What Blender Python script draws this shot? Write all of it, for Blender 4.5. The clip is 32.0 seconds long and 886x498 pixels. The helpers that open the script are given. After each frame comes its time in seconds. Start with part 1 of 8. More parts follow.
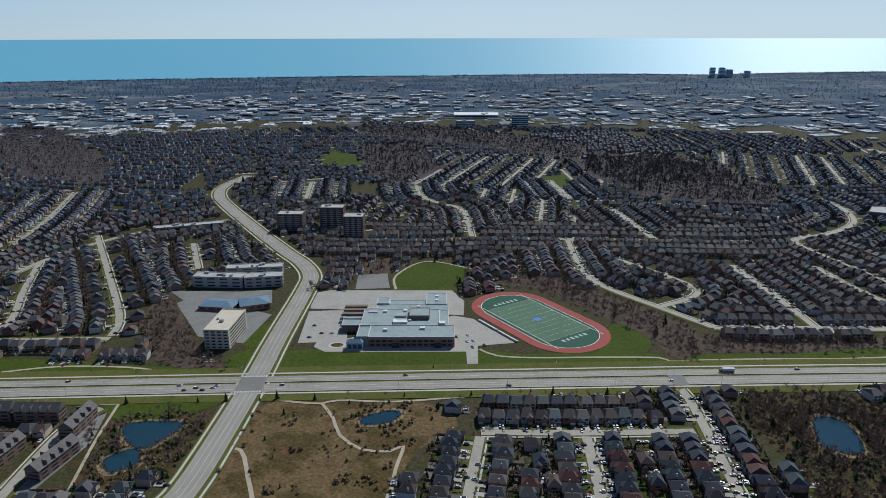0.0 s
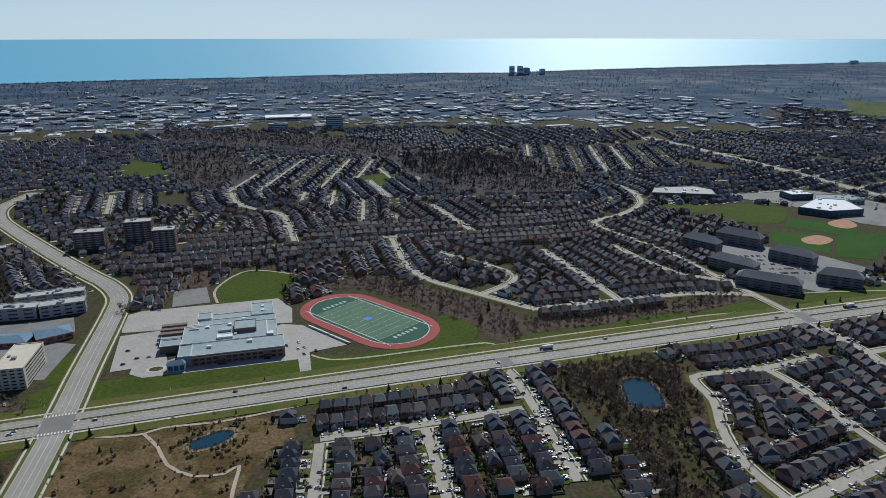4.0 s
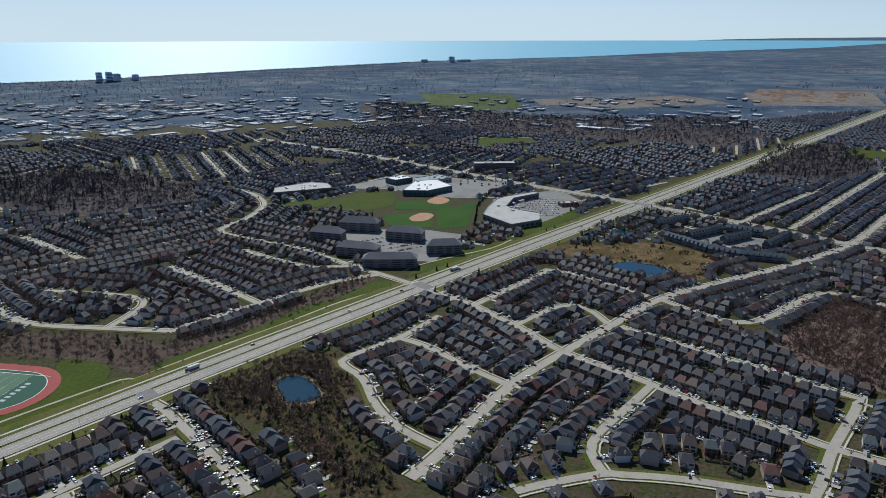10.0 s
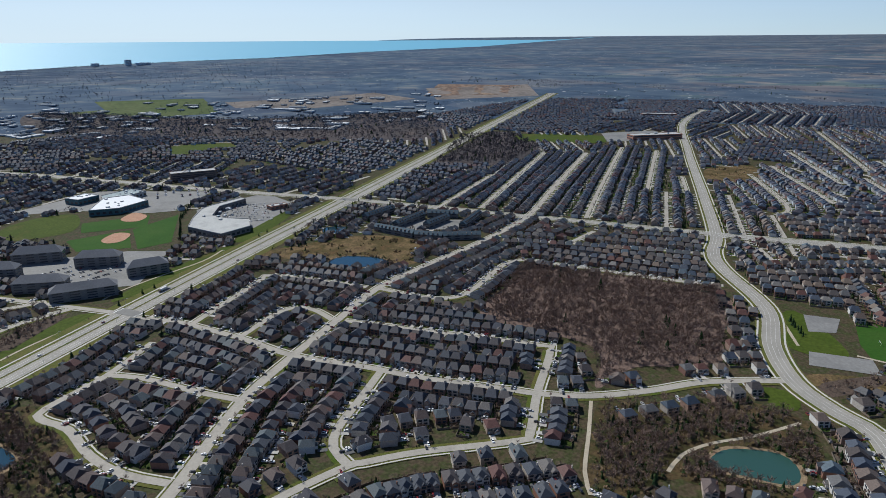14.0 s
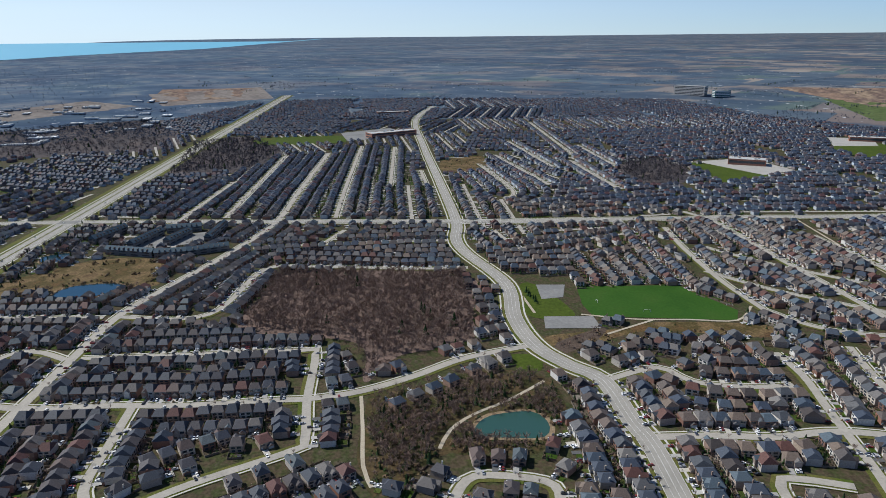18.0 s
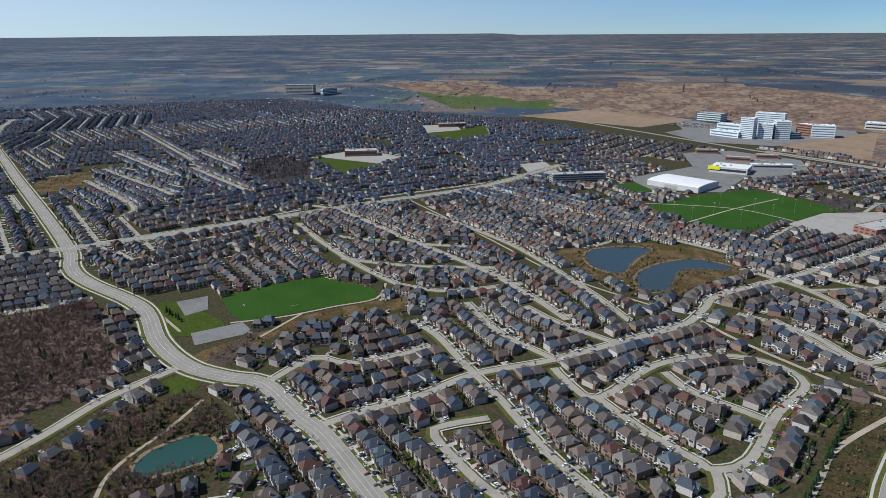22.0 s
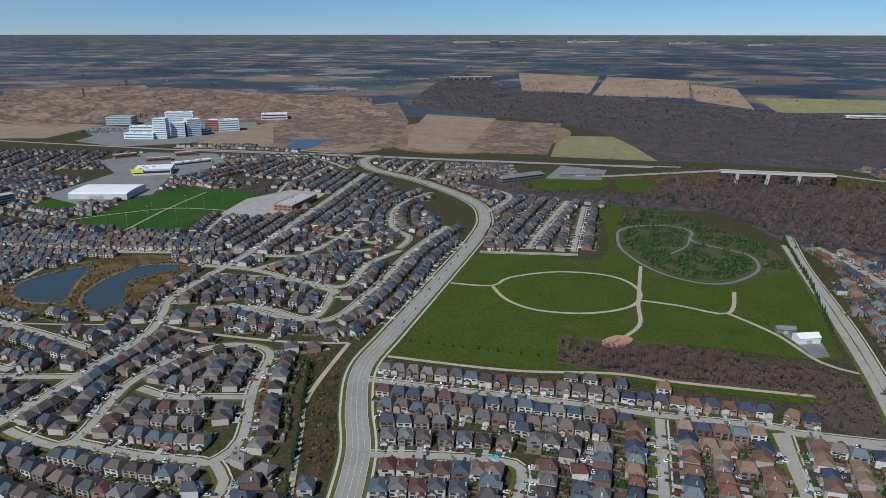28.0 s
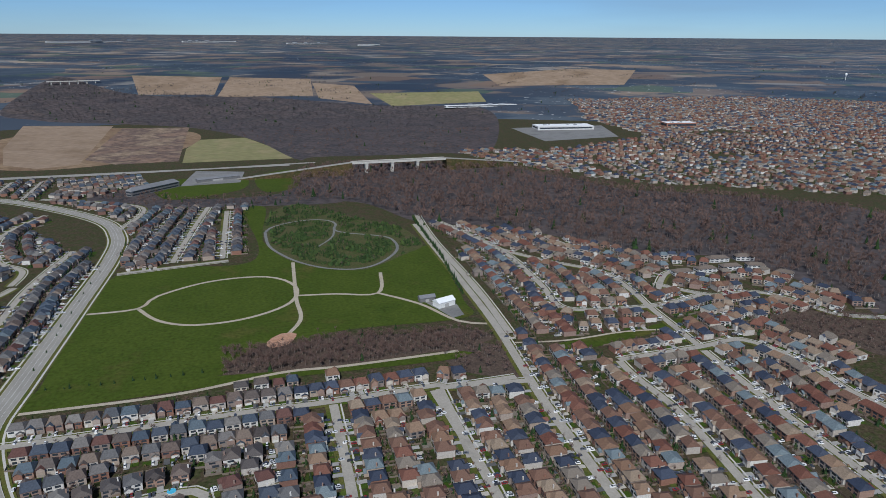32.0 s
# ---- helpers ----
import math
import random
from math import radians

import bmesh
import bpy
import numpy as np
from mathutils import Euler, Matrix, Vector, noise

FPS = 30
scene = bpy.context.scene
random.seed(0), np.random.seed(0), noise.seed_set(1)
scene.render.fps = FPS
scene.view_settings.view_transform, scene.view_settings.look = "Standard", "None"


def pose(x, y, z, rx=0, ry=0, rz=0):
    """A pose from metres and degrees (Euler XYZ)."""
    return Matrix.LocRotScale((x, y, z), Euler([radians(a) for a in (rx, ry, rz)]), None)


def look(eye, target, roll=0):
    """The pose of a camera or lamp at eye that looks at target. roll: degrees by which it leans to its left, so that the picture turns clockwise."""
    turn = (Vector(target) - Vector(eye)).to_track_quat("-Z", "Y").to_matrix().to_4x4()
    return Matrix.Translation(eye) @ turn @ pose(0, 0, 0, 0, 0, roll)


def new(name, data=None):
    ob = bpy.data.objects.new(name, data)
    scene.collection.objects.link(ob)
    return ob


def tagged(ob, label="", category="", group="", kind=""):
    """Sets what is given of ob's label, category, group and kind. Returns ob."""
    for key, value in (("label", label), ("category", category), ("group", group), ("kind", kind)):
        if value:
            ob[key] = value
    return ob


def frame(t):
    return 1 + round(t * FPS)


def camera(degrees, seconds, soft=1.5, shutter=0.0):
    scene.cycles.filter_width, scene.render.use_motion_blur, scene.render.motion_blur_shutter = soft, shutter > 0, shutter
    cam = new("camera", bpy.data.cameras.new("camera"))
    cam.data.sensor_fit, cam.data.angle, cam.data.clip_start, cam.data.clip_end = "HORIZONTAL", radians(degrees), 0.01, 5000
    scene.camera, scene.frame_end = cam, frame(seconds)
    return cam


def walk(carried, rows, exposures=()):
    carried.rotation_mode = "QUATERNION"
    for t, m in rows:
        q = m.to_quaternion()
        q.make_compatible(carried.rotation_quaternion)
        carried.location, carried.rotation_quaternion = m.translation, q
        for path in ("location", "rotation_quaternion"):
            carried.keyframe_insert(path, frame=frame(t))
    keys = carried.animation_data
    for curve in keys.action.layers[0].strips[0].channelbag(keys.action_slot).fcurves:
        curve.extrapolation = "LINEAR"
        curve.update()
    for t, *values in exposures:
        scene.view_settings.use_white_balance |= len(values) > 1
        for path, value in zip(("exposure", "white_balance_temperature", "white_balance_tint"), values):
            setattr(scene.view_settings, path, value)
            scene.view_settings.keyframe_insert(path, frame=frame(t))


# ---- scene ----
import collections
# A hovering drone 300 m over a suburb turns slowly from the lake to the farmland.
EYE = 300.0
cam = camera(66.3, 32.0, soft=0.7)
ROWS = [  # seconds, yaw, pitch, roll
    (0.0, 0.076, -17.598, -0.105),
    (0.5, -1.772, -17.599, -0.123),
    (1.0, -3.712, -17.603, -0.084),
    (1.5, -5.599, -17.593, -0.152),
    (2.0, -7.675, -17.598, -0.149),
    (2.5, -9.561, -17.602, -0.132),
    (4.5, -17.856, -17.572, -0.045),
    (5.0, -20.677, -17.557, -0.071),
    (5.5, -23.358, -17.541, -0.107),
    (6.0, -26.177, -17.523, -0.051),
    (6.5, -28.702, -17.539, -0.039),
    (7.0, -31.370, -17.540, 0.003),
    (7.5, -34.015, -17.509, -0.059),
    (8.0, -36.957, -17.505, -0.061),
    (8.5, -39.620, -17.486, -0.107),
    (9.0, -42.401, -17.455, -0.093),
    (9.5, -44.956, -17.438, -0.130),
    (10.0, -47.172, -17.416, -0.124),
    (10.5, -49.138, -17.408, -0.188),
    (11.0, -52.658, -17.399, -0.192),
    (11.5, -56.515, -17.394, -0.166),
    (12.0, -60.857, -17.384, -0.188),
    (12.5, -64.135, -17.381, -0.306),
    (13.0, -66.908, -17.407, -0.232),
    (13.5, -69.335, -17.444, -0.242),
    (14.0, -71.965, -17.454, -0.306),
    (14.5, -74.410, -17.455, -0.313),
    (16.5, -84.837, -17.423, -0.387),
    (17.0, -87.510, -17.388, -0.460),
    (17.5, -89.994, -17.430, -0.460),
    (18.0, -93.544, -17.463, -0.389),
    (18.5, -97.158, -17.499, -0.370),
    (19.0, -101.019, -17.512, -0.342),
    (19.5, -104.769, -17.539, -0.323),
    (20.0, -108.901, -17.544, -0.284),
    (20.5, -112.542, -17.533, -0.250),
    (21.0, -116.526, -17.562, -0.315),
    (21.5, -120.428, -17.549, -0.331),
    (22.0, -124.770, -17.583, -0.334),
    (22.5, -128.647, -17.596, -0.293),
    (23.0, -132.683, -17.605, -0.333),
    (23.5, -136.487, -17.606, -0.289),
    (24.0, -140.644, -17.590, -0.281),
    (24.5, -144.316, -17.607, -0.238),
    (25.0, -148.231, -17.583, -0.276),
    (25.5, -151.882, -17.595, -0.210),
    (27.5, -167.268, -17.625, -0.053),
    (28.0, -171.350, -17.598, 0.042),
    (28.5, -175.042, -17.591, 0.118),
    (29.0, -179.004, -17.573, 0.180),
    (29.5, -182.786, -17.570, 0.240),
    (30.0, -186.939, -17.544, 0.283),
    (30.5, -190.666, -17.542, 0.295),
    (31.0, -194.671, -17.539, 0.372),
    (31.5, -198.470, -17.521, 0.432),
    (32.0, -201.623, -17.489, 0.397),
]
walk(cam, [(t, pose(0, 0, EYE, 90 + pitch, 0, yaw) @ pose(0, 0, 0, 0, 0, roll)) for t, yaw, pitch, roll in ROWS],
     [(0.0, -0.24, 5820, 4), (5.0, -0.2, 5850, 5), (9.0, -0.12, 5880, 5), (13.0, 0.0, 5900, 6), (18.0, 0.2, 5950, 7), (20.0, 0.16, 5920, 7), (25.0, -0.1, 5780, 7), (28.0, -0.17, 5700, 7), (32.0, -0.18, 5700, 7)])

# ---- light ----
SUN_AZ, SUN_EL = 28.0, 46.0
world = bpy.data.worlds.new("world")
scene.world = world
world.use_nodes = True
wn = world.node_tree
sky = wn.nodes.new("ShaderNodeTexSky")
sky.sky_type = "NISHITA"
sky.sun_disc = False
sky.sun_elevation, sky.sun_rotation = radians(SUN_EL), radians(SUN_AZ)
sky.altitude, sky.air_density, sky.dust_density, sky.ozone_density = 2500, 1.0, 0.1, 2.0
tint = wn.nodes.new("ShaderNodeMix")
tint.data_type, tint.blend_type = "RGBA", "MULTIPLY"
tint.inputs["Factor"].default_value = 1.0
tint.inputs[7].default_value = (0.84, 0.95, 1.12, 1)
wn.links.new(sky.outputs[0], tint.inputs[6])
cloud = wn.nodes.new("ShaderNodeTexNoise")  # thin high cloud, drawn out level
cloud.inputs["Scale"].default_value, cloud.inputs["Detail"].default_value = 2.2, 6
where, flatten = wn.nodes.new("ShaderNodeTexCoord"), wn.nodes.new("ShaderNodeMapping")
flatten.inputs["Scale"].default_value = (1, 1, 9)
wn.links.new(where.outputs["Generated"], flatten.inputs[0])
wn.links.new(flatten.outputs[0], cloud.inputs["Vector"])
veil = wn.nodes.new("ShaderNodeMapRange")
veil.inputs["From Min"].default_value, veil.inputs["From Max"].default_value = 0.45, 0.75
veil.inputs["To Max"].default_value = 0.3
wn.links.new(cloud.outputs["Fac"], veil.inputs["Value"])
high = wn.nodes.new("ShaderNodeMix")
high.data_type = "RGBA"
high.inputs[7].default_value = (5.0, 5.6, 6.0, 1)
wn.links.new(veil.outputs[0], high.inputs["Factor"])
wn.links.new(tint.outputs[2], high.inputs[6])
axis, low = wn.nodes.new("ShaderNodeSeparateXYZ"), wn.nodes.new("ShaderNodeMapRange")
wn.links.new(where.outputs["Generated"], axis.inputs[0])
low.inputs["From Min"].default_value, low.inputs["From Max"].default_value = 0.03, 0.26
low.inputs["To Min"].default_value, low.inputs["To Max"].default_value = 1.0, 0.0
wn.links.new(axis.outputs[2], low.inputs["Value"])
dim = wn.nodes.new("ShaderNodeMix")  # bluish haze low over the land
dim.data_type, dim.blend_type = "RGBA", "MULTIPLY"
dim.inputs[7].default_value = (0.74, 0.86, 0.98, 1)
wn.links.new(low.outputs[0], dim.inputs["Factor"])
wn.links.new(high.outputs[2], dim.inputs[6])
sunward, glow, share, white = wn.nodes.new("ShaderNodeVectorMath"), wn.nodes.new("ShaderNodeMapRange"), wn.nodes.new("ShaderNodeMath"), wn.nodes.new("ShaderNodeMix")
sunward.operation, share.operation, white.data_type = "DOT_PRODUCT", "MULTIPLY", "RGBA"
sunward.inputs[1].default_value = (math.sin(radians(SUN_AZ)), math.cos(radians(SUN_AZ)), 0)
glow.inputs["From Min"].default_value, glow.inputs["From Max"].default_value, glow.inputs["To Max"].default_value = -0.55, 0.9, 0.8
white.inputs[7].default_value = (10.0, 10.9, 11.5, 1)  # bright haze low on the sun's side
wn.links.new(where.outputs["Generated"], sunward.inputs[0])
wn.links.new(sunward.outputs["Value"], glow.inputs["Value"])
wn.links.new(glow.outputs[0], share.inputs[0])
wn.links.new(low.outputs[0], share.inputs[1])
wn.links.new(share.outputs[0], white.inputs["Factor"])
wn.links.new(dim.outputs[2], white.inputs[6])
wn.links.new(white.outputs[2], wn.nodes["Background"].inputs[0])
wn.nodes["Background"].inputs[1].default_value = 0.074
sun_data = bpy.data.lights.new("sun", "SUN")
sun_data.energy, sun_data.angle, sun_data.color = 4.6, radians(0.53), (1.0, 0.93, 0.83)
sun = new("sun", sun_data)
sun.matrix_world = look((math.sin(radians(SUN_AZ)) * math.cos(radians(SUN_EL)) * 900, math.cos(radians(SUN_AZ)) * math.cos(radians(SUN_EL)) * 900, math.sin(radians(SUN_EL)) * 900), (0, 0, 0))


# ---- materials ----
def ramp_material(name, colours, by="noise", scale=0.1, fine=2.0, rough=0.85, bump=0.0, constant=False, metal=0.0, spec=0.06, mottle=0.25, stops=None):
    """A surface whose colour runs through colours by noise, by object or by island, with a finer mottle and relief."""
    m = bpy.data.materials.new(name)
    m.use_nodes = True
    t = m.node_tree
    b = t.nodes["Principled BSDF"]
    b.inputs["Roughness"].default_value, b.inputs["Metallic"].default_value = rough, metal
    b.inputs["Specular IOR Level"].default_value = spec
    geo = t.nodes.new("ShaderNodeNewGeometry")
    ramp = t.nodes.new("ShaderNodeValToRGB")
    while len(ramp.color_ramp.elements) > 1:
        ramp.color_ramp.elements.remove(ramp.color_ramp.elements[-1])
    n = len(colours)
    for i, c in enumerate(colours):
        at = stops[i] if stops else (i / n if constant else i / max(1, n - 1))
        e = ramp.color_ramp.elements[0] if i == 0 else ramp.color_ramp.elements.new(at)
        e.position, e.color = at, (*c, 1)
    if constant:
        ramp.color_ramp.interpolation = "CONSTANT"
    if by == "noise":
        tex = t.nodes.new("ShaderNodeTexNoise")
        tex.inputs["Scale"].default_value, tex.inputs["Detail"].default_value, tex.inputs["Roughness"].default_value = scale, 5, 0.6
        t.links.new(geo.outputs["Position"], tex.inputs["Vector"])
        stretch = t.nodes.new("ShaderNodeMapRange")
        stretch.inputs["From Min"].default_value, stretch.inputs["From Max"].default_value = 0.3, 0.7
        t.links.new(tex.outputs["Fac"], stretch.inputs["Value"])
        source = stretch.outputs[0]
    elif by == "object":
        source = t.nodes.new("ShaderNodeObjectInfo").outputs["Random"]
    else:
        source = geo.outputs["Random Per Island"]
    t.links.new(source, ramp.inputs[0])
    grain = t.nodes.new("ShaderNodeTexNoise")
    grain.inputs["Scale"].default_value, grain.inputs["Detail"].default_value = fine, 4
    t.links.new(geo.outputs["Position"], grain.inputs["Vector"])
    level = t.nodes.new("ShaderNodeMapRange")
    level.inputs["From Min"].default_value, level.inputs["From Max"].default_value = 0.25, 0.75
    level.inputs["To Min"].default_value, level.inputs["To Max"].default_value = 1 - mottle, 1 + mottle
    t.links.new(grain.outputs["Fac"], level.inputs["Value"])
    mix = t.nodes.new("ShaderNodeMix")
    mix.data_type, mix.blend_type = "RGBA", "MULTIPLY"
    mix.inputs["Factor"].default_value = 1
    t.links.new(ramp.outputs[0], mix.inputs[6])
    t.links.new(level.outputs[0], mix.inputs[7])
    t.links.new(mix.outputs[2], b.inputs["Base Color"])
    if bump:
        bn = t.nodes.new("ShaderNodeBump")
        bn.inputs["Strength"].default_value, bn.inputs["Distance"].default_value = bump, 0.3
        t.links.new(grain.outputs["Fac"], bn.inputs["Height"])
        t.links.new(bn.outputs[0], b.inputs["Normal"])
    return m


ROOFS = [(0.05, 0.055, 0.07), (0.062, 0.06, 0.068), (0.085, 0.078, 0.08), (0.042, 0.05, 0.066), (0.075, 0.064, 0.064), (0.10, 0.075, 0.068), (0.065, 0.07, 0.082), (0.10, 0.05, 0.044), (0.055, 0.06, 0.075), (0.115, 0.105, 0.10), (0.075, 0.09, 0.10), (0.058, 0.05, 0.052)]
BRICKS = [(0.24, 0.13, 0.095), (0.34, 0.275, 0.225), (0.19, 0.11, 0.088), (0.45, 0.415, 0.38), (0.26, 0.185, 0.155), (0.4, 0.36, 0.32), (0.36, 0.30, 0.26), (0.23, 0.19, 0.17), (0.30, 0.2, 0.155), (0.58, 0.56, 0.53), (0.50, 0.45, 0.39)]
M_GROUND = ramp_material("yard_ground", [(0.036, 0.044, 0.014), (0.07, 0.052, 0.034), (0.042, 0.05, 0.018), (0.082, 0.064, 0.045)], scale=0.07, fine=0.35, mottle=0.45)
M_LAWN = ramp_material("spring_grass", [(0.042, 0.064, 0.009), (0.058, 0.08, 0.012), (0.048, 0.07, 0.010), (0.08, 0.078, 0.02)], scale=0.012, fine=0.25, mottle=0.3)
M_PITCH = ramp_material("pitch_grass", [(0.026, 0.07, 0.010), (0.033, 0.082, 0.012), (0.042, 0.086, 0.015)], scale=0.02, fine=0.3, mottle=0.15)
M_VERGE = ramp_material("verge_grass", [(0.062, 0.09, 0.014), (0.105, 0.10, 0.03), (0.056, 0.086, 0.012)], scale=0.03, fine=0.7, mottle=0.3)
M_MEADOW = ramp_material("dry_meadow", [(0.075, 0.045, 0.024), (0.145, 0.10, 0.05), (0.066, 0.052, 0.02), (0.115, 0.068, 0.032)], scale=0.03, fine=0.4, mottle=0.5)
M_MARSH = ramp_material("marsh", [(0.15, 0.095, 0.062), (0.21, 0.145, 0.09), (0.27, 0.2, 0.13)], scale=0.008, fine=0.06, mottle=0.35)
M_WOODFLOOR = ramp_material("wood_floor", [(0.11, 0.077, 0.064), (0.15, 0.106, 0.088), (0.12, 0.085, 0.07)], scale=0.03, fine=0.4, mottle=0.4)
# darker brown floor for the near woods of lower trees
M_WOODFLOOR_DARK = ramp_material("dark_wood_floor", [(0.06, 0.046, 0.038), (0.09, 0.066, 0.052), (0.07, 0.054, 0.042)], scale=0.05, fine=0.4, mottle=0.4)
M_ROAD = ramp_material("worn_asphalt", [(0.27, 0.248, 0.215), (0.345, 0.318, 0.275), (0.305, 0.282, 0.242)], scale=0.04, fine=0.6, mottle=0.12, spec=0.14, rough=0.72)
M_ARTERIAL = ramp_material("arterial_asphalt", [(0.255, 0.24, 0.212), (0.315, 0.295, 0.26)], scale=0.03, fine=0.5, mottle=0.12, spec=0.14, rough=0.72)
M_WALK = ramp_material("pale_concrete", [(0.42, 0.40, 0.36), (0.5, 0.48, 0.44)], scale=0.1, fine=1.0, mottle=0.1, spec=0.14, rough=0.72)
M_PATH = ramp_material("gravel_path", [(0.34, 0.29, 0.22), (0.42, 0.37, 0.29)], scale=0.05, fine=0.8, mottle=0.15)
M_LOT_GREY = ramp_material("lane_asphalt", [(0.15, 0.15, 0.145), (0.2, 0.2, 0.19)], scale=0.05, fine=0.6, mottle=0.12, spec=0.14, rough=0.72)
M_LINE = ramp_material("road_paint", [(0.75, 0.75, 0.72), (0.65, 0.65, 0.62)], scale=0.2, fine=2)
M_ROOF = ramp_material("shingles", ROOFS, by="object", constant=True, fine=1.5, mottle=0.25, rough=0.66, spec=0.2)
ROOFS_BROWN = [(0.045, 0.056, 0.08), (0.13, 0.12, 0.115), (0.08, 0.104, 0.125), (0.10, 0.05, 0.042), (0.055, 0.066, 0.088), (0.095, 0.078, 0.07), (0.155, 0.145, 0.135), (0.068, 0.073, 0.082), (0.055, 0.046, 0.044), (0.10, 0.098, 0.10), (0.05, 0.066, 0.09), (0.145, 0.112, 0.09), (0.115, 0.088, 0.075), (0.075, 0.066, 0.064)]
ROOFS_WARM = [(0.2, 0.135, 0.092), (0.034, 0.042, 0.066), (0.145, 0.082, 0.058), (0.125, 0.056, 0.04), (0.042, 0.05, 0.074), (0.215, 0.165, 0.12), (0.13, 0.16, 0.175), (0.165, 0.10, 0.066), (0.05, 0.06, 0.088), (0.135, 0.078, 0.056), (0.165, 0.14, 0.115), (0.15, 0.07, 0.05)]
M_ROOF_WARM = ramp_material("tan_shingles_near", ROOFS_WARM, by="object", constant=True, fine=1.5, mottle=0.25, rough=0.66, spec=0.2)
M_ROOF_WARM_FAR = ramp_material("tan_shingles_joined", ROOFS_WARM, by="island", constant=True, fine=0.8, mottle=0.25, rough=0.66, spec=0.2)
M_ROOF_BROWN = ramp_material("brown_shingles_near", ROOFS_BROWN, by="object", constant=True, fine=1.5, mottle=0.25, rough=0.66, spec=0.2)
M_ROOF_BROWN_FAR = ramp_material("brown_shingles_joined", ROOFS_BROWN, by="island", constant=True, fine=0.8, mottle=0.25, rough=0.66, spec=0.2)
M_BRICK = ramp_material("brick_wall", BRICKS, by="object", constant=True, fine=1.2, mottle=0.2, rough=0.9)
M_ROOF_FAR = ramp_material("shingles_joined", ROOFS, by="island", constant=True, fine=0.8, mottle=0.25, rough=0.66, spec=0.2)
M_BRICK_FAR = ramp_material("brick_joined", BRICKS, by="island", constant=True, fine=0.8, mottle=0.2, rough=0.9)
# roof and brick palettes again, shifted to blue: haze painted on far houses
M_ROOF_HAZED = ramp_material("hazed_shingles_joined", [(r * 0.88, g, b * 1.2) for r, g, b in ROOFS], by="island", constant=True, fine=0.8, mottle=0.25, rough=0.66, spec=0.1)
M_BRICK_HAZED = ramp_material("hazed_brick_joined", [(r * 0.75, g * 0.88, b * 1.05) for r, g, b in BRICKS], by="island", constant=True, fine=0.8, mottle=0.2, rough=0.9)
M_TRIM = ramp_material("garage_paint", [(0.5, 0.48, 0.45), (0.22, 0.16, 0.12), (0.62, 0.61, 0.58), (0.12, 0.10, 0.09), (0.3, 0.26, 0.22)], by="object", constant=True, mottle=0.06, rough=0.72, spec=0.14)
M_TRIM_FAR = ramp_material("garage_paint_joined", [(0.5, 0.48, 0.45), (0.22, 0.16, 0.12), (0.62, 0.61, 0.58), (0.12, 0.10, 0.09), (0.3, 0.26, 0.22)], by="island", constant=True, mottle=0.06, rough=0.72, spec=0.14)
M_GLASS = ramp_material("window_glass", [(0.03, 0.036, 0.045), (0.05, 0.06, 0.075)], scale=0.4, rough=0.08, mottle=0.05, spec=0.6)
M_TWIG = ramp_material("bare_twigs", [(0.175, 0.12, 0.095), (0.225, 0.163, 0.13), (0.19, 0.124, 0.097), (0.15, 0.116, 0.098)], by="island", mottle=0.2)
# far copy of the twigs; a purple-blue haze tint is in the colour
M_TWIG_HAZED = ramp_material("hazed_dark_twigs", [(0.07, 0.064, 0.072), (0.095, 0.084, 0.088), (0.08, 0.072, 0.08)], by="island", mottle=0.2)
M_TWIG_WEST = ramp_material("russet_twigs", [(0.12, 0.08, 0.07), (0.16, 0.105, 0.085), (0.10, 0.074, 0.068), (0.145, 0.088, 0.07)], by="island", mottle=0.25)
# strongest distance tint: twigs coloured blue-grey to stand for haze
M_TWIG_HAZE_BLUE = ramp_material("haze_blue_twigs", [(0.05, 0.066, 0.098), (0.065, 0.08, 0.108), (0.056, 0.068, 0.098)], by="island", mottle=0.2)
M_SHRUB = ramp_material("scrub_twigs", [(0.15, 0.10, 0.062), (0.2, 0.138, 0.085), (0.115, 0.08, 0.053), (0.15, 0.13, 0.06)], by="island", mottle=0.25)
M_BARK = ramp_material("bark", [(0.2, 0.165, 0.14), (0.26, 0.22, 0.19)], scale=0.5, mottle=0.3)
M_EVERGREEN = ramp_material("evergreen_shrub", [(0.03, 0.055, 0.02), (0.05, 0.085, 0.028), (0.075, 0.105, 0.03), (0.04, 0.066, 0.03)], by="island", mottle=0.3)
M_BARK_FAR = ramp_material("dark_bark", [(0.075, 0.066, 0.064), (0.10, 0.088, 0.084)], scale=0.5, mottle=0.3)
M_NEEDLE = ramp_material("conifer_needles", [(0.018, 0.038, 0.015), (0.034, 0.06, 0.02), (0.025, 0.046, 0.022)], by="island", mottle=0.3)


def water(name, colour, rough, bump):
    m = bpy.data.materials.new(name)
    m.use_nodes = True
    t = m.node_tree
    b = t.nodes["Principled BSDF"]
    b.inputs["Base Color"].default_value = (*colour, 1)
    b.inputs["Roughness"].default_value = rough
    tex = t.nodes.new("ShaderNodeTexNoise")
    tex.inputs["Scale"].default_value, tex.inputs["Detail"].default_value = 0.25, 5
    geo = t.nodes.new("ShaderNodeNewGeometry")
    t.links.new(geo.outputs["Position"], tex.inputs["Vector"])
    bn = t.nodes.new("ShaderNodeBump")
    bn.inputs["Strength"].default_value = bump
    t.links.new(tex.outputs["Fac"], bn.inputs["Height"])
    t.links.new(bn.outputs[0], b.inputs["Normal"])
    return m


M_POND = water("pond_water", (0.034, 0.054, 0.056), 0.16, 0.08)
M_POND_BLUE = water("blue_pond_water", (0.014, 0.042, 0.062), 0.1, 0.05)
M_POND_GREEN = water("green_pond_water", (0.028, 0.072, 0.058), 0.25, 0.05)
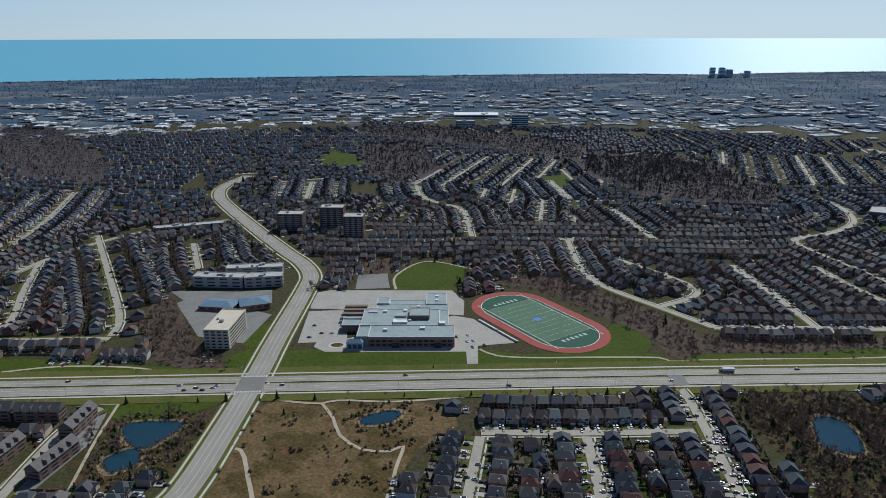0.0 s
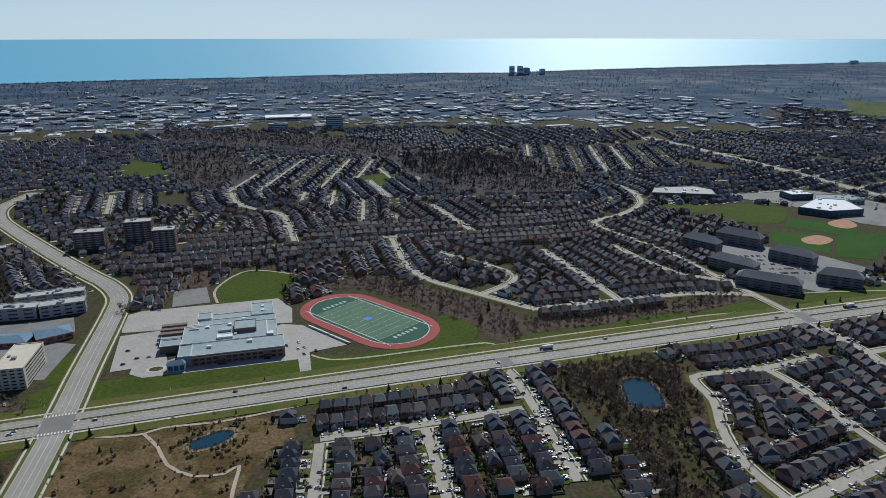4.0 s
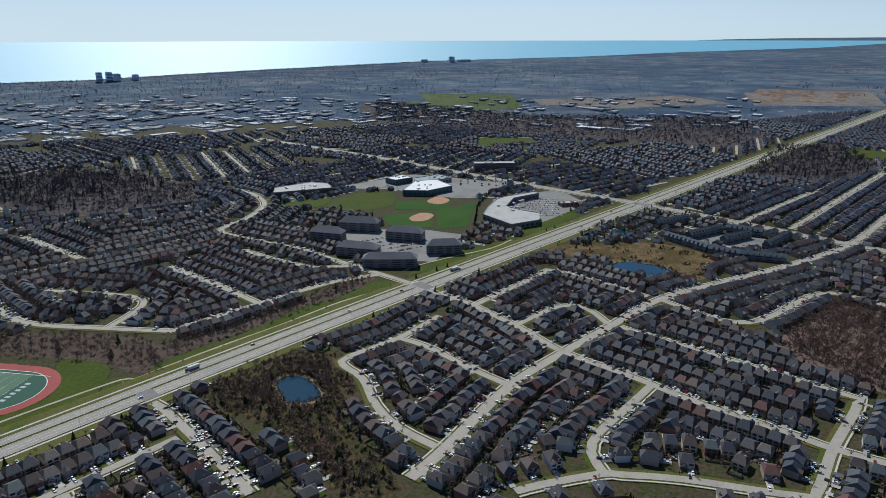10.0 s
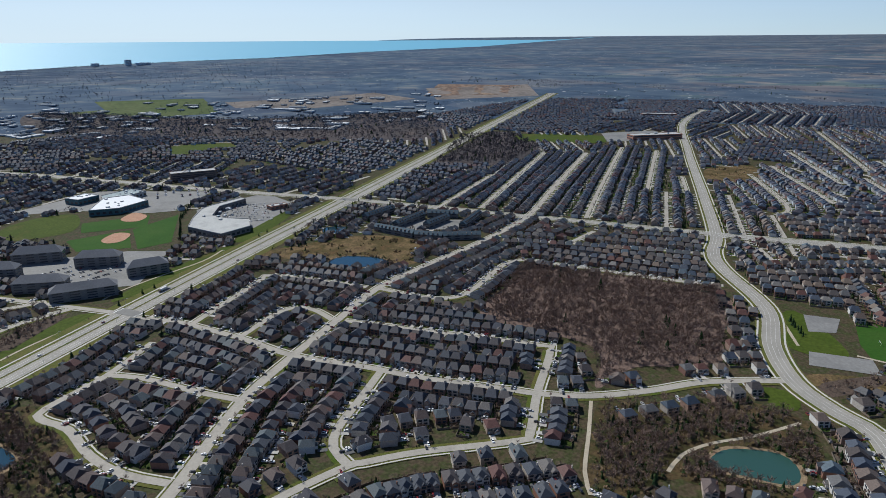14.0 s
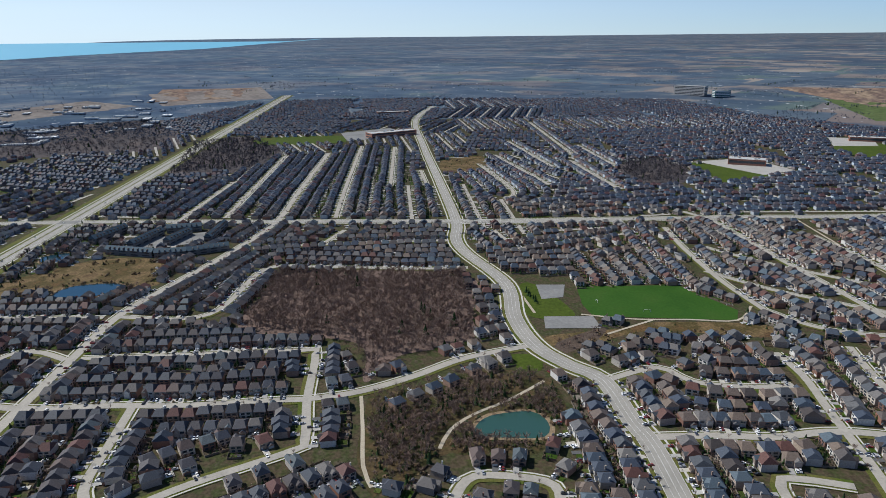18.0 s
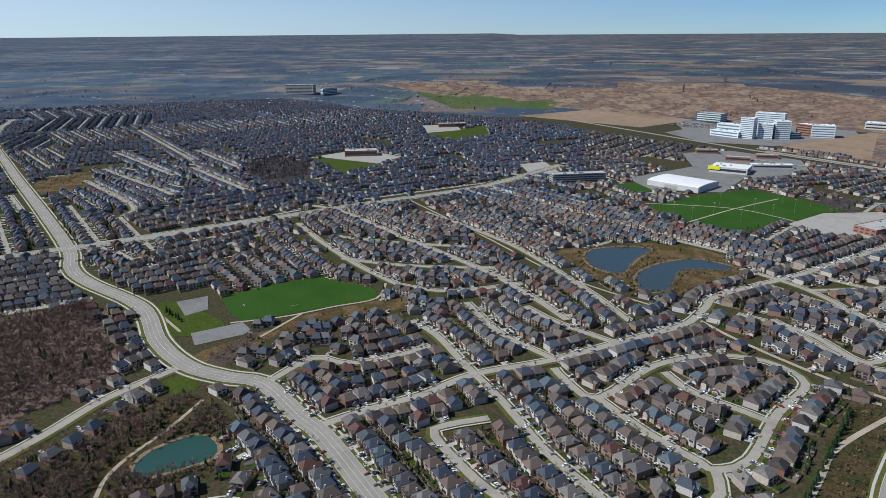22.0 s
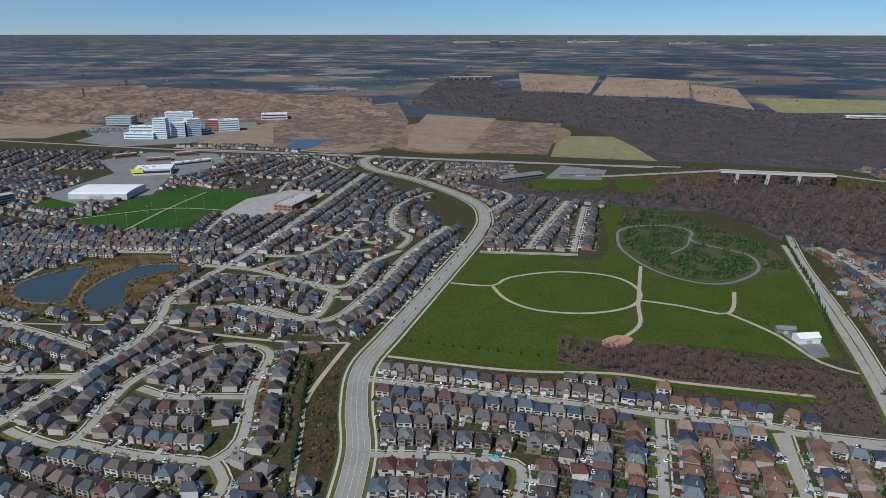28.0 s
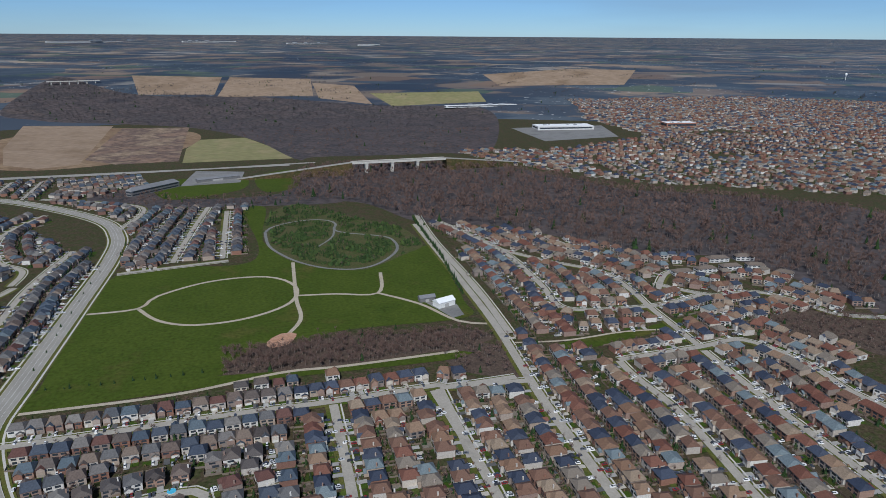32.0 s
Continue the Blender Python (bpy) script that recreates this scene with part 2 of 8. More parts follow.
M_LAKE = water("lake_water", (0.15, 0.42, 0.57), 0.5, 0.1)



FLAT, RIM = 2600.0, 4980.0


def far_land():
    """Distant plain: a patchwork of fields, woods and settlements laid out on the unlifted plan, coloured bluer for
    haze.
    """
    m = bpy.data.materials.new("far_land")
    m.use_nodes = True
    t = m.node_tree
    n = t.nodes
    b = n["Principled BSDF"]
    b.inputs["Roughness"].default_value, b.inputs["Specular IOR Level"].default_value = 0.95, 0.1

    def sums(op, a, c, second=0):
        k = n.new("ShaderNodeMath")
        k.operation = op
        for i, v in enumerate((a, c)):
            if isinstance(v, (int, float)):
                k.inputs[i].default_value = v
            elif v is not None:
                t.links.new(v, k.inputs[i])
        return k.outputs[0]

    geo, sep = n.new("ShaderNodeNewGeometry"), n.new("ShaderNodeSeparateXYZ")
    t.links.new(geo.outputs["Position"], sep.inputs[0])
    q = sums("SQRT", sums("ADD", sums("MULTIPLY", sep.outputs[0], sep.outputs[0]), sums("MULTIPLY", sep.outputs[1], sep.outputs[1])), None)
    r = sums("MAXIMUM", q, sums("DIVIDE", sums("MULTIPLY", q, RIM - FLAT), sums("MAXIMUM", sums("SUBTRACT", RIM, q), 20.0)))
    k = sums("DIVIDE", r, q)
    plan = n.new("ShaderNodeCombineXYZ")
    t.links.new(sums("MULTIPLY", sep.outputs[0], k), plan.inputs[0])
    t.links.new(sums("MULTIPLY", sep.outputs[1], k), plan.inputs[1])

    def noise_at(scale, detail):
        tex = n.new("ShaderNodeTexNoise")
        tex.inputs["Scale"].default_value, tex.inputs["Detail"].default_value, tex.inputs["Roughness"].default_value = scale, detail, 0.6
        t.links.new(plan.outputs[0], tex.inputs["Vector"])
        return tex.outputs["Fac"]

    def ramp_of(source, cols, constant=False):
        ramp = n.new("ShaderNodeValToRGB")
        ramp.color_ramp.elements[0].position, ramp.color_ramp.elements[0].color = cols[0][0], (*cols[0][1], 1)
        ramp.color_ramp.elements[1].position, ramp.color_ramp.elements[1].color = cols[-1][0], (*cols[-1][1], 1)
        for at, col in cols[1:-1]:
            ramp.color_ramp.elements.new(at).color = (*col, 1)
        if constant:
            ramp.color_ramp.interpolation = "CONSTANT"
        t.links.new(source, ramp.inputs[0])
        return ramp.outputs[0]

    def blend(f, a, c):
        mix = n.new("ShaderNodeMix")
        mix.data_type = "RGBA"
        t.links.new(f, mix.inputs["Factor"])
        for i, v in ((6, a), (7, c)):
            if isinstance(v, tuple):
                mix.inputs[i].default_value = (*v, 1)
            else:
                t.links.new(v, mix.inputs[i])
        return mix.outputs[2]

    turned = n.new("ShaderNodeMapping")
    turned.inputs["Rotation"].default_value = (0, 0, 0.7)
    t.links.new(plan.outputs[0], turned.inputs[0])
    plots = n.new("ShaderNodeTexVoronoi")
    plots.distance = "CHEBYCHEV"
    plots.inputs["Scale"].default_value, plots.inputs["Randomness"].default_value = 1 / 520, 0.8
    t.links.new(turned.outputs[0], plots.inputs["Vector"])
    chance = n.new("ShaderNodeSeparateColor")
    t.links.new(plots.outputs["Color"], chance.inputs[0])
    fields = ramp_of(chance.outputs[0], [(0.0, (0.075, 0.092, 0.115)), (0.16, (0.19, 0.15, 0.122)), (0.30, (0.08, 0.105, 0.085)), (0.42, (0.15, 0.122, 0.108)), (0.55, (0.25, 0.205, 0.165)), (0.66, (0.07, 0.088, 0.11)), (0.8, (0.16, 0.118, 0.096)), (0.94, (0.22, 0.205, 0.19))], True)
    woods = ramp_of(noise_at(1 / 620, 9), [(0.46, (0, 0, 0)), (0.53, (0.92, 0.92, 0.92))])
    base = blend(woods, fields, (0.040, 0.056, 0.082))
    lake = n.new("ShaderNodeMapRange")  # towards the lake the land is built over, wooded, and tinted bluer for haze
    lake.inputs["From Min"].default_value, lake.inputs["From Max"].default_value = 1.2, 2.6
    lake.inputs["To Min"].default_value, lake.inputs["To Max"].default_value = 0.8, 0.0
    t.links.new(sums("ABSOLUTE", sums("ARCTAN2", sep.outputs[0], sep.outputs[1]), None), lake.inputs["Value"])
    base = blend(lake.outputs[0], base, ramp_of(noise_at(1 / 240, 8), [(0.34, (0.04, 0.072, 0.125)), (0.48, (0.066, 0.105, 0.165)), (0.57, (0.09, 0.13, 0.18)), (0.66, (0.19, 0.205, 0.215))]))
    wide = ramp_of(noise_at(1 / 3800, 4), [(0.38, (0.7, 0.74, 0.8)), (0.62, (1.2, 1.18, 1.12))])
    shade = n.new("ShaderNodeMix")
    shade.data_type, shade.blend_type = "RGBA", "MULTIPLY"
    shade.inputs["Factor"].default_value = 1.0
    t.links.new(base, shade.inputs[6])
    t.links.new(wide, shade.inputs[7])
    base = shade.outputs[2]
    roofs = sums("MULTIPLY", ramp_of(noise_at(1 / 45, 2), [(0.66, (0, 0, 0)), (0.70, (1, 1, 1))]), ramp_of(noise_at(1 / 2200, 3), [(0.46, (0, 0, 0)), (0.54, (1, 1, 1))]))
    base = blend(roofs, base, (0.40, 0.41, 0.42))
    t.links.new(base, b.inputs["Base Color"])
    return m


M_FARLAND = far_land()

# ---- plan: the land is flat to FLAT metres, then rises as a far rim ----


def lift(x, y, z=0.0):
    """The place in the world of a plan point; past FLAT the land is drawn in and climbs to the skyline."""
    r = math.hypot(x, y)
    if r <= FLAT:
        return (x, y, z)
    q = RIM / ((RIM - FLAT) / r + 1)
    return (x * q / r, y * q / r, EYE - EYE * q / r + z * q / r)


CELL = 4.0
HALF = 3600
GRID = np.zeros((int(2 * HALF / CELL), int(2 * HALF / CELL)), np.uint8)  # 1 road, 2 kept free, 3 house


def cells(poly):
    """The grid cells whose middles lie inside a polygon."""
    p = np.array(poly, float)
    lo, hi = np.maximum(p.min(0), -HALF + 1), np.minimum(p.max(0), HALF - 1)
    if (hi <= lo).any():
        return np.zeros(0, int), np.zeros(0, int)
    xs = np.arange(int((lo[0] + HALF) / CELL), int((hi[0] + HALF) / CELL) + 1)
    ys = np.arange(int((lo[1] + HALF) / CELL), int((hi[1] + HALF) / CELL) + 1)
    gx, gy = np.meshgrid(xs, ys, indexing="ij")
    cx, cy = (gx + 0.5) * CELL - HALF, (gy + 0.5) * CELL - HALF
    inside = np.zeros(gx.shape, bool)
    for (x0, y0), (x1, y1) in zip(p, np.roll(p, -1, 0)):
        with np.errstate(divide="ignore", invalid="ignore"):
            cross = (cx < (x1 - x0) * (cy - y0) / (y1 - y0) + x0)
        inside ^= ((y0 > cy) != (y1 > cy)) & cross
    return gx[inside], gy[inside]


def keep_free(poly, value=2):
    gx, gy = cells(poly)
    GRID[gx, gy] = value


def free_at(x, y):
    i, j = int((x + HALF) / CELL), int((y + HALF) / CELL)
    return 0 <= i < GRID.shape[0] and 0 <= j < GRID.shape[1] and GRID[i, j] == 0


def smooth(points, closed=False, step=14.0):
    """Points along a soft curve through the given ones."""
    p = [Vector((a[0], a[1])) for a in points]
    n = len(p)
    out = []
    for i in range(n if closed else n - 1):
        a, b = p[i], p[(i + 1) % n]
        a0 = p[i - 1] if closed or i else a
        b1 = p[(i + 2) % n] if closed or i + 2 < n else b
        k = max(2, min(40, int((b - a).length / step) + 1))
        for s in range(k):
            u = s / k
            out.append(0.5 * (2 * a + (b - a0) * u + (2 * a0 - 5 * a + 4 * b - b1) * u * u + (3 * a - a0 - 3 * b + b1) * u ** 3))
    if not closed:
        out.append(p[-1])
    return out


def link_mesh(name, verts, faces, materials, slots=None):
    me = bpy.data.meshes.new(name)
    me.from_pydata(verts, [], faces)
    for m in materials:
        me.materials.append(m)
    if slots is not None:
        me.polygons.foreach_set("material_index", slots)
    me.update()
    return new(name, me)


LAYERS = {}


def layer(z):
    """Each further piece in a layer lies a hair higher, so that no two share a plane."""
    LAYERS[z] = LAYERS.get(z, 0) + 1
    return z + 0.0012 * LAYERS[z]


def sheet(name, poly, material, z, label, category="ground", closed_soft=True):
    """A flat piece of ground."""
    z = layer(z)
    pts = smooth(poly, True, 10) if closed_soft else [Vector(p) for p in poly]
    bm = bmesh.new()
    f = bm.faces.new([bm.verts.new((p.x, p.y, 0)) for p in pts])
    if f.calc_area() and f.normal.z < 0:
        f.normal_flip()
    bmesh.ops.triangulate(bm, faces=[f])
    if max(math.hypot(p.x, p.y) for p in pts) > 2400:  # follow the rise of the far land
        for _ in range(7):
            long_edges = [e for e in bm.edges if e.calc_length() > max(120.0, 0.07 * min(e.verts[0].co.length, e.verts[1].co.length))]
            if not long_edges or len(bm.edges) > 12000:
                break
            bmesh.ops.subdivide_edges(bm, edges=long_edges, cuts=1)
            bmesh.ops.triangulate(bm, faces=[g for g in bm.faces if len(g.verts) > 3])
    for v in bm.verts:
        v.co = lift(v.co.x, v.co.y, z)
    bmesh.ops.recalc_face_normals(bm, faces=bm.faces)
    if sum(g.normal.z for g in bm.faces) < 0:
        bmesh.ops.reverse_faces(bm, faces=bm.faces)
    me = bpy.data.meshes.new(name)
    bm.to_mesh(me)
    bm.free()
    me.materials.append(material)
    return tagged(new(name, me), label, category, kind="structure")


def strip(name, pts, offset, width, z, material, label, category="road", kind="structure", parent=None):
    """A ribbon of ground along a line, offset to its left."""
    z = layer(z)
    verts, faces = [], []
    for i, p in enumerate(pts):
        d = (pts[min(i + 1, len(pts) - 1)] - pts[max(i - 1, 0)]).normalized()
        side = Vector((-d.y, d.x))
        for s in (offset + width / 2, offset - width / 2):
            verts.append(lift(p.x + side.x * s, p.y + side.y * s, z))
    for i in range(len(pts) - 1):
        faces.append((2 * i, 2 * i + 1, 2 * i + 3, 2 * i + 2))
    ob = link_mesh(name, verts, faces, [material])
    if parent:
        ob.parent = parent
        return ob
    return tagged(ob, label, category, kind=kind)


# ---- ground ----
def shore(az):
    """Elevation angle of the shoreline at an azimuth."""
    return float(np.interp(az, [-60, -32, -17, 0, 14, 20, 36, 46, 58, 66, 75, 84], [-3.1, -3.19, -3.31, -3.29, -3.08, -3.05, -2.4, -1.95, -1.62, -1.22, -0.86, -0.2]))


HILL = 129.0  # bearing at which the far escarpment ends


def make_ground():
    radii = [0, 300, 600, 900, 1300, 1800, 2600, 3000, 3600, 3900, 4300, 4800, 5500, 6500, 8000, 10000, 14000, 20000, 30000, 60000, 200000]
    n = 360
    verts, faces = [(0, 0, 0)], []
    for r in radii[1:]:
        for k in range(n):
            a = 2 * math.pi * k / n
            az = math.degrees(math.atan2(math.cos(a), math.sin(a)))
            rr = min(r, float(np.interp(az, [-76, -62, 66, 90], [200000, 45000, 45000, 200000])))
            v = lift(rr * math.cos(a), rr * math.sin(a))
            verts.append((v[0], v[1], v[2] + (float(np.interp(az, [95, 114, HILL, HILL + 2], [0, 6, 10, 0])) if r > 50000 else 0)))
    for k in range(n):
        faces.append((0, 1 + k, 1 + (k + 1) % n))
    for i in range(len(radii) - 2):
        for k in range(n):
            a, b = 1 + i * n + k, 1 + i * n + (k + 1) % n
            faces.append((a, a + n, b + n, b))
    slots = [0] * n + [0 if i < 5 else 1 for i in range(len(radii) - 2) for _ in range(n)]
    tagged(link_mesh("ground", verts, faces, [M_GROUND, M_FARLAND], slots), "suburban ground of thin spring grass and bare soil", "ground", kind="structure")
    verts, faces = [], []
    for i, az in enumerate(np.arange(-62, 84.1, 1.0)):
        s0 = -shore(az)
        for e in np.geomspace(s0, min(0.35, s0 * 0.9), 8):
            r = EYE / math.tan(radians(e))
            verts.append(lift(r * math.sin(radians(az)), r * math.cos(radians(az)), 3))
    for i in range(int(len(verts) / 8) - 1):
        for j in range(7):
            a = i * 8 + j
            faces.append((a, a + 1, a + 9, a + 8))
    ob = link_mesh("lake_water", verts, faces, [M_LAKE])
    tagged(ob, "wide pale blue lake under a hazy sky", "lake", kind="structure")


make_ground()

# ---- bulk geometry ----
def bulk(name, templates, places, materials, label, category, kind="stuff"):
    """Joins many copies of small templates (verts, triangles, slots) into one mesh. places: template index, x, y, z, turn, sx, sy, sz."""
    if not len(places):
        return None
    places = np.array(places, float)
    vs, fs, ss, base = [], [], [], 0
    for k, (v, f, s) in enumerate(templates):
        q = places[places[:, 0] == k]
        if not len(q):
            continue
        v, f, s = np.array(v, float), np.array(f, int), np.array(s, int)
        c, d = np.cos(q[:, 4])[:, None], np.sin(q[:, 4])[:, None]
        x, y = v[None, :, 0] * q[:, 5:6], v[None, :, 1] * q[:, 6:7]
        w = np.stack([x * c - y * d + q[:, 1:2], x * d + y * c + q[:, 2:3], v[None, :, 2] * q[:, 7:8] + q[:, 3:4]], 2)
        vs.append(w.reshape(-1, 3))
        fs.append((f[None] + base + (np.arange(len(q)) * len(v))[:, None, None]).reshape(-1, 3))
        ss.append(np.tile(s, len(q)))
        base += len(q) * len(v)
    vs, fs, ss = np.concatenate(vs), np.concatenate(fs), np.concatenate(ss)
    me = bpy.data.meshes.new(name)
    me.vertices.add(len(vs))
    me.vertices.foreach_set("co", vs.ravel())
    me.loops.add(len(fs) * 3)
    me.loops.foreach_set("vertex_index", fs.ravel().astype(np.int32))
    me.polygons.add(len(fs))
    me.polygons.foreach_set("loop_start", (np.arange(len(fs)) * 3).astype(np.int32))
    me.polygons.foreach_set("material_index", ss.astype(np.int32))
    me.polygons.foreach_set("use_smooth", np.zeros(len(fs), bool))
    for m in materials:
        me.materials.append(m)
    me.update(calc_edges=True)
    me.validate()
    return tagged(new(name, me), label, category, kind=kind)


class Shape:
    """Gathers triangles with material slots."""

    def __init__(self):
        self.v, self.f, self.s = [], [], []

    def face(self, pts, slot=0):
        b = len(self.v)
        self.v += [tuple(p) for p in pts]
        for i in range(1, len(pts) - 1):
            self.f.append((b, b + i, b + i + 1))
            self.s.append(slot)
        return self

    def shell(self, pts, faces, slot=0):
        b = len(self.v)
        self.v += [tuple(p) for p in pts]
        for f in faces:
            for i in range(1, len(f) - 1):
                self.f.append((b + f[0], b + f[i], b + f[i + 1]))
                self.s.append(slot)
        return self

    def box(self, x0, y0, z0, x1, y1, z1, slot=0, bottom=False):
        p = [(x0, y0, z0), (x1, y0, z0), (x1, y1, z0), (x0, y1, z0), (x0, y0, z1), (x1, y0, z1), (x1, y1, z1), (x0, y1, z1)]
        return self.shell(p, [(0, 1, 5, 4), (1, 2, 6, 5), (2, 3, 7, 6), (3, 0, 4, 7), (4, 5, 6, 7)] + ([(3, 2, 1, 0)] if bottom else []), slot)

    def hip(self, x0, y0, x1, y1, z0, rise, inset, slot=0, over=0.5, gable=False):
        """A hipped or gabled roof with its ridge along the longer side."""
        x0, y0, x1, y1 = x0 - over, y0 - over, x1 + over, y1 + over
        if x1 - x0 >= y1 - y0:
            m, i = (y0 + y1) / 2, 0 if gable else min(inset, (x1 - x0) / 2 - 0.3)
            a, b = (x0 + i, m, z0 + rise), (x1 - i, m, z0 + rise)
            p = [(x0, y0, z0), (x1, y0, z0), (x1, y1, z0), (x0, y1, z0), a, b]
            return self.shell(p, [(0, 1, 5, 4), (1, 2, 5), (2, 3, 4, 5), (3, 0, 4), (3, 2, 1, 0)], slot)
        m, i = (x0 + x1) / 2, 0 if gable else min(inset, (y1 - y0) / 2 - 0.3)
        a, b = (m, y0 + i, z0 + rise), (m, y1 - i, z0 + rise)
        p = [(x0, y0, z0), (x1, y0, z0), (x1, y1, z0), (x0, y1, z0), a, b]
        return self.shell(p, [(0, 1, 4), (1, 2, 5, 4), (2, 3, 5), (3, 0, 4, 5), (3, 2, 1, 0)], slot)

    def done(self):
        return self.v, self.f, self.s


# ---- roads ----
STREETS = []  # smoothed line, house sides, spacing, half width


def road(kind, width, sides, points, spacing=12.5):
    pts = smooth(points)
    for a, b in zip(pts, pts[1:]):
        n = max(1, int((b - a).length / 3))
        for i in range(n):
            p = a.lerp(b, i / n)
            h = width / 2 + (1.5 if kind == "path" else 3.5)
            i0, i1 = int((p.x - h + HALF) / CELL), int((p.x + h + HALF) / CELL) + 1
            j0, j1 = int((p.y - h + HALF) / CELL), int((p.y + h + HALF) / CELL) + 1
            if 0 <= i0 and 0 <= j0 and i1 < GRID.shape[0] and j1 < GRID.shape[1]:
                GRID[i0:i1, j0:j1] = 1
    if kind == "path":
        strip("path", pts, 0, width, 0.36, M_PATH, "pale gravel footpath across the grass", "path")
        return
    if kind == "lane":
        strip("path", pts, 0, width, 0.36, M_LOT_GREY, "narrow grey asphalt lane among the shrubs", "path")
        return
    if kind == "far":
        strip("road", pts, 0, width, 0.78, M_ARTERIAL, "far two-way road between fields", "road")
        return
    if kind == "art":
        strip("verge", pts, 0, width + 14, 0.44, M_VERGE, "worn grass verge beside the arterial road", "verge")
        for s in (1, -1):
            strip("pavement", pts, s * (width / 2 + 4.5), 1.9, 0.56, M_WALK, "pale concrete pavement along the arterial road", "pavement")
        for s in (1, -1):
            strip("kerb", pts, s * (width / 2 + 0.2), 0.5, 0.92, M_WALK, "pale concrete kerb", "kerb")
        ob = strip("road", pts, 0, width, 0.78, M_ARTERIAL, "wide grey asphalt arterial road with worn lane lines", "road")
        for s in (-0.25, 0.25):
            strip("lane_line", pts, s * width, 0.14, 0.90, M_LINE, "", parent=ob)
        strip("centre_line", pts, 0, 0.2, 0.90, M_LINE, "", parent=ob)
    else:
        strip("verge", pts, 0, width + 7, 0.42, M_VERGE, "thin grass verge beside the street", "verge")
        strip("pavement", pts, width / 2 + 2.3, 1.4, 0.54, M_WALK, "narrow concrete pavement along the street", "pavement")
        strip("road", pts, 0, width, 0.66, M_ROAD, "pale worn asphalt residential street", "road")
    if sides:
        STREETS.append((pts, sides, spacing, width / 2))


def lawn(points, pitch=False):
    sheet("lawn", points, M_PITCH if pitch else M_LAWN, 0.22, "deep green sports turf" if pitch else "fresh green mown grass", "lawn", closed_soft=not pitch)
    keep_free(points)


MEADOWS = []


def meadow(points):
    sheet("meadow", points, M_MEADOW, 0.06, "dry brown meadow of last year's grass", "meadow")
    keep_free(points)
    MEADOWS.append(points)


def marsh(points):
    sheet("field", points, M_MARSH, 0.06, "rusty brown fallow field", "field")
    keep_free(points)


POND_EDGES, POND_BUSHES = [], []
M_BANK = ramp_material("reedy_bank", [(0.17, 0.12, 0.075), (0.25, 0.185, 0.115), (0.13, 0.095, 0.055)], scale=0.15, fine=0.8, mottle=0.35)
M_REED = ramp_material("dry_reeds", [(0.25, 0.185, 0.12), (0.31, 0.235, 0.16), (0.2, 0.145, 0.095)], by="island", mottle=0.2)


def pond(points, green=False):
    if math.hypot(*points[0]) < 1100:
        m = sum((Vector(q) for q in points), Vector((0, 0))) / len(points)
        wide = [m + (Vector(q) - m) * (1 + 4.0 / max(6.0, (Vector(q) - m).length)) for q in points]
        sheet("pond_bank", [(q.x, q.y) for q in wide], M_BANK, 0.27, "muddy bank of dry tan reeds round a pond", "pond bank")
        keep_free([(q.x, q.y) for q in wide], 5)
        if not green:
            POND_EDGES.append(points)
            POND_BUSHES.append(wide)
    sheet("pond", points, M_POND_GREEN if green else M_POND_BLUE if points[0][1] > 200 else M_POND, 0.30, "green pond water" if green else "still dark pond water", "pond")
    keep_free(points, 4)


def highway_y(x):
    """The median of the divided highway: a long gentle bow."""
    return float(np.interp(x, [-2600, -800, -345, -121, 22, 110, 300, 540, 800, 1100, 1923, 3800], [455, 521, 538.5, 547, 551.5, 554.5, 560, 564.5, 567.5, 568, 577, 593]))


HIGHWAY = [Vector((x, sum(highway_y(x + e) for e in (-90, -45, 0, 45, 90)) / 5)) for x in range(-2600, 3800, 50)]


def highway():
    line = HIGHWAY
    strip("verge", line, 0, 62, 0.46, M_VERGE, "broad grass verge along the divided highway", "verge")
    for s in (1, -1):
        mid_, wide_ = (6.9, 9.8) if s == 1 else (-8.8, 13.2)
        ob = strip("road", line, mid_, wide_, 0.78, M_ARTERIAL, "highway carriageway of pale worn asphalt", "road")
        for k in (0,) if s == 1 else (-2.1, 2.1):
            strip("lane_line", line, mid_ + k, 0.2, 0.90, M_LINE, "", parent=ob)
        strip("kerb", line, mid_ + s * (wide_ / 2 + 0.2), 0.5, 0.92, M_WALK, "pale concrete kerb of the highway", "kerb")
        strip("pavement", line, s * 18.4, 2.2, 0.56, M_WALK, "pale concrete pavement along the highway", "pavement")
        strip("kerb", line, s * 1.8, 0.5, 0.92, M_WALK, "pale concrete median kerb", "kerb")
    for a, b in zip(line, line[1:]):
        keep_free([(a.x, a.y - 29), (b.x, b.y - 29), (b.x, b.y + 42), (a.x, a.y + 42)], 1)


highway()
road("art", 19, "", [(-183, 379), (-177, 409), (-172, 543), (-172, 637), (-170, 782), (-174, 834), (-196, 884), (-227, 930), (-298, 1043), (-387, 1192), (-434, 1282), (-452, 1369), (-431, 1484)], 12.5)
road("art", 17, "", [(1150, 1836), (1167, 1347), (1152, 858), (1154, 567), (1128, 213), (1104, -87), (1086, -244), (1083, -370)], 12.5)
road("art", 17, "", [(3064, -149), (2558, -60), (1944, -65), (1400, -83), (1108, -91), (1002, -82), (928, -91), (800, -128), (690, -122), (618, -131), (574, -154), (542, -178), (471, -182), (436, -186), (359, -182), (332, -180)], 12.5)
road("art", 17, "", [(1101, -91), (1097, -331), (1091, -432), (1088, -591), (1075, -808), (1099, -946), (1157, -1148)], 12.5)
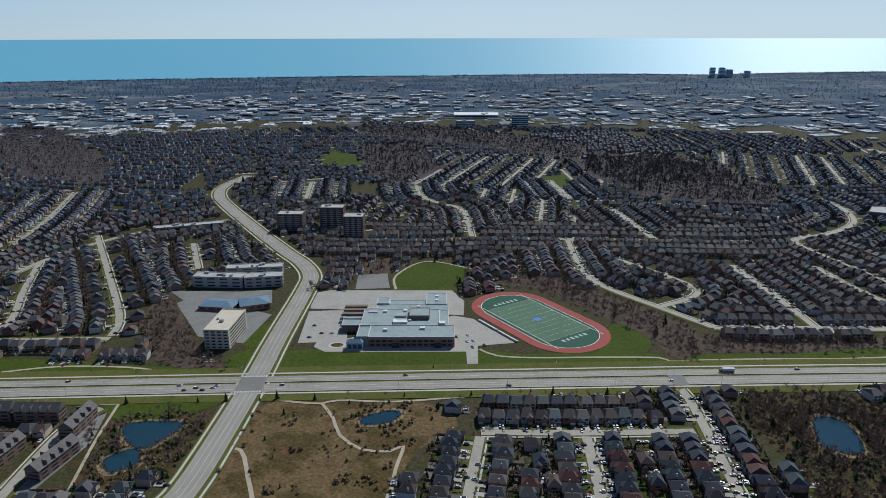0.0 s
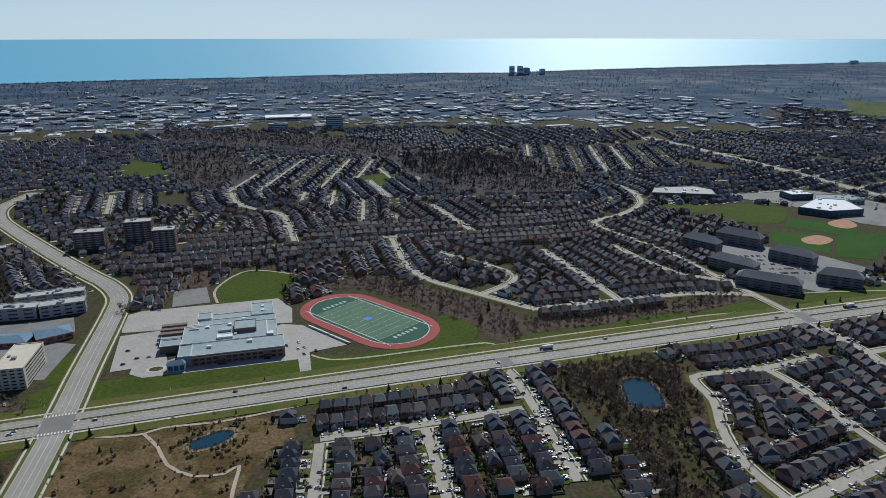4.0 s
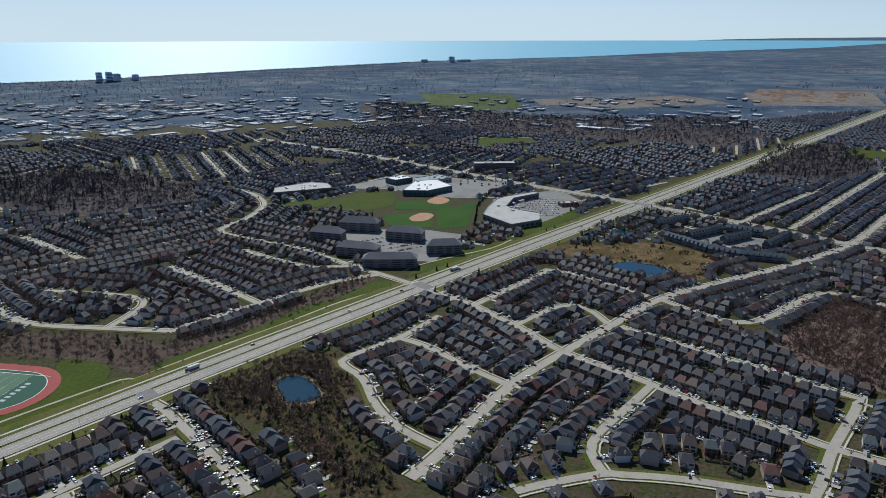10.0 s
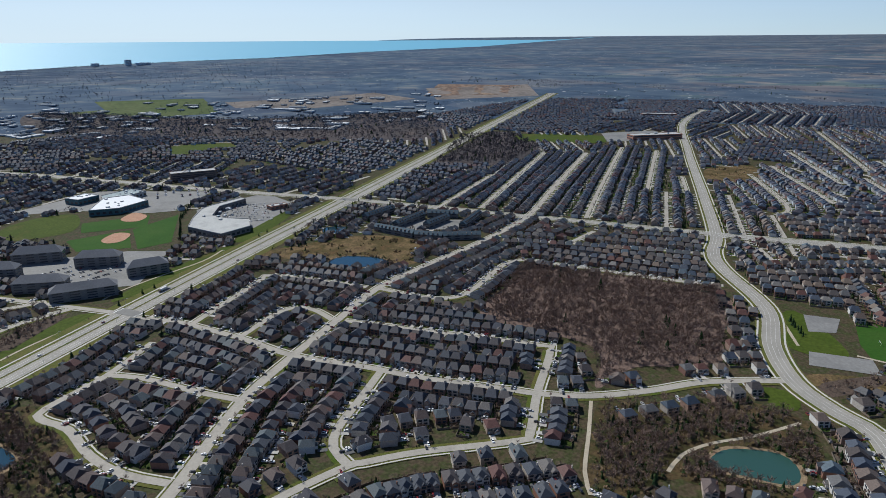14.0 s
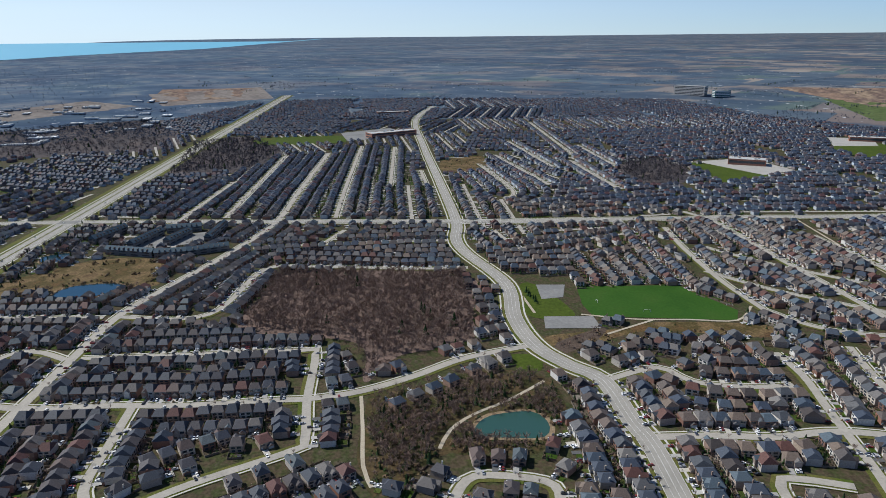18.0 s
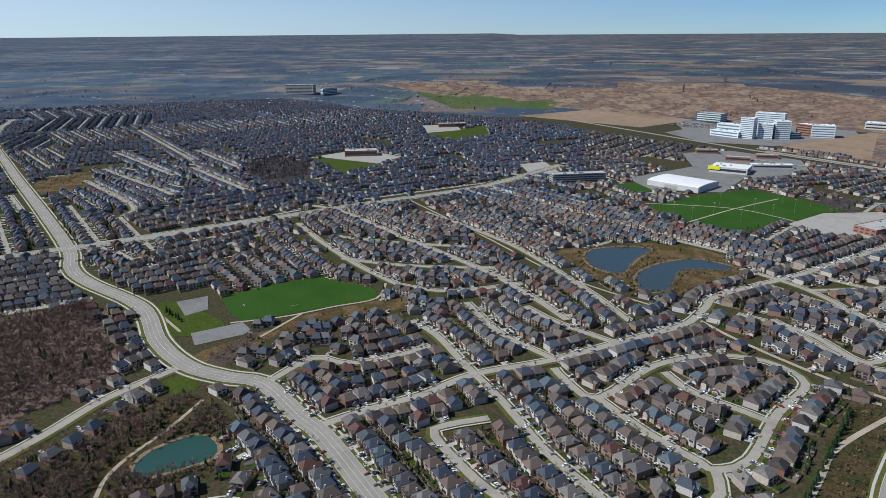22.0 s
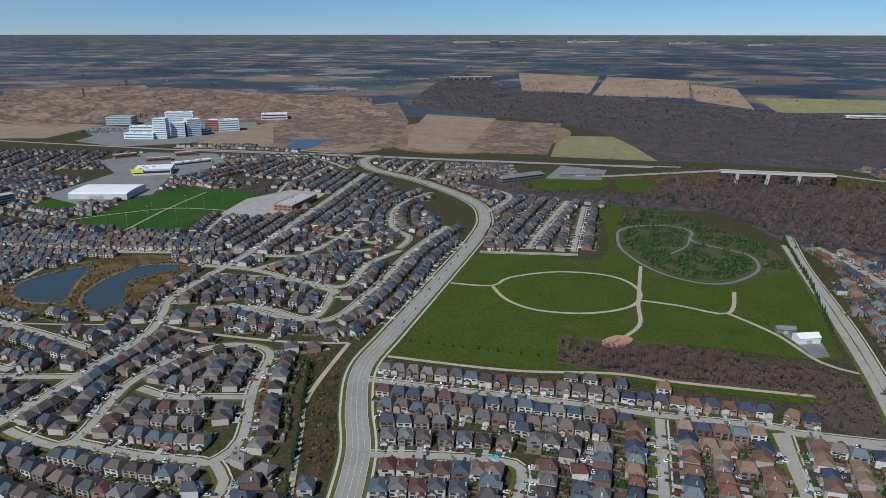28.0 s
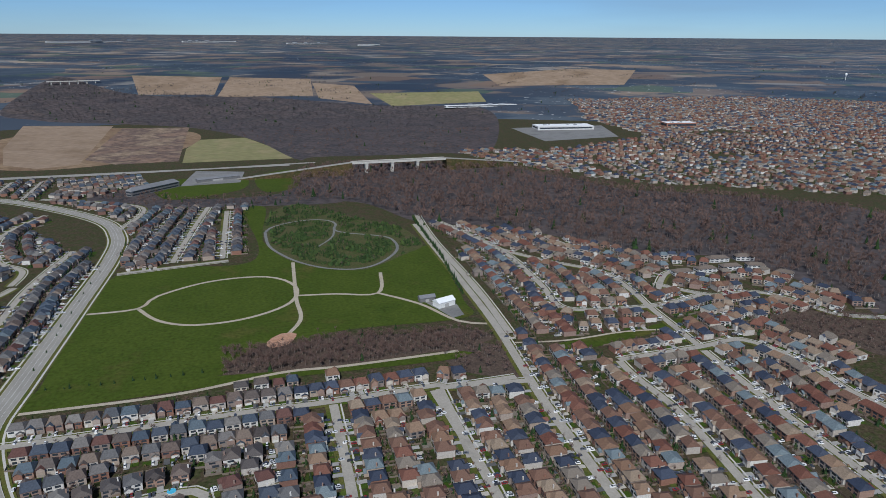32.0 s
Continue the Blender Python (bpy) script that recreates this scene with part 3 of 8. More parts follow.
road("art", 18, "", [(119, -346), (129, -425), (148, -488), (161, -558), (151, -636), (125, -815), (100, -999), (98, -1119), (135, -1238), (263, -1401), (390, -1510), (444, -1613), (429, -1698)], 12.5)
road("far", 15, "", [(1787, -1799), (1004, -1704), (461, -1676), (84, -1650), (-315, -1649)], 12.5)
road("res", 8.6, "", [(-380, -1086), (-353, -931), (-330, -722), (-308, -584)], 12.5)
road("res", 8.6, "LR", [(-357, -1029), (-327, -784), (-304, -614), (-279, -485), (-267, -415), (-254, -316)], 12.5)
STREETS.append((smooth([(570, -158), (542, -178), (471, -182), (436, -186), (359, -182), (332, -180)]), "LR", 12.5, 9.5))
road("res", 7.6, "LR", [(374, -25), (399, -36), (410, -47), (409, -69), (401, -96), (388, -103), (365, -99)], 12.5)
lawn([(171, -616), (130, -617), (-21, -594), (-120, -574), (-238, -567), (-233, -550), (-28, -575), (134, -583), (160, -587)])
lawn([(-337, -544), (-424, -545), (-539, -555), (-533, -544), (-418, -527), (-333, -526)])
road("res", 7.6, "LR", [(209, 534), (210, 505), (201, 387), (199, 365)], 12.5)
road("res", 7.6, "R", [(198, 467), (111, 465), (29, 466)], 12.5)
road("res", 7.6, "LR", [(28, 460), (16, 388), (14, 367)], 12.5)
road("res", 7.6, "LR", [(111, 460), (106, 387), (104, 366)], 12.5)
road("res", 7.6, "", [(-301, 380), (-302, 468), (-288, 503)], 12.5)
road("res", 7.6, "LR", [(-542, 1016), (-440, 838), (-362, 698), (-347, 646)], 12.5)
road("res", 7.6, "LR", [(-559, 890), (-516, 778), (-478, 691), (-475, 647)], 12.5)
road("res", 7.6, "L", [(-345, 640), (-456, 636), (-501, 634)], 12.5)
road("res", 7.6, "LR", [(-363, 1110), (-420, 1069), (-480, 1037), (-544, 936), (-569, 818)], 12.5)
road("res", 7.6, "LR", [(-737, 1323), (-673, 1109), (-644, 965)], 12.5)
road("res", 7.6, "LR", [(-377, 974), (-329, 858)], 12.5)
road("res", 7.6, "LR", [(-281, 1420), (-263, 1264)], 12.5)
road("res", 8.6, "LR", [(533, 985), (435, 978), (302, 985), (190, 993), (40, 998), (-25, 989), (-188, 995)], 12.5)
road("res", 7.6, "LR", [(-57, 1380), (-43, 1283), (-9, 1225), (32, 1174), (44, 996)], 12.5)
road("res", 7.6, "LR", [(188, 985), (184, 860), (196, 794), (246, 722), (288, 666)], 12.5)
road("res", 7.6, "LR", [(287, 664), (398, 661), (495, 657), (562, 634)], 12.5)
road("res", 7.6, "LR", [(246, 722), (301, 758), (305, 799), (241, 898)], 12.5)
road("res", 7.6, "LR", [(387, 871), (395, 776), (397, 662)], 12.5)
road("res", 7.6, "LR", [(301, 1179), (321, 986)], 12.5)
road("res", 8.6, "LR", [(566, 574), (562, 685), (556, 812), (534, 910), (533, 985), (604, 1020), (682, 1089), (715, 1187), (707, 1269)], 12.5)
road("res", 7.6, "LR", [(226, 1430), (237, 1259)], 12.5)
road("res", 7.6, "LR", [(498, 864), (507, 767), (528, 715), (569, 682)], 12.5)
road("res", 8.6, "LR", [(560, 565), (565, 499), (560, 459), (548, 396), (530, 328), (529, 250), (525, 192), (528, 108), (528, 86), (538, 40), (563, -8), (595, -57), (618, -125)], 12.5)
road("res", 10, "LR", [(285, 297), (323, 302), (440, 326), (530, 328), (618, 326), (730, 322), (821, 296), (954, 252), (1128, 213), (1384, 206), (1832, 192)], 12.5)
road("res", 7.6, "LR", [(514, 482), (442, 473), (379, 478), (364, 468), (359, 434), (336, 390), (325, 350), (326, 309)], 12.5)
road("res", 7.6, "LR", [(442, 473), (447, 435), (441, 371), (440, 328)], 12.5)
road("res", 7.6, "LR", [(564, 473), (696, 477), (730, 470), (726, 337)], 12.5)
road("res", 7.6, "LR", [(553, 403), (628, 398), (642, 370), (621, 331)], 12.5)
road("res", 7.6, "LR", [(623, 318), (624, 227), (625, 103), (615, 89), (528, 86), (465, 80), (451, 88), (415, 154), (390, 189), (382, 199), (344, 223), (324, 233)], 12.5)
road("res", 7.6, "LR", [(525, 233), (470, 230), (426, 228), (400, 219), (383, 198)], 12.5)
road("res", 7.6, "LR", [(726, 320), (726, 221), (879, 185), (882, 105), (866, 0), (862, -87)], 12.5)
road("res", 7.6, "LR", [(1066, 93), (987, 123)], 12.5)
road("res", 7.6, "LR", [(977, 222), (986, 153), (993, -18), (992, -69)], 12.5)
road("res", 7.6, "LR", [(1471, 361), (1186, 379), (1118, 384)], 12.5)
road("res", 7.6, "LR", [(1806, 302), (1160, 306)], 12.5)
road("res", 7.6, "LR", [(1951, 110), (1406, 115), (1145, 115)], 12.5)
road("res", 7.6, "LR", [(1921, 17), (1401, 23)], 12.5)
road("res", 7.6, "LR", [(1569, -45), (1393, -54)], 12.5)
road("res", 7.6, "LR", [(1638, -188), (1336, -224), (1263, -195)], 12.5)
road("res", 7.6, "LR", [(1762, -245), (1380, -309)], 12.5)
road("res", 7.6, "LR", [(1999, -317), (1581, -359)], 12.5)
road("res", 7.6, "LR", [(2451, -466), (1736, -449)], 12.5)
road("res", 7.6, "LR", [(1660, -420), (1324, -441)], 12.5)
road("res", 7.6, "LR", [(1905, -502), (1560, -511)], 12.5)
road("res", 7.6, "LR", [(540, -179), (562, -236), (533, -258), (520, -302), (519, -345)], 12.5)
road("res", 7.6, "LR", [(584, -363), (536, -363), (484, -352), (445, -344), (390, -333), (319, -314), (268, -308), (233, -303)], 12.5)
road("res", 8.6, "LR", [(449, -189), (447, -243), (442, -284), (445, -344), (424, -425), (413, -514), (403, -594), (418, -653), (432, -707), (414, -866), (404, -1129), (397, -1460)], 12.5)
road("res", 7.6, "LR", [(591, -443), (500, -421), (424, -425)], 12.5)
road("res", 7.6, "LR", [(542, -490), (488, -488), (413, -500)], 12.5)
road("res", 7.6, "L", [(1037, -424), (918, -410), (787, -403), (690, -408)], 12.5)
road("res", 8.6, "LR", [(1136, -494), (1059, -519), (850, -523), (668, -529), (554, -516), (485, -502)], 12.5)
road("res", 7.6, "LR", [(690, -408), (632, -447), (600, -538)], 12.5)
road("res", 7.6, "LR", [(927, -442), (844, -499), (757, -580)], 12.5)
road("res", 7.6, "LR", [(824, -398), (744, -455), (666, -547)], 12.5)
road("res", 7.6, "LR", [(974, -636), (744, -634), (551, -590), (438, -553)], 12.5)
road("res", 7.6, "LR", [(412, -412), (389, -404), (350, -404), (360, -493), (344, -556)], 12.5)
road("res", 7.6, "LR", [(350, -404), (291, -396), (243, -396), (231, -397), (223, -428), (246, -504), (260, -574), (304, -586), (341, -561)], 12.5)
road("res", 7.6, "LR", [(347, -489), (311, -479), (263, -486), (241, -489)], 12.5)
road("res", 7.6, "LR", [(231, -397), (213, -377), (211, -352), (224, -328), (231, -304)], 12.5)
road("res", 7.6, "LR", [(379, -308), (391, -271), (383, -257), (322, -250), (288, -252)], 12.5)
road("res", 7.6, "LR", [(387, -667), (317, -681), (246, -661), (249, -753)], 12.5)
road("res", 7.6, "LR", [(432, -779), (323, -775), (240, -762), (233, -844), (201, -917)], 12.5)
road("res", 7.6, "LR", [(410, -859), (310, -875), (244, -916)], 12.5)
road("res", 7.6, "LR", [(404, -985), (292, -960), (224, -936)], 12.5)
road("res", 7.6, "LR", [(1057, -843), (891, -843), (676, -844), (534, -856), (425, -872)], 12.5)
road("res", 7.6, "LR", [(1277, -919), (1118, -989), (933, -1012)], 12.5)
road("res", 7.6, "LR", [(970, -1576), (777, -1596), (590, -1632), (454, -1511)], 12.5)
road("res", 7.6, "LR", [(1016, -1735), (785, -1766), (558, -1715)], 12.5)
road("res", 7.6, "LR", [(152, -535), (71, -528), (-27, -521), (-105, -512), (-196, -507), (-203, -501), (-270, -496)], 12.5)
road("res", 7.6, "LR", [(120, -423), (66, -429), (24, -430), (7, -422), (8, -389), (8, -373)], 12.5)
road("res", 7.6, "LR", [(-102, -507), (-90, -404), (-87, -382)], 12.5)
road("res", 7.6, "LR", [(-196, -500), (-185, -418), (-181, -396)], 12.5)
road("res", 7.6, "LR", [(-44, -1265), (-8, -1098), (20, -953)], 12.5)
road("res", 7.6, "LR", [(-73, -1225), (-45, -949)], 12.5)
road("res", 7.6, "R", [(-52, -937), (88, -929)], 12.5)
road("res", 7.6, "LR", [(104, -1137), (63, -1272), (101, -1342), (244, -1434)], 12.5)
road("res", 7.6, "LR", [(221, -1298), (263, -1175), (244, -1043), (204, -984), (208, -925)], 12.5)
road("res", 7.6, "LR", [(357, -684), (237, -653), (204, -743), (187, -901), (152, -1057)], 12.5)
road("res", 7.6, "LR", [(473, -809), (372, -801), (237, -738)], 12.5)
road("res", 7.6, "LR", [(294, -1054), (323, -908), (380, -800)], 12.5)
road("res", 7.6, "LR", [(-397, -1041), (-427, -853), (-412, -706), (-401, -621), (-498, -593), (-576, -602)], 12.5)
road("res", 7.6, "LR", [(-427, -853), (-464, -783), (-511, -715), (-507, -648), (-492, -586), (-474, -486)], 12.5)
road("res", 7.6, "LR", [(-547, -655), (-586, -598), (-646, -586), (-668, -547), (-681, -496), (-727, -470)], 12.5)
road("res", 7.6, "LR", [(-540, -636), (-596, -683), (-645, -652)], 12.5)
road("res", 7.6, "LR", [(-379, -491), (-474, -486), (-527, -483), (-544, -421), (-536, -366), (-541, -333), (-538, -297)], 12.5)
road("res", 7.6, "LR", [(-378, -489), (-373, -457), (-369, -390), (-344, -281), (-338, -261)], 12.5)
road("res", 7.6, "LR", [(-471, -478), (-456, -397), (-444, -317), (-434, -254), (-428, -238)], 12.5)
road("res", 7.6, "LR", [(-190, -499), (-184, -394), (-178, -335)], 12.5)
road("res", 7.6, "LR", [(-197, -502), (-279, -485)], 12.5)
road("path", 2.8, "", [(-104, 510.5), (-91, 488), (-82, 463), (-63, 444), (-41, 441), (-31, 448), (-35, 420), (-37, 388)])
road("path", 2.8, "", [(-413, 567), (-367, 578), (-313, 578), (-276, 572), (-266, 561)])
road("path", 3.2, "", [(-173, 447), (-154, 443), (-139, 409), (-127, 379)], 12.5)
road("path", 3.2, "", [(-59, 781), (-62, 832), (-23, 889), (42, 853)], 12.5)
road("path", 3.2, "", [(545, -125), (514, -88), (493, -55), (471, -34), (446, -24)], 12.5)
road("path", 3.2, "", [(798, -138), (702, -147)], 12.5)
road("path", 4.6, "", [(114, -796), (59, -794), (38, -828), (-24, -859), (-92, -852), (-121, -806), (-107, -753), (-57, -723), (0, -723), (37, -749), (59, -794)], 12.5)
road("path", 4.6, "", [(-134, -899), (-121, -806), (-114, -754), (-108, -696), (-78, -649)], 12.5)
road("path", 4.6, "", [(-116, -772), (-162, -761), (-211, -746), (-235, -817)], 12.5)
road("path", 4.6, "", [(-211, -746), (-247, -695), (-270, -634), (-302, -613)], 12.5)
road("path", 4.6, "", [(404, -620), (345, -607), (255, -600), (189, -607)], 12.5)
road("path", 3.2, "", [(1073, -665), (791, -628), (601, -600), (452, -612)], 12.5)
road("path", 3.2, "", [(-298, -563), (-356, -548), (-424, -545), (-474, -533)], 12.5)
road("path", 4.6, "", [(145, -584), (24, -573), (-70, -581), (-129, -573), (-241, -565)], 12.5)
road("path", 2.8, "", [(35, 615), (52, 600), (90, 595.5), (145, 596.5), (208, 595.5), (217, 588), (250, 590), (312, 592.5), (380, 592.5), (464, 597), (530, 590)])
road("path", 2.8, "", [(594, 622), (623, 624), (682, 615), (752, 600), (807, 604)])
road("path", 2.8, "", [(-160, 522), (-128, 513), (-104, 510.5), (-90, 516), (-41, 513.5), (21, 522), (71, 527), (111, 529), (181, 531)])
road("path", 2.8, "", [(-384, 520), (-332, 514), (-281, 510), (-264, 515), (-200, 519)])
road("path", 2.4, "", [(-277, 511), (-270, 456), (-259, 395)])
road("path", 3.2, "", [(535, 40), (481, 36), (428, 33), (403, 26)], 12.5)
road("path", 3.2, "", [(790, -1000), (667, -1097), (544, -1098)], 12.5)
road("path", 3.2, "", [(659, -944), (667, -1097), (663, -1232)], 12.5)
road("path", 3.2, "", [(694, -198), (676, -253), (670, -312), (664, -364), (702, -399)], 12.5)
road("path", 3.2, "", [(640, -212), (672, -272)], 12.5)
road("path", 4.6, "", [(189, -607), (194, -500), (182, -448), (161, -367)], 12.5)
# grounds
lawn([(-160, 611), (28, 612), (25, 581), (-156, 569)])
lawn([(37, 612), (81, 604), (177, 611), (217, 595), (212, 579), (35, 576)])
lawn([(-59, 781), (-58, 836), (-23, 884), (40, 844), (11, 774)])
lawn([(184, 675), (210, 639), (198, 607), (153, 603)])
lawn([(-431, 595), (-203, 568), (-200, 557), (-408, 559)])
lawn([(-213, 593), (-184, 617), (-177, 570), (-198, 570)])
lawn([(-204, 628), (-194, 680), (-186, 672), (-190, 617)])
lawn([(-284, 515), (-192, 517), (-225, 487), (-271, 488)])
lawn([(258, 588), (443, 616), (418, 577), (235, 576)])
lawn([(-306, 1751), (-292, 1804), (-227, 1749), (-204, 1606), (-288, 1601)])
lawn([(217, 1449), (262, 1498), (270, 1406), (238, 1352)])
lawn([(236, 574), (246, 602), (349, 601), (432, 603), (538, 618), (548, 586), (430, 582), (330, 578)])
lawn([(775, 865), (855, 816), (776, 743), (736, 806)], True)
lawn([(864, 923), (944, 851), (881, 804), (817, 878)], True)
lawn([(798, 1021), (869, 1024), (907, 978), (818, 900), (740, 961)])
lawn([(860, 814), (963, 805), (819, 705), (773, 728)], True)
lawn([(716, 1072), (794, 1034), (742, 998), (683, 1013)])
lawn([(592, 609), (691, 621), (822, 611), (814, 595), (651, 592)])
lawn([(892, 676), (1010, 643), (1015, 612), (851, 599)])
lawn([(1288, 598), (1740, 585), (1746, 555), (1217, 554)])
lawn([(1612, 1341), (1715, 1219), (1656, 1152), (1494, 1237)])
lawn([(2138, 432), (2168, 185), (2024, 172), (1998, 387)])
lawn([(782, -215), (776, -342), (691, -378), (664, -364), (688, -210), (724, -207)], True)
lawn([(787, -143), (792, -166), (692, -191), (695, -139)])
lawn([(600, -103), (594, -130), (565, -126), (569, -106)])
lawn([(1604, -703), (1505, -778), (1424, -808), (1371, -684)])
lawn([(770, -978), (768, -1144), (735, -1262), (545, -1248), (564, -1090), (578, -946), (649, -954)], True)
lawn([(938, -1076), (912, -1136), (840, -1112), (852, -1063)], True)
lawn([(1802, -1173), (1825, -1438), (1654, -1325), (1633, -1180)])
lawn([(134, -625), (84, -930), (-85, -928), (-100, -1215), (-140, -1228), (-114, -1062), (-112, -988), (-145, -889), (-206, -839), (-278, -878), (-336, -905), (-322, -800), (-300, -690), (-282, -640), (-154, -654), (-103, -646), (-76, -656), (-21, -615), (-18, -596), (128, -609)])
lawn([(39, -1528), (-124, -1532), (-115, -1400), (22, -1353)])
lawn([(-161, -1525), (-252, -1571), (-226, -1390), (-157, -1364)])
meadow([(-162, 495), (-111, 522), (-12, 512), (11, 473), (-20, 442), (-37, 388), (-39, 367), (-164, 368), (-168, 391)])
meadow([(858, 514), (940, 432), (931, 344), (828, 315), (808, 442), (796, 541)])
meadow([(639, -146), (652, -225), (666, -276), (651, -386), (619, -382), (644, -261), (616, -189), (609, -157)])
meadow([(671, -670), (650, -733), (610, -818), (526, -844), (454, -788), (458, -689), (475, -642), (607, -627)])
meadow([(1690, -105), (1753, -206), (1556, -204), (1532, -104)])
marsh([(279, -2520), (-48, -2328), (-35, -2009), (166, -1780), (404, -1820), (497, -2248)])

# ---- grounds and woods ----
M_LOT = ramp_material("lot_asphalt", [(0.14, 0.138, 0.133), (0.21, 0.205, 0.195), (0.175, 0.17, 0.162)], scale=0.02, fine=0.3, mottle=0.15, spec=0.14, rough=0.72)
M_PALELOT = ramp_material("yard_concrete", [(0.28, 0.265, 0.24), (0.36, 0.34, 0.31), (0.31, 0.295, 0.265)], scale=0.03, fine=0.3, mottle=0.12, spec=0.14, rough=0.72)
M_CLAY = ramp_material("infield_clay", [(0.36, 0.2, 0.13), (0.42, 0.26, 0.18)], scale=0.1, fine=0.5)
FIELD_KINDS = {
    "tan": ramp_material("stubble", [(0.21, 0.15, 0.10), (0.275, 0.205, 0.145), (0.185, 0.13, 0.085)], scale=0.006, fine=0.05, mottle=0.15),
    "rust": ramp_material("fallow_soil", [(0.16, 0.105, 0.078), (0.225, 0.155, 0.112), (0.125, 0.09, 0.075), (0.26, 0.195, 0.135), (0.15, 0.10, 0.08)], scale=0.009, fine=0.06, mottle=0.4),
    "straw": ramp_material("pasture", [(0.24, 0.21, 0.11), (0.2, 0.19, 0.09), (0.28, 0.23, 0.13)], scale=0.01, fine=0.05, mottle=0.15),
    "bare": ramp_material("graded_soil", [(0.14, 0.12, 0.11), (0.2, 0.175, 0.155), (0.115, 0.105, 0.10)], scale=0.006, fine=0.05, mottle=0.25),
    "green": ramp_material("winter_wheat", [(0.06, 0.09, 0.03), (0.1, 0.12, 0.05)], scale=0.008, fine=0.05, mottle=0.2)}
FIELD_WORDS = {"tan": "pale tan stubble field", "rust": "rusty brown fallow field", "straw": "straw-coloured pasture", "green": "dull green winter field", "bare": "graded bare soil of a building site"}
WOODS = []  # template, x, y, z, turn, sx, sy, sz
rng = random.Random(7)


def lot(points, pale=False):
    sheet("parking_lot", points, M_PALELOT if pale else M_LOT, 0.34, "pale concrete school yard" if pale else "pale worn asphalt parking lot", "parking lot", closed_soft=False)
    keep_free(points)


def clay(points):
    sheet("infield", points, M_CLAY, 0.48, "reddish clay baseball infield", "infield")


def field(points, kind):
    sheet("field", points, FIELD_KINDS[kind], 0.06, FIELD_WORDS[kind], "field", closed_soft=False)
    keep_free(points)


def inside(poly, x, y):
    hit = False
    for (x0, y0), (x1, y1) in zip(poly, poly[1:] + poly[:1]):
        if (y0 > y) != (y1 > y) and x < (x1 - x0) * (y - y0) / (y1 - y0) + x0:
            hit = not hit
    return hit


def add_tree(x, y, h, kind=None, wide=1.0):
    """One joined tree: 0-3 bare, 4-5 conifer, 6-7 brown shrub, 8 green shrub."""
    px, py, pz = lift(x, y)
    s = math.hypot(px, py) / max(1.0, math.hypot(x, y))
    k = rng.randrange(4) if kind is None else kind
    h = h * (1.0 if k < 6 else rng.uniform(0.8, 1.1))
    wd = h * rng.uniform(0.8, 1.1) * s * wide
    WOODS.append((k, px, py, pz, rng.uniform(0, 6.28), wd, wd, h * s))


# wood floor beyond 900 m, greyed and darkened in colour to imitate distance haze
M_WOODFLOOR_FAR = ramp_material("hazed_wood_floor", [(0.05, 0.046, 0.05), (0.085, 0.07, 0.068), (0.06, 0.054, 0.056), (0.10, 0.08, 0.072)], scale=0.008, fine=0.08, mottle=0.4)


def wood(points, per_hectare, h, conifers=0.05):
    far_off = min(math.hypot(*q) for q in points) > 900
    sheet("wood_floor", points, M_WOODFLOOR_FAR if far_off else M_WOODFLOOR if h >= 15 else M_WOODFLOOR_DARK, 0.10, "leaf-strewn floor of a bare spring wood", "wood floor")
    keep_free(points)
    xs, ys = [p[0] for p in points], [p[1] for p in points]
    n = int((max(xs) - min(xs)) * (max(ys) - min(ys)) / 1e4 * per_hectare)
    thin = min(1.0, 9000 / max(n, 1))
    for _ in range(int(n * thin)):
        x, y = rng.uniform(min(xs), max(xs)), rng.uniform(min(ys), max(ys))
        if inside(points, x, y) and (abs(x) > HALF - 5 or abs(y) > HALF - 5 or GRID[int((x + HALF) / CELL), int((y + HALF) / CELL)] == 2):
            far_on = math.hypot(x, y) > 2200
            green = not far_on and noise.noise((x * 0.006, y * 0.006, 3.0)) > 1.0 - conifers * 4
            add_tree(x, y, h * (0.85 if far_on else 1.0) * rng.uniform(0.65, 1.15) * min(1.2, 1 / math.sqrt(thin)), rng.choice((4, 5)) if green or rng.random() < conifers * 0.4 else None, 1.8 if far_on else 1.0)


LINES = []
M_THICKET = ramp_material("thicket_floor", [(0.04, 0.034, 0.018), (0.08, 0.055, 0.028), (0.035, 0.038, 0.014), (0.11, 0.078, 0.04)], scale=0.05, fine=0.4, mottle=0.45)


def thicket(points, tall=8):
    """A brown ravine of scrub, bare trees and some conifers."""
    sheet("ravine_floor", points, M_THICKET, 0.08, "brown ravine floor under scrub", "ravine")
    gx, gy = cells(points)
    GRID[gx, gy] = np.where(GRID[gx, gy] == 0, 2, GRID[gx, gy])
    xs, ys = [q[0] for q in points], [q[1] for q in points]
    n = int((max(xs) - min(xs)) * (max(ys) - min(ys)) / 1e4)
    for per, low, high, kinds in ((240, 1.2, 3.8, (6, 7)), (330, tall * 0.7, tall * 1.35, (0, 1, 2, 3)), (48, 3.0, tall * 1.1, (4, 5)), (70, 1.5, 4.0, (8,))):
        for _ in range(n * per):
            x, y = rng.uniform(min(xs), max(xs)), rng.uniform(min(ys), max(ys))
            if inside(points, x, y) and GRID[int((x + HALF) / CELL), int((y + HALF) / CELL)] == 2:
                add_tree(x, y, rng.uniform(low, high), rng.choice(kinds))




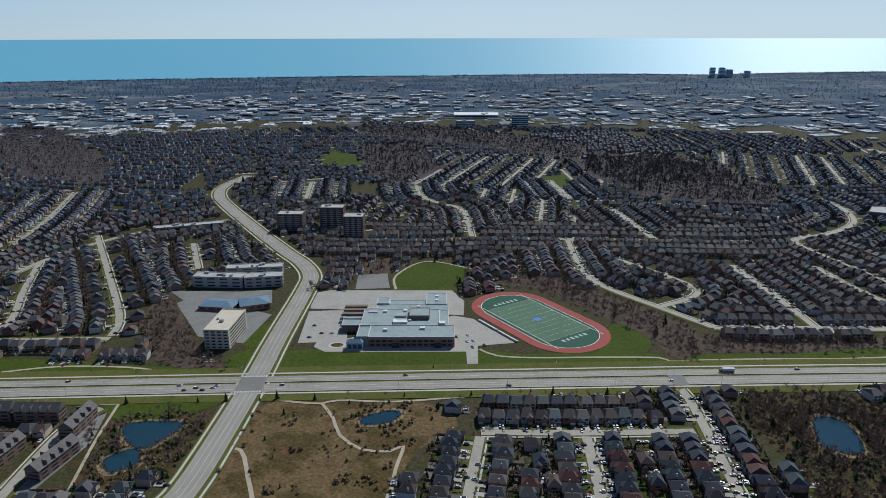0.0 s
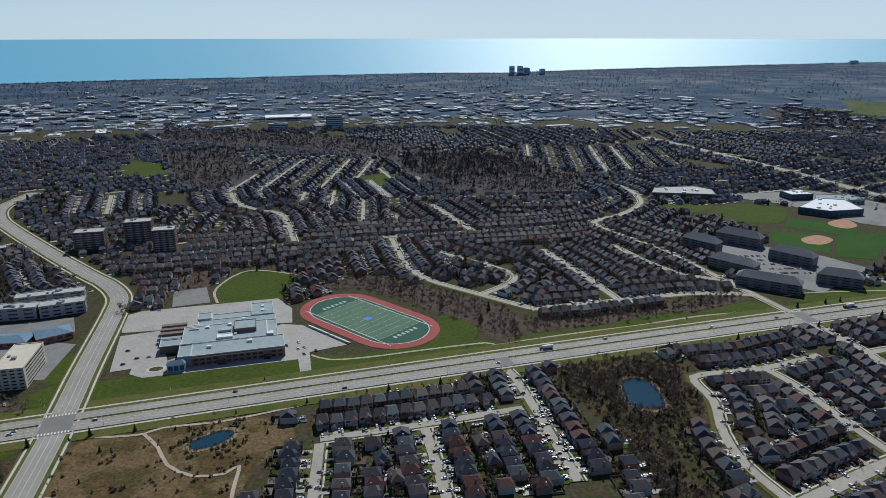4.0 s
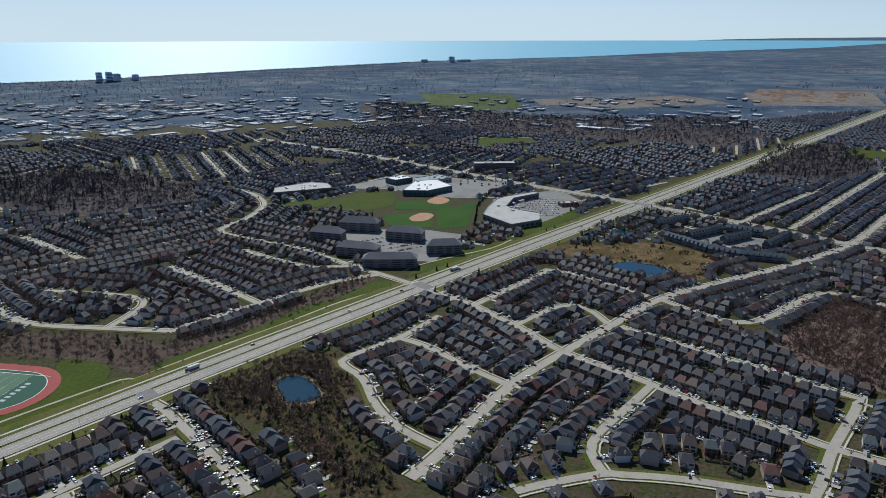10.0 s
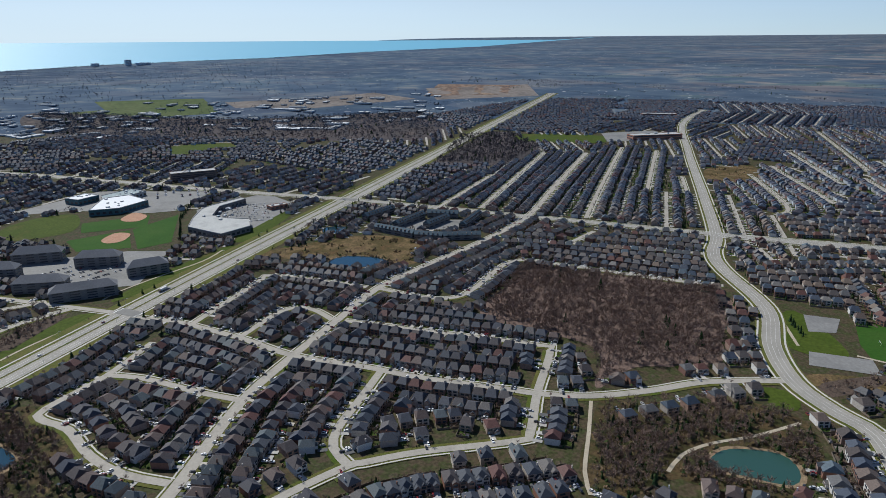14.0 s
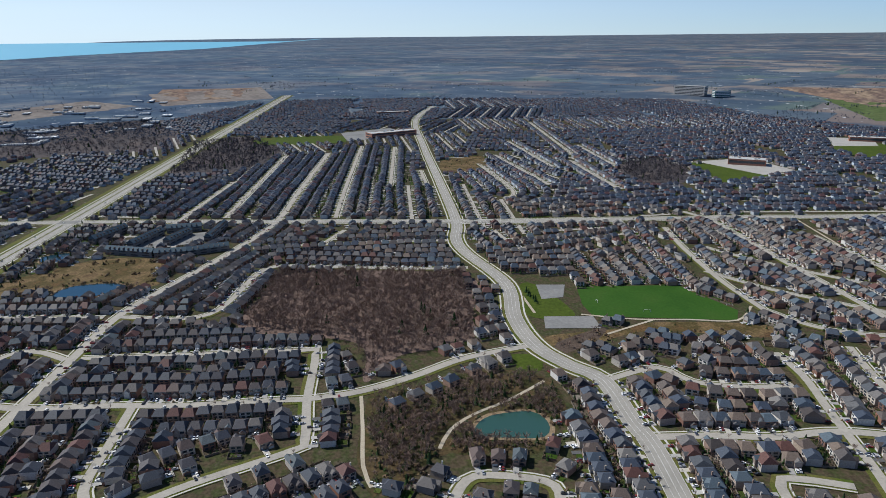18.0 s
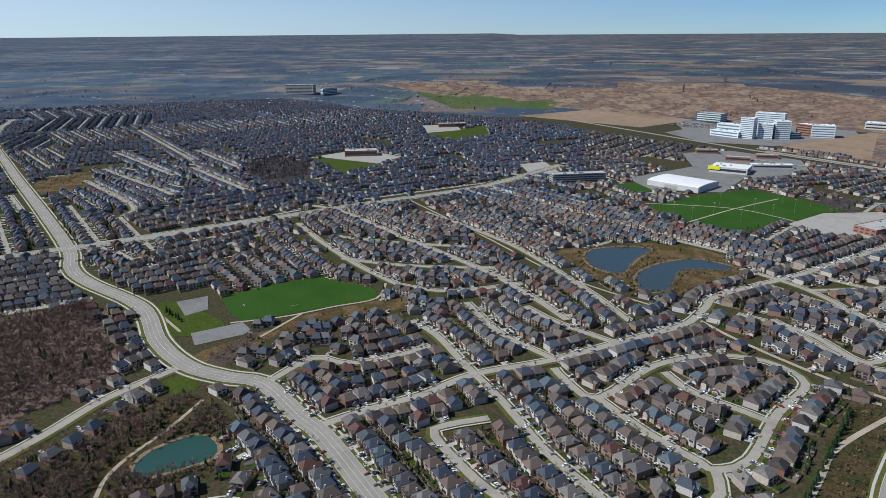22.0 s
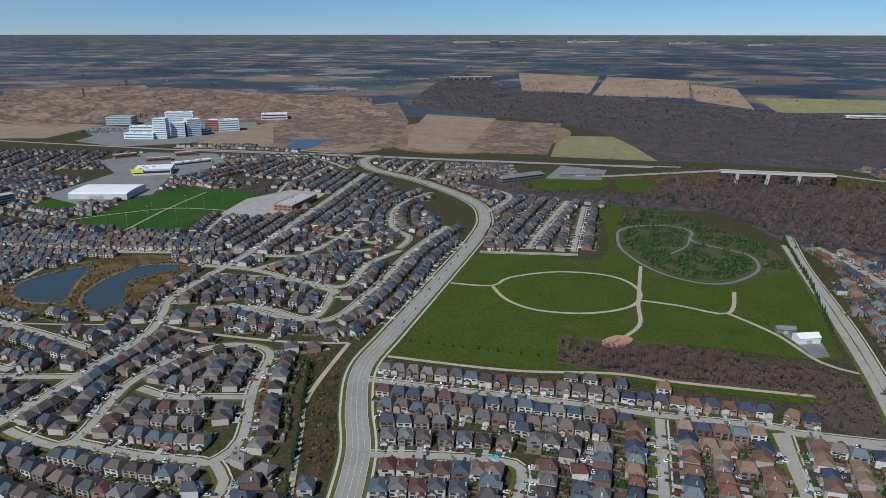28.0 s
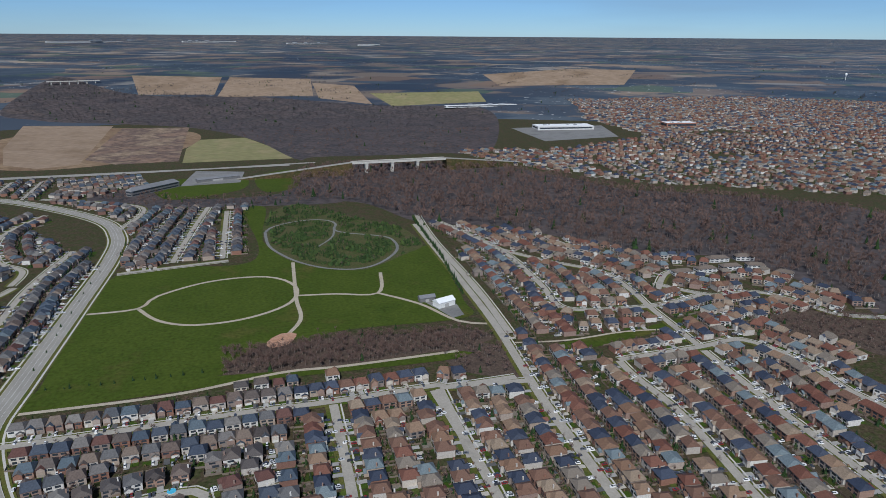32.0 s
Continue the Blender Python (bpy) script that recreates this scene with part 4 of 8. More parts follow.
def tree_line(points, spacing, h, share):
    """A loose row of trees along a line; share of them conifers."""
    pts = [Vector(q) for q in points]
    for a, b_ in zip(pts, pts[1:]):
        n = max(1, int((b_ - a).length / spacing))
        for i in range(n):
            q = a.lerp(b_, (i + rng.uniform(-0.3, 0.3)) / n)
            LINES.append((q.x + rng.uniform(-1, 1), q.y + rng.uniform(-1, 1), h * rng.uniform(0.7, 1.2), rng.choice((4, 5)) if rng.random() < share else None))


M_CEMETERY = ramp_material("cemetery_grass", [(0.04, 0.07, 0.014), (0.08, 0.075, 0.035), (0.05, 0.075, 0.018)], scale=0.05, fine=0.4, mottle=0.35)


def cemetery(points):
    sheet("cemetery_ground", points, M_CEMETERY, 0.26, "dull green cemetery ground with shrubs", "cemetery")
    keep_free(points)
    ring = [(-118, -1062), (-114, -988), (-128, -930), (-147, -889), (-172, -859), (-206, -842), (-240, -851), (-277, -889), (-293, -926), (-293, -969), (-269, -994), (-238, -1016), (-224, -1041), (-234, -1074), (-227, -1101), (-200, -1115), (-160, -1108), (-130, -1087)]
    road("lane", 4.4, "", ring + ring[:1])
    road("lane", 3.2, "", [(-224, -1041), (-211, -1000), (-182, -960)])
    xs, ys = [q[0] for q in points], [q[1] for q in points]
    for _ in range(11000):
        x, y = rng.uniform(min(xs), max(xs)), rng.uniform(min(ys), max(ys))
        if inside(points, x, y) and GRID[int((x + HALF) / CELL), int((y + HALF) / CELL)] != 1 and noise.noise((x * 0.035, y * 0.035, 1.0)) > -0.16:
            LINES.append((x, y, rng.choice((1.8, 2.4, 3.0, 3.8, 6.5)) * rng.uniform(0.7, 1.3), rng.choice((4, 5, 8, 8, 8)) if rng.random() < 0.85 else None))


def floodlights(points):
    for x, y in points:
        root = new("floodlight")
        root.matrix_world = pose(x, y, 0.2, 0, 0, 30)
        tagged(root, "tall grey floodlight mast beside the sports pitch", "floodlight", "pitch floodlights")
        part("mast", Shape().box(-0.17, -0.17, 0, 0.17, 0.17, 24), M_METAL, root)
        part("lamp_rack", Shape().box(-1.6, -0.3, 24.01, 1.6, 0.3, 25.4, bottom=True), M_METAL, root)


SUBURBS = []


def suburb(points):
    SUBURBS.append(points)


# ---- single buildings ----
def part(name, shape, materials, parent, label=""):
    """A Shape as one mesh under a thing."""
    v, f, s = shape.done()
    me = bpy.data.meshes.new(name)
    me.from_pydata(v, [], f)
    for m in materials if isinstance(materials, list) else [materials]:
        me.materials.append(m)
    me.polygons.foreach_set("material_index", s)
    me.update()
    ob = new(name, me)
    ob.parent = parent
    if label:
        ob["label"] = label
    return ob


def plain(name, *colours, rough=0.8, fine=0.5, mottle=0.12, scale=0.05, spec=0.2, **more):
    return ramp_material(name, list(colours), scale=scale, fine=fine, mottle=mottle, rough=rough, spec=spec, **more)


M_FLATROOF = plain("gravel_roof", (0.32, 0.32, 0.31), (0.42, 0.42, 0.40), (0.36, 0.36, 0.36))
M_WHITEROOF = plain("white_membrane", (0.68, 0.69, 0.7), (0.75, 0.76, 0.76), mottle=0.05)
M_BLUEROOF = plain("blue_metal_roof", (0.13, 0.20, 0.27), (0.16, 0.24, 0.31), rough=0.45)
M_GREYROOF = plain("grey_shingles", (0.15, 0.155, 0.165), (0.20, 0.20, 0.21))
M_BROWNROOF = plain("brown_shingles", (0.13, 0.105, 0.085), (0.16, 0.13, 0.11))
M_WHITEWALL = plain("white_concrete", (0.62, 0.62, 0.6), (0.7, 0.7, 0.68))
M_GREYWALL = plain("grey_render", (0.34, 0.33, 0.32), (0.42, 0.41, 0.39))
M_DARKWALL = plain("dark_brick", (0.16, 0.12, 0.10), (0.2, 0.15, 0.125))
M_REDWALL = plain("red_brick", (0.28, 0.13, 0.09), (0.34, 0.17, 0.12))
M_PALEWALL = plain("pale_panel", (0.5, 0.5, 0.49), (0.58, 0.58, 0.57))
M_TEAL = plain("tinted_glazing", (0.05, 0.11, 0.13), (0.07, 0.15, 0.17), rough=0.15)
M_YELLOW = plain("yellow_panel", (0.75, 0.72, 0.02), (0.8, 0.76, 0.03), mottle=0.04)
# far towers' concrete, paled and blued in colour to stand for lake haze
M_FARWALL = plain("hazed_concrete", (0.7, 0.8, 0.88), (0.75, 0.84, 0.9))
M_CLINIC = plain("blue_glazing", (0.10, 0.2, 0.28), (0.13, 0.24, 0.32), rough=0.15)
M_SLATEWALL = plain("slate_cladding", (0.13, 0.13, 0.135), (0.19, 0.185, 0.18), scale=0.2)
M_TEALROOF = plain("teal_shingles", (0.055, 0.085, 0.11), (0.075, 0.11, 0.135))
M_METAL = plain("galvanised_steel", (0.35, 0.36, 0.37), (0.42, 0.43, 0.44), rough=0.45, metal=0.6)
M_SCHOOLROOF = plain("blue_grey_membrane", (0.21, 0.265, 0.275), (0.29, 0.34, 0.345), (0.235, 0.29, 0.30), scale=0.045, fine=0.25, mottle=0.1)
M_BEIGE = plain("cream_concrete", (0.5, 0.45, 0.36), (0.58, 0.53, 0.43))
M_DULLBRICK = plain("dull_brick", (0.19, 0.125, 0.10), (0.26, 0.18, 0.15), scale=0.3)
M_GREYBROWN = plain("grey_brown_shingles", (0.12, 0.112, 0.108), (0.165, 0.155, 0.15), scale=0.3)
STYLES = {"beige": (M_BEIGE, M_BEIGE, "flat"), "white": (M_WHITEWALL, M_FLATROOF, "flat"), "clinic": (M_WHITEROOF, M_WHITEROOF, "flat"), "bluegable": (M_REDWALL, M_BLUEROOF, "hip"), "grey": (M_GREYWALL, M_FLATROOF, "flat"), "dark": (M_DARKWALL, M_FLATROOF, "flat"),
          "row": (M_DULLBRICK, M_GREYBROWN, "gable"), "pale": (M_PALEWALL, M_WHITEROOF, "flat"), "glass": (M_TEAL, M_FLATROOF, "flat"), "flat": (M_REDWALL, M_FLATROOF, "flat"),
          "apart": (M_SLATEWALL, M_GREYROOF, "hip"), "bluerow": (M_SLATEWALL, M_TEALROOF, "gable"), "brickwhite": (M_REDWALL, M_WHITEROOF, "flat"), "dome": (M_PALEWALL, M_WHITEROOF, "vault"), "far": (M_FARWALL, M_FARWALL, "flat"), "villa": (M_PALEWALL, M_BROWNROOF, "hip"), "shed": (M_SLATEWALL, M_GREYROOF, "gable"), "barn": (M_WHITEWALL, M_WHITEROOF, "gable")}
CATEGORY = {"row": "townhouses", "bluerow": "townhouses", "apart": "apartment house", "dark": "apartment tower", "dome": "sports hall", "barn": "barn", "shed": "shed", "villa": "villa"}


def block(style, x, y, turn, w, d, h, floors, label):
    """A larger building: walls, roof, storeys of windows, roof plant. Its front is its -y side."""
    wall, roof, form = STYLES[style]
    px, py, pz = lift(x, y)
    s = math.hypot(px, py) / math.hypot(x, y)
    w, d, h = w * s, d * s, h * s
    root = new({"townhouses": "townhouse_row", "apartment house": "apartment_house", "apartment tower": "apartment_tower", "sports hall": "sports_hall", "barn": "barn", "shed": "shed", "villa": "villa"}.get(CATEGORY.get(style), "building"))
    root.matrix_world = pose(px, py, pz, 0, 0, turn)
    tagged(root, label, CATEGORY.get(style, "building"))
    a, b = w / 2, d / 2
    eave = h if form == "flat" else h * 0.72
    shell_ = part("wall", Shape().box(-a, -b, -0.5, a, b, eave), wall, root)
    if form == "flat":
        r = Shape().box(-a, -b, eave + 0.005, a, b, eave + 0.35)
        top_ = part("roof", r, roof, root)
        t = min(0.5, w * 0.02) + 0.3
        p = Shape()
        for x0, y0, x1, y1 in ((-a - 0.1, -b - 0.1, a + 0.1, -b + t), (-a - 0.1, b - t, a + 0.1, b + 0.1), (-a - 0.1, -b + t, -a + t, b - t), (a - t, -b + t, a + 0.1, b - t)):
            p.box(x0, y0, eave + 0.01, x1, y1, eave + 1.0)
        part("parapet", p, wall, root)
        gen = random.Random(int(abs(x) + abs(y)))
        for _ in range(2 + (w > 60) * 3):
            cx, cy, e = gen.uniform(-a * 0.7, a * 0.7), gen.uniform(-b * 0.6, b * 0.6), gen.uniform(1.2, 3.0) * max(1, w / 90)
            part("roof_unit", Shape().box(cx - e, cy - e * 0.7, eave + 0.3, cx + e, cy + e * 0.7, eave + 1.6 + e * 0.4), M_METAL, top_, "grey metal rooftop unit")
    elif form == "vault":
        v, f = [], []
        n = 12
        for i in range(n + 1):
            q = math.pi * i / n
            for sx in (-a, a):
                v.append((sx, -b * math.cos(q), eave + h * 0.2 * math.sin(q)))
        f = [(2 * i, 2 * i + 2, 2 * i + 3, 2 * i + 1) for i in range(n)] + [tuple(range(0, 2 * n + 2, 2))[::-1], tuple(range(1, 2 * n + 2, 2))]
        part("roof", Shape().shell(v, f), roof, root)
    else:
        part("roof", Shape().hip(-a, -b, a, b, eave, h * 0.42, b, 0, over=0.6, gable=form == "gable"), roof, root)
        if form == "gable":
            g = Shape()
            for sx in (-a, a):
                q = [(sx, -b, eave), (sx, b, eave), (sx, 0, eave + h * 0.4)] if w >= d else [(-a, sx / a * b, eave), (a, sx / a * b, eave), (0, sx / a * b, eave + h * 0.4)]
                g.face(q)
            part("gable", g, wall, root)
    if "yellow sign" in label:
        part("sign", Shape().box(-a - 3, -b - 1.2, eave * 0.55, -a + w * 0.28, -b - 0.4, eave + 2.5, bottom=True), M_YELLOW, root, "yellow shop sign panel")
    if style in ("barn", "dome", "shed"):
        part("door", Shape().box(-a * 0.3, -b - 0.06, 0, a * 0.2, -b + 0.02, eave * 0.7), M_GREYWALL, root)
        return
    step = eave / floors
    close_by = math.hypot(x, y) < 1250
    bays = max(2, min(4, int(w / 6)))
    glass = M_WHITEWALL if style == "glass" else M_CLINIC if style == "clinic" else M_TEAL if style == "white" else M_GLASS
    for k in range(floors):
        z0, z1 = k * step + step * 0.36, k * step + step * 0.78
        if close_by:
            for j in range(bays):
                cx, hw = -a + w * (j + 0.5) / bays, w / bays * 0.3
                part("window", Shape().box(cx - hw, -b - 0.05, z0, cx + hw, -b + 0.02, z1, bottom=True), glass, shell_)
        else:
            part("window_band", Shape().box(-a * 0.94, -b - 0.05, z0, a * 0.94, -b + 0.02, z1, bottom=True), glass, shell_)
        for sx in (-1, 1):
            x0, x1 = sorted((sx * a - 0.02, sx * (a + 0.05)))
            part("window_band", Shape().box(x0, -b * 0.85, z0, x1, b * 0.85, z1, bottom=True), glass, shell_)
    if style in ("row", "bluerow"):
        n = max(3, int(w / 7))
        for j in range(1, n):
            cx = -a + w * j / n
            part("party_wall", Shape().box(cx - 0.25, -b - 0.3, eave * 0.9, cx + 0.25, b + 0.3, eave + h * 0.30), M_DARKWALL, root, "dark raised party wall")
    if style == "dark" and close_by:
        for k in range(1, floors):
            for sx in (-0.6, 0.0, 0.6):
                part("balcony", Shape().box(sx * a - w * 0.09, -b - 1.6 * s, k * step, sx * a + w * 0.09, -b, k * step + 1.0 * s, bottom=True), M_GREYWALL, shell_, "pale concrete balcony")


FOOT = []
_block = block


def block(style, x, y, turn, w, d, h, floors, label):
    _block(style, x, y, turn, w, d, h, floors, label)
    c, s = math.cos(radians(turn)), math.sin(radians(turn))
    a, b = w / 2 + 4, d / 2 + 4
    keep_free([(x + c * p - s * q, y + s * p + c * q) for p, q in ((-a, -b), (a, -b), (a, b), (-a, b))])


def hall(outline, h, wall, roof, label, name="building", bays=7):
    """A flat-roofed building on an outline given counter-clockwise: walls, roof, parapet, windows along each side, roof units."""
    m = sum((Vector(q) for q in outline), Vector((0, 0))) / len(outline)
    pts = [Vector(q) - m for q in outline]
    if sum(a.x * b.y - a.y * b.x for a, b in zip(pts, pts[1:] + pts[:1])) < 0:
        pts.reverse()
    n = len(pts)
    root = new(name)
    root.matrix_world = pose(m.x, m.y, 0)
    tagged(root, label, "building")
    ring = [(p.x, p.y, z) for z in (-0.4, h) for p in pts]
    shell_ = part("wall", Shape().shell(ring, [(i, (i + 1) % n, n + (i + 1) % n, n + i) for i in range(n)]), wall, root)
    bm = bmesh.new()
    bmesh.ops.triangulate(bm, faces=[bm.faces.new([bm.verts.new((p.x, p.y, h - 0.1)) for p in pts])])
    me = bpy.data.meshes.new("roof")
    bm.to_mesh(me)
    bm.free()
    me.materials.append(roof)
    top_ = new("roof", me)
    top_.parent = root
    for a, b in zip(pts, pts[1:] + pts[:1]):
        d = b - a
        L = d.length
        d = d / L
        out = Vector((d.y, -d.x))
        p, q = a + out * 0.15, b + out * 0.15
        p2, q2 = a - out * 0.5, b - out * 0.5
        part("parapet", Shape().shell([(v.x, v.y, z) for z in (h - 0.2, h + 0.9) for v in (p, q, q2, p2)], [(0, 1, 5, 4), (1, 2, 6, 5), (2, 3, 7, 6), (3, 0, 4, 7), (4, 5, 6, 7)]), M_GREYWALL, root)
        k = max(1, min(bays, int(L / 9)))
        for i in range(k):
            c0, c1 = a + d * L * (i + 0.2) / k + out * 0.06, a + d * L * (i + 0.8) / k + out * 0.06
            part("window", Shape().face([(c0.x, c0.y, h * 0.22), (c1.x, c1.y, h * 0.22), (c1.x, c1.y, h * 0.6), (c0.x, c0.y, h * 0.6)]), M_GLASS, shell_)
    gen = random.Random(int(abs(m.x) + abs(m.y)))
    for _ in range(8):
        a, b = gen.choice(pts), gen.choice(pts)
        c = a.lerp(b, 0.5) * gen.uniform(0.3, 0.8)
        e = gen.uniform(1.0, 2.4)
        part("roof_unit", Shape().box(c.x - e * 1.3, c.y - e, h - 0.05, c.x + e * 1.3, c.y + e, h + 1.2 + e * 0.4), M_METAL, top_, "grey metal rooftop unit")
    keep_free([(m.x + p.x * 1.06, m.y + p.y * 1.06) for p in pts])


PLAZA, FLATS_LOT, HOSPITAL_LOT = (1012, 699), (662, 734), (1362, -2024)
GOALS = [(695, -274, 80), (704, -374, 80), (730, -226, 0)]
POOLS = [(-134, -423), (685, 206), (370, 331), (458, -141), (-134, -420), (27, -433), (-109, -414), (238, -581), (683, 207)]
WATER_TOWER, FAR_BRIDGE = (-4693, -3735), [(672, -4708), (400, -4869)]
lot([(-153, 712), (-112, 716), (-100, 640), (-118, 632), (-149, 629)], True)
lot([(-157, 768), (-140, 778), (10, 777), (24, 742), (22, 700), (-112, 716.5), (-153, 720)], True)
lot([(11, 699), (32, 690), (73, 629), (34, 622), (32, 571), (22, 571), (22, 609), (-118, 609), (-131, 620), (-130, 632), (-99, 640)], True)
lot([(-314, 738), (-297, 756), (-193, 703), (-204, 628), (-256, 645)])
lot([(-335, 775), (-211, 779), (-201, 737), (-301, 738)])
lot([(642, 883), (761, 734), (778, 677), (648, 618), (598, 694)])
lot([(845, 669), (1000, 796), (1160, 753), (1090, 641), (928, 628)])
lot([(850, 1108), (1074, 1086), (1141, 862), (980, 833), (956, 863), (929, 1010)])
lot([(1038, 433), (1078, 304), (1029, 281), (975, 398)])
lot([(1618, -725), (1650, -875), (1481, -902), (1437, -804)], True)
lot([(557, -1074), (559, -1190), (504, -1280), (425, -1257), (429, -1103), (483, -1056)], True)
lot([(1367, -1803), (1418, -2321), (1085, -2408), (984, -2232), (1011, -1818), (1180, -1724)])
lot([(961, -1152), (959, -1407), (823, -1390), (756, -1196), (848, -1100)])
lot([(-253, -703), (-287, -680), (-283, -648), (-268, -643)])
lot([(-38, -1630), (-141, -1588), (-120, -1470), (0, -1470)])
lot([(2233, 192), (2339, 35), (2159, -53), (2050, 158)])
lot([(-1069, -2078), (-1408, -2042), (-1297, -1784), (-1030, -1777)])
lot([(-311, 391), (-306, 468), (-297, 476), (-280, 496), (-272, 452), (-284, 390)])
lot([(-112, 833), (-74, 839), (-67, 785), (-109, 782)])
lot([(792, -166), (789, -202), (747, -190), (743, -163)])
lot([(691, -155), (688, -210), (655, -210), (659, -150)])
lot([(1226, -1076), (1211, -1147), (1080, -1075), (1091, -999)], True)
lot([(1974, -1287), (1929, -1396), (1799, -1324), (1811, -1200)], True)
lot([(1543, -2081), (1489, -2133), (1283, -2090), (1138, -1860), (1237, -1845), (1387, -1917)])
lot([(1094, -1518), (1039, -1652), (853, -1662), (758, -1528), (802, -1346), (898, -1320)])
keep_free([(181, -632), (131, -625), (-29, -598), (-242, -568), (-234, -543), (-28, -570), (133, -578), (164, -579)])
clay([(794, 815), (833, 824), (837, 798), (802, 781), (783, 793)])
clay([(908, 882), (950, 890), (939, 853), (907, 842), (896, 861)])
clay([(-66, -652), (-83, -668), (-98, -662), (-86, -640), (-68, -637)])
field([(433, -2136), (468, -2650), (188, -2554), (218, -1810), (302, -1780), (383, -1854)], "tan")
field([(212, -1873), (156, -2482), (-50, -2442), (-4, -1779), (137, -1781)], "rust")
field([(-27, -1974), (-71, -2135), (-201, -2139), (-296, -1726), (-12, -1752)], "straw")
field([(246, -5679), (-366, -5291), (-216, -3758), (148, -3871)], "tan")
field([(-420, -5277), (-937, -4926), (-684, -3541), (-220, -3617)], "tan")
field([(-869, -4514), (-1063, -4189), (-849, -3020), (-684, -3404)], "tan")
field([(-1006, -3627), (-1618, -3561), (-1400, -2987), (-911, -2919)], "straw")
field([(-2372, -5139), (-3586, -5829), (-4106, -5472), (-2768, -3794), (-1934, -3932)], "tan")
field([(3226, -2266), (2266, -3808), (862, -3318), (441, -1787), (519, -1706), (1040, -1868), (977, -2300), (1538, -2200), (2114, -2069)], "rust")
field([(1022, -1837), (977, -2300), (734, -2354), (535, -2130), (448, -1779), (506, -1739)], "tan")
field([(3199, -2026), (2635, -2336), (2239, -2227), (2332, -1690)], "green")
field([(1995, -1739), (1977, -2205), (1506, -2154), (1492, -1840)], "tan")
field([(3002, -3449), (2471, -3965), (1798, -3105), (1934, -2194)], "rust")
field([(1038, -2501), (688, -3122), (490, -2404), (419, -1818), (742, -1771)], "rust")
field([(2709, 1893), (3554, 1557), (3253, 1194), (2643, 1505)], "bare")
field([(2211, 2404), (2806, 2131), (2421, 1746), (2074, 2011)], "green")
field([(2830, 2017), (3491, 1490), (3072, 1255), (2612, 1808)], "bare")
field([(3928, 1383), (4420, 862), (3582, 637), (3228, 1080)], "bare")
field([(2696, 2673), (2992, 2261), (2591, 1907), (2388, 2315)], "green")
field([(4297, 1425), (4349, 858), (3601, 822), (3425, 1217)], "rust")
field([(2837, -2002), (2381, -2292), (2067, -1999), (2384, -1862)], "green")
field([(3944, -2183), (3734, -2888), (2574, -2472), (2837, -2002)], "rust")
wood([(682, 176), (778, 172), (864, 166), (837, -77), (700, -76), (640, -71), (620, -38), (605, 7), (555, 38), (639, 51)], 360, 15, 0.012)
wood([(47, 803), (129, 829), (209, 740), (264, 660), (248, 590), (223, 598), (209, 646), (169, 707), (116, 782)], 300, 10)
wood([(240, 606), (300, 608), (360, 606), (440, 608), (540, 624), (556, 646), (463, 639), (351, 634), (277, 640), (250, 636)], 420, 9, 0.02)
wood([(-327, 660), (-334, 771), (-246, 618), (-194, 575), (-214, 570), (-274, 588)], 260, 11)
wood([(374, 1716), (560, 1690), (686, 1349), (603, 1213), (431, 1241), (370, 1346), (319, 1592)], 110, 14)
wood([(2047, 603), (2169, 476), (1880, 323), (1619, 355), (1561, 533)], 130, 14)
wood([(-266, -1561), (-398, -1606), (-691, -1485), (-805, -1282), (-854, -1140), (-1025, -1006), (-1162, -790), (-759, -494), (-742, -539), (-731, -613), (-710, -713), (-625, -756), (-552, -868), (-485, -970), (-370, -1036), (-316, -1201), (-188, -1312)], 130, 15)
wood([(710, -5587), (176, -3916), (-405, -3559), (-830, -2999), (-1252, -2706), (-839, -1730), (-632, -1681), (-340, -1729), (-280, -1715), (-213, -2098), (-58, -2424), (183, -2616), (450, -2809), (647, -3326)], 90, 10)
wood([(-22, -644), (-103, -641), (-151, -638), (-205, -622), (-264, -615), (-289, -582), (-239, -572), (-120, -577), (-18, -596)], 620, 10, 0.02)
wood([(1623, -540), (1659, -649), (1521, -666), (1369, -590), (1378, -509), (1488, -498)], 170, 14)
wood([(-228, -590), (-285, -561), (-279, -496), (-234, -518), (-222, -545)], 160, 10)
wood([(-596, -520), (-659, -522), (-727, -470), (-638, -405), (-621, -447), (-588, -474)], 170, 10)
wood([(610, -1294), (581, -1343), (522, -1229), (556, -1200)], 100, 10)
wood([(167, -1415), (75, -1490), (0, -1356), (-132, -1325), (-241, -1341), (-281, -1226), (-125, -1245), (64, -1296)], 80, 11)
wood([(-112, 878), (-67, 902), (-70, 843), (-107, 837)], 120, 10)
wood([(624, -155), (656, -212), (631, -201), (596, -152)], 200, 8)
wood([(2236, 2512), (2236, 1602), (2678, 946), (2262, 718), (1926, 701), (1774, 1359), (1705, 1933)], 45, 14)
wood([(-1463, 2255), (-1433, 2399), (-1165, 2116), (-783, 1593), (-730, 1403), (-897, 1465), (-1103, 1677)], 110, 9)
wood([(-306, 2532), (160, 2166), (406, 1924), (335, 1666), (3, 1968), (-268, 2153)], 110, 12)
wood([(387, 1801), (597, 1708), (677, 1554), (579, 1371), (370, 1376), (312, 1496)], 90, 14)
wood([(-229, 1917), (-70, 1964), (-4, 1572), (-98, 1387), (-170, 1509)], 110, 13)
keep_free([(134, -625), (84, -930), (-83, -928), (-126, -1254), (-237, -1316), (-394, -1104), (-301, -689), (-300, -573), (-238, -569), (-120, -575), (-18, -590), (127, -606)])
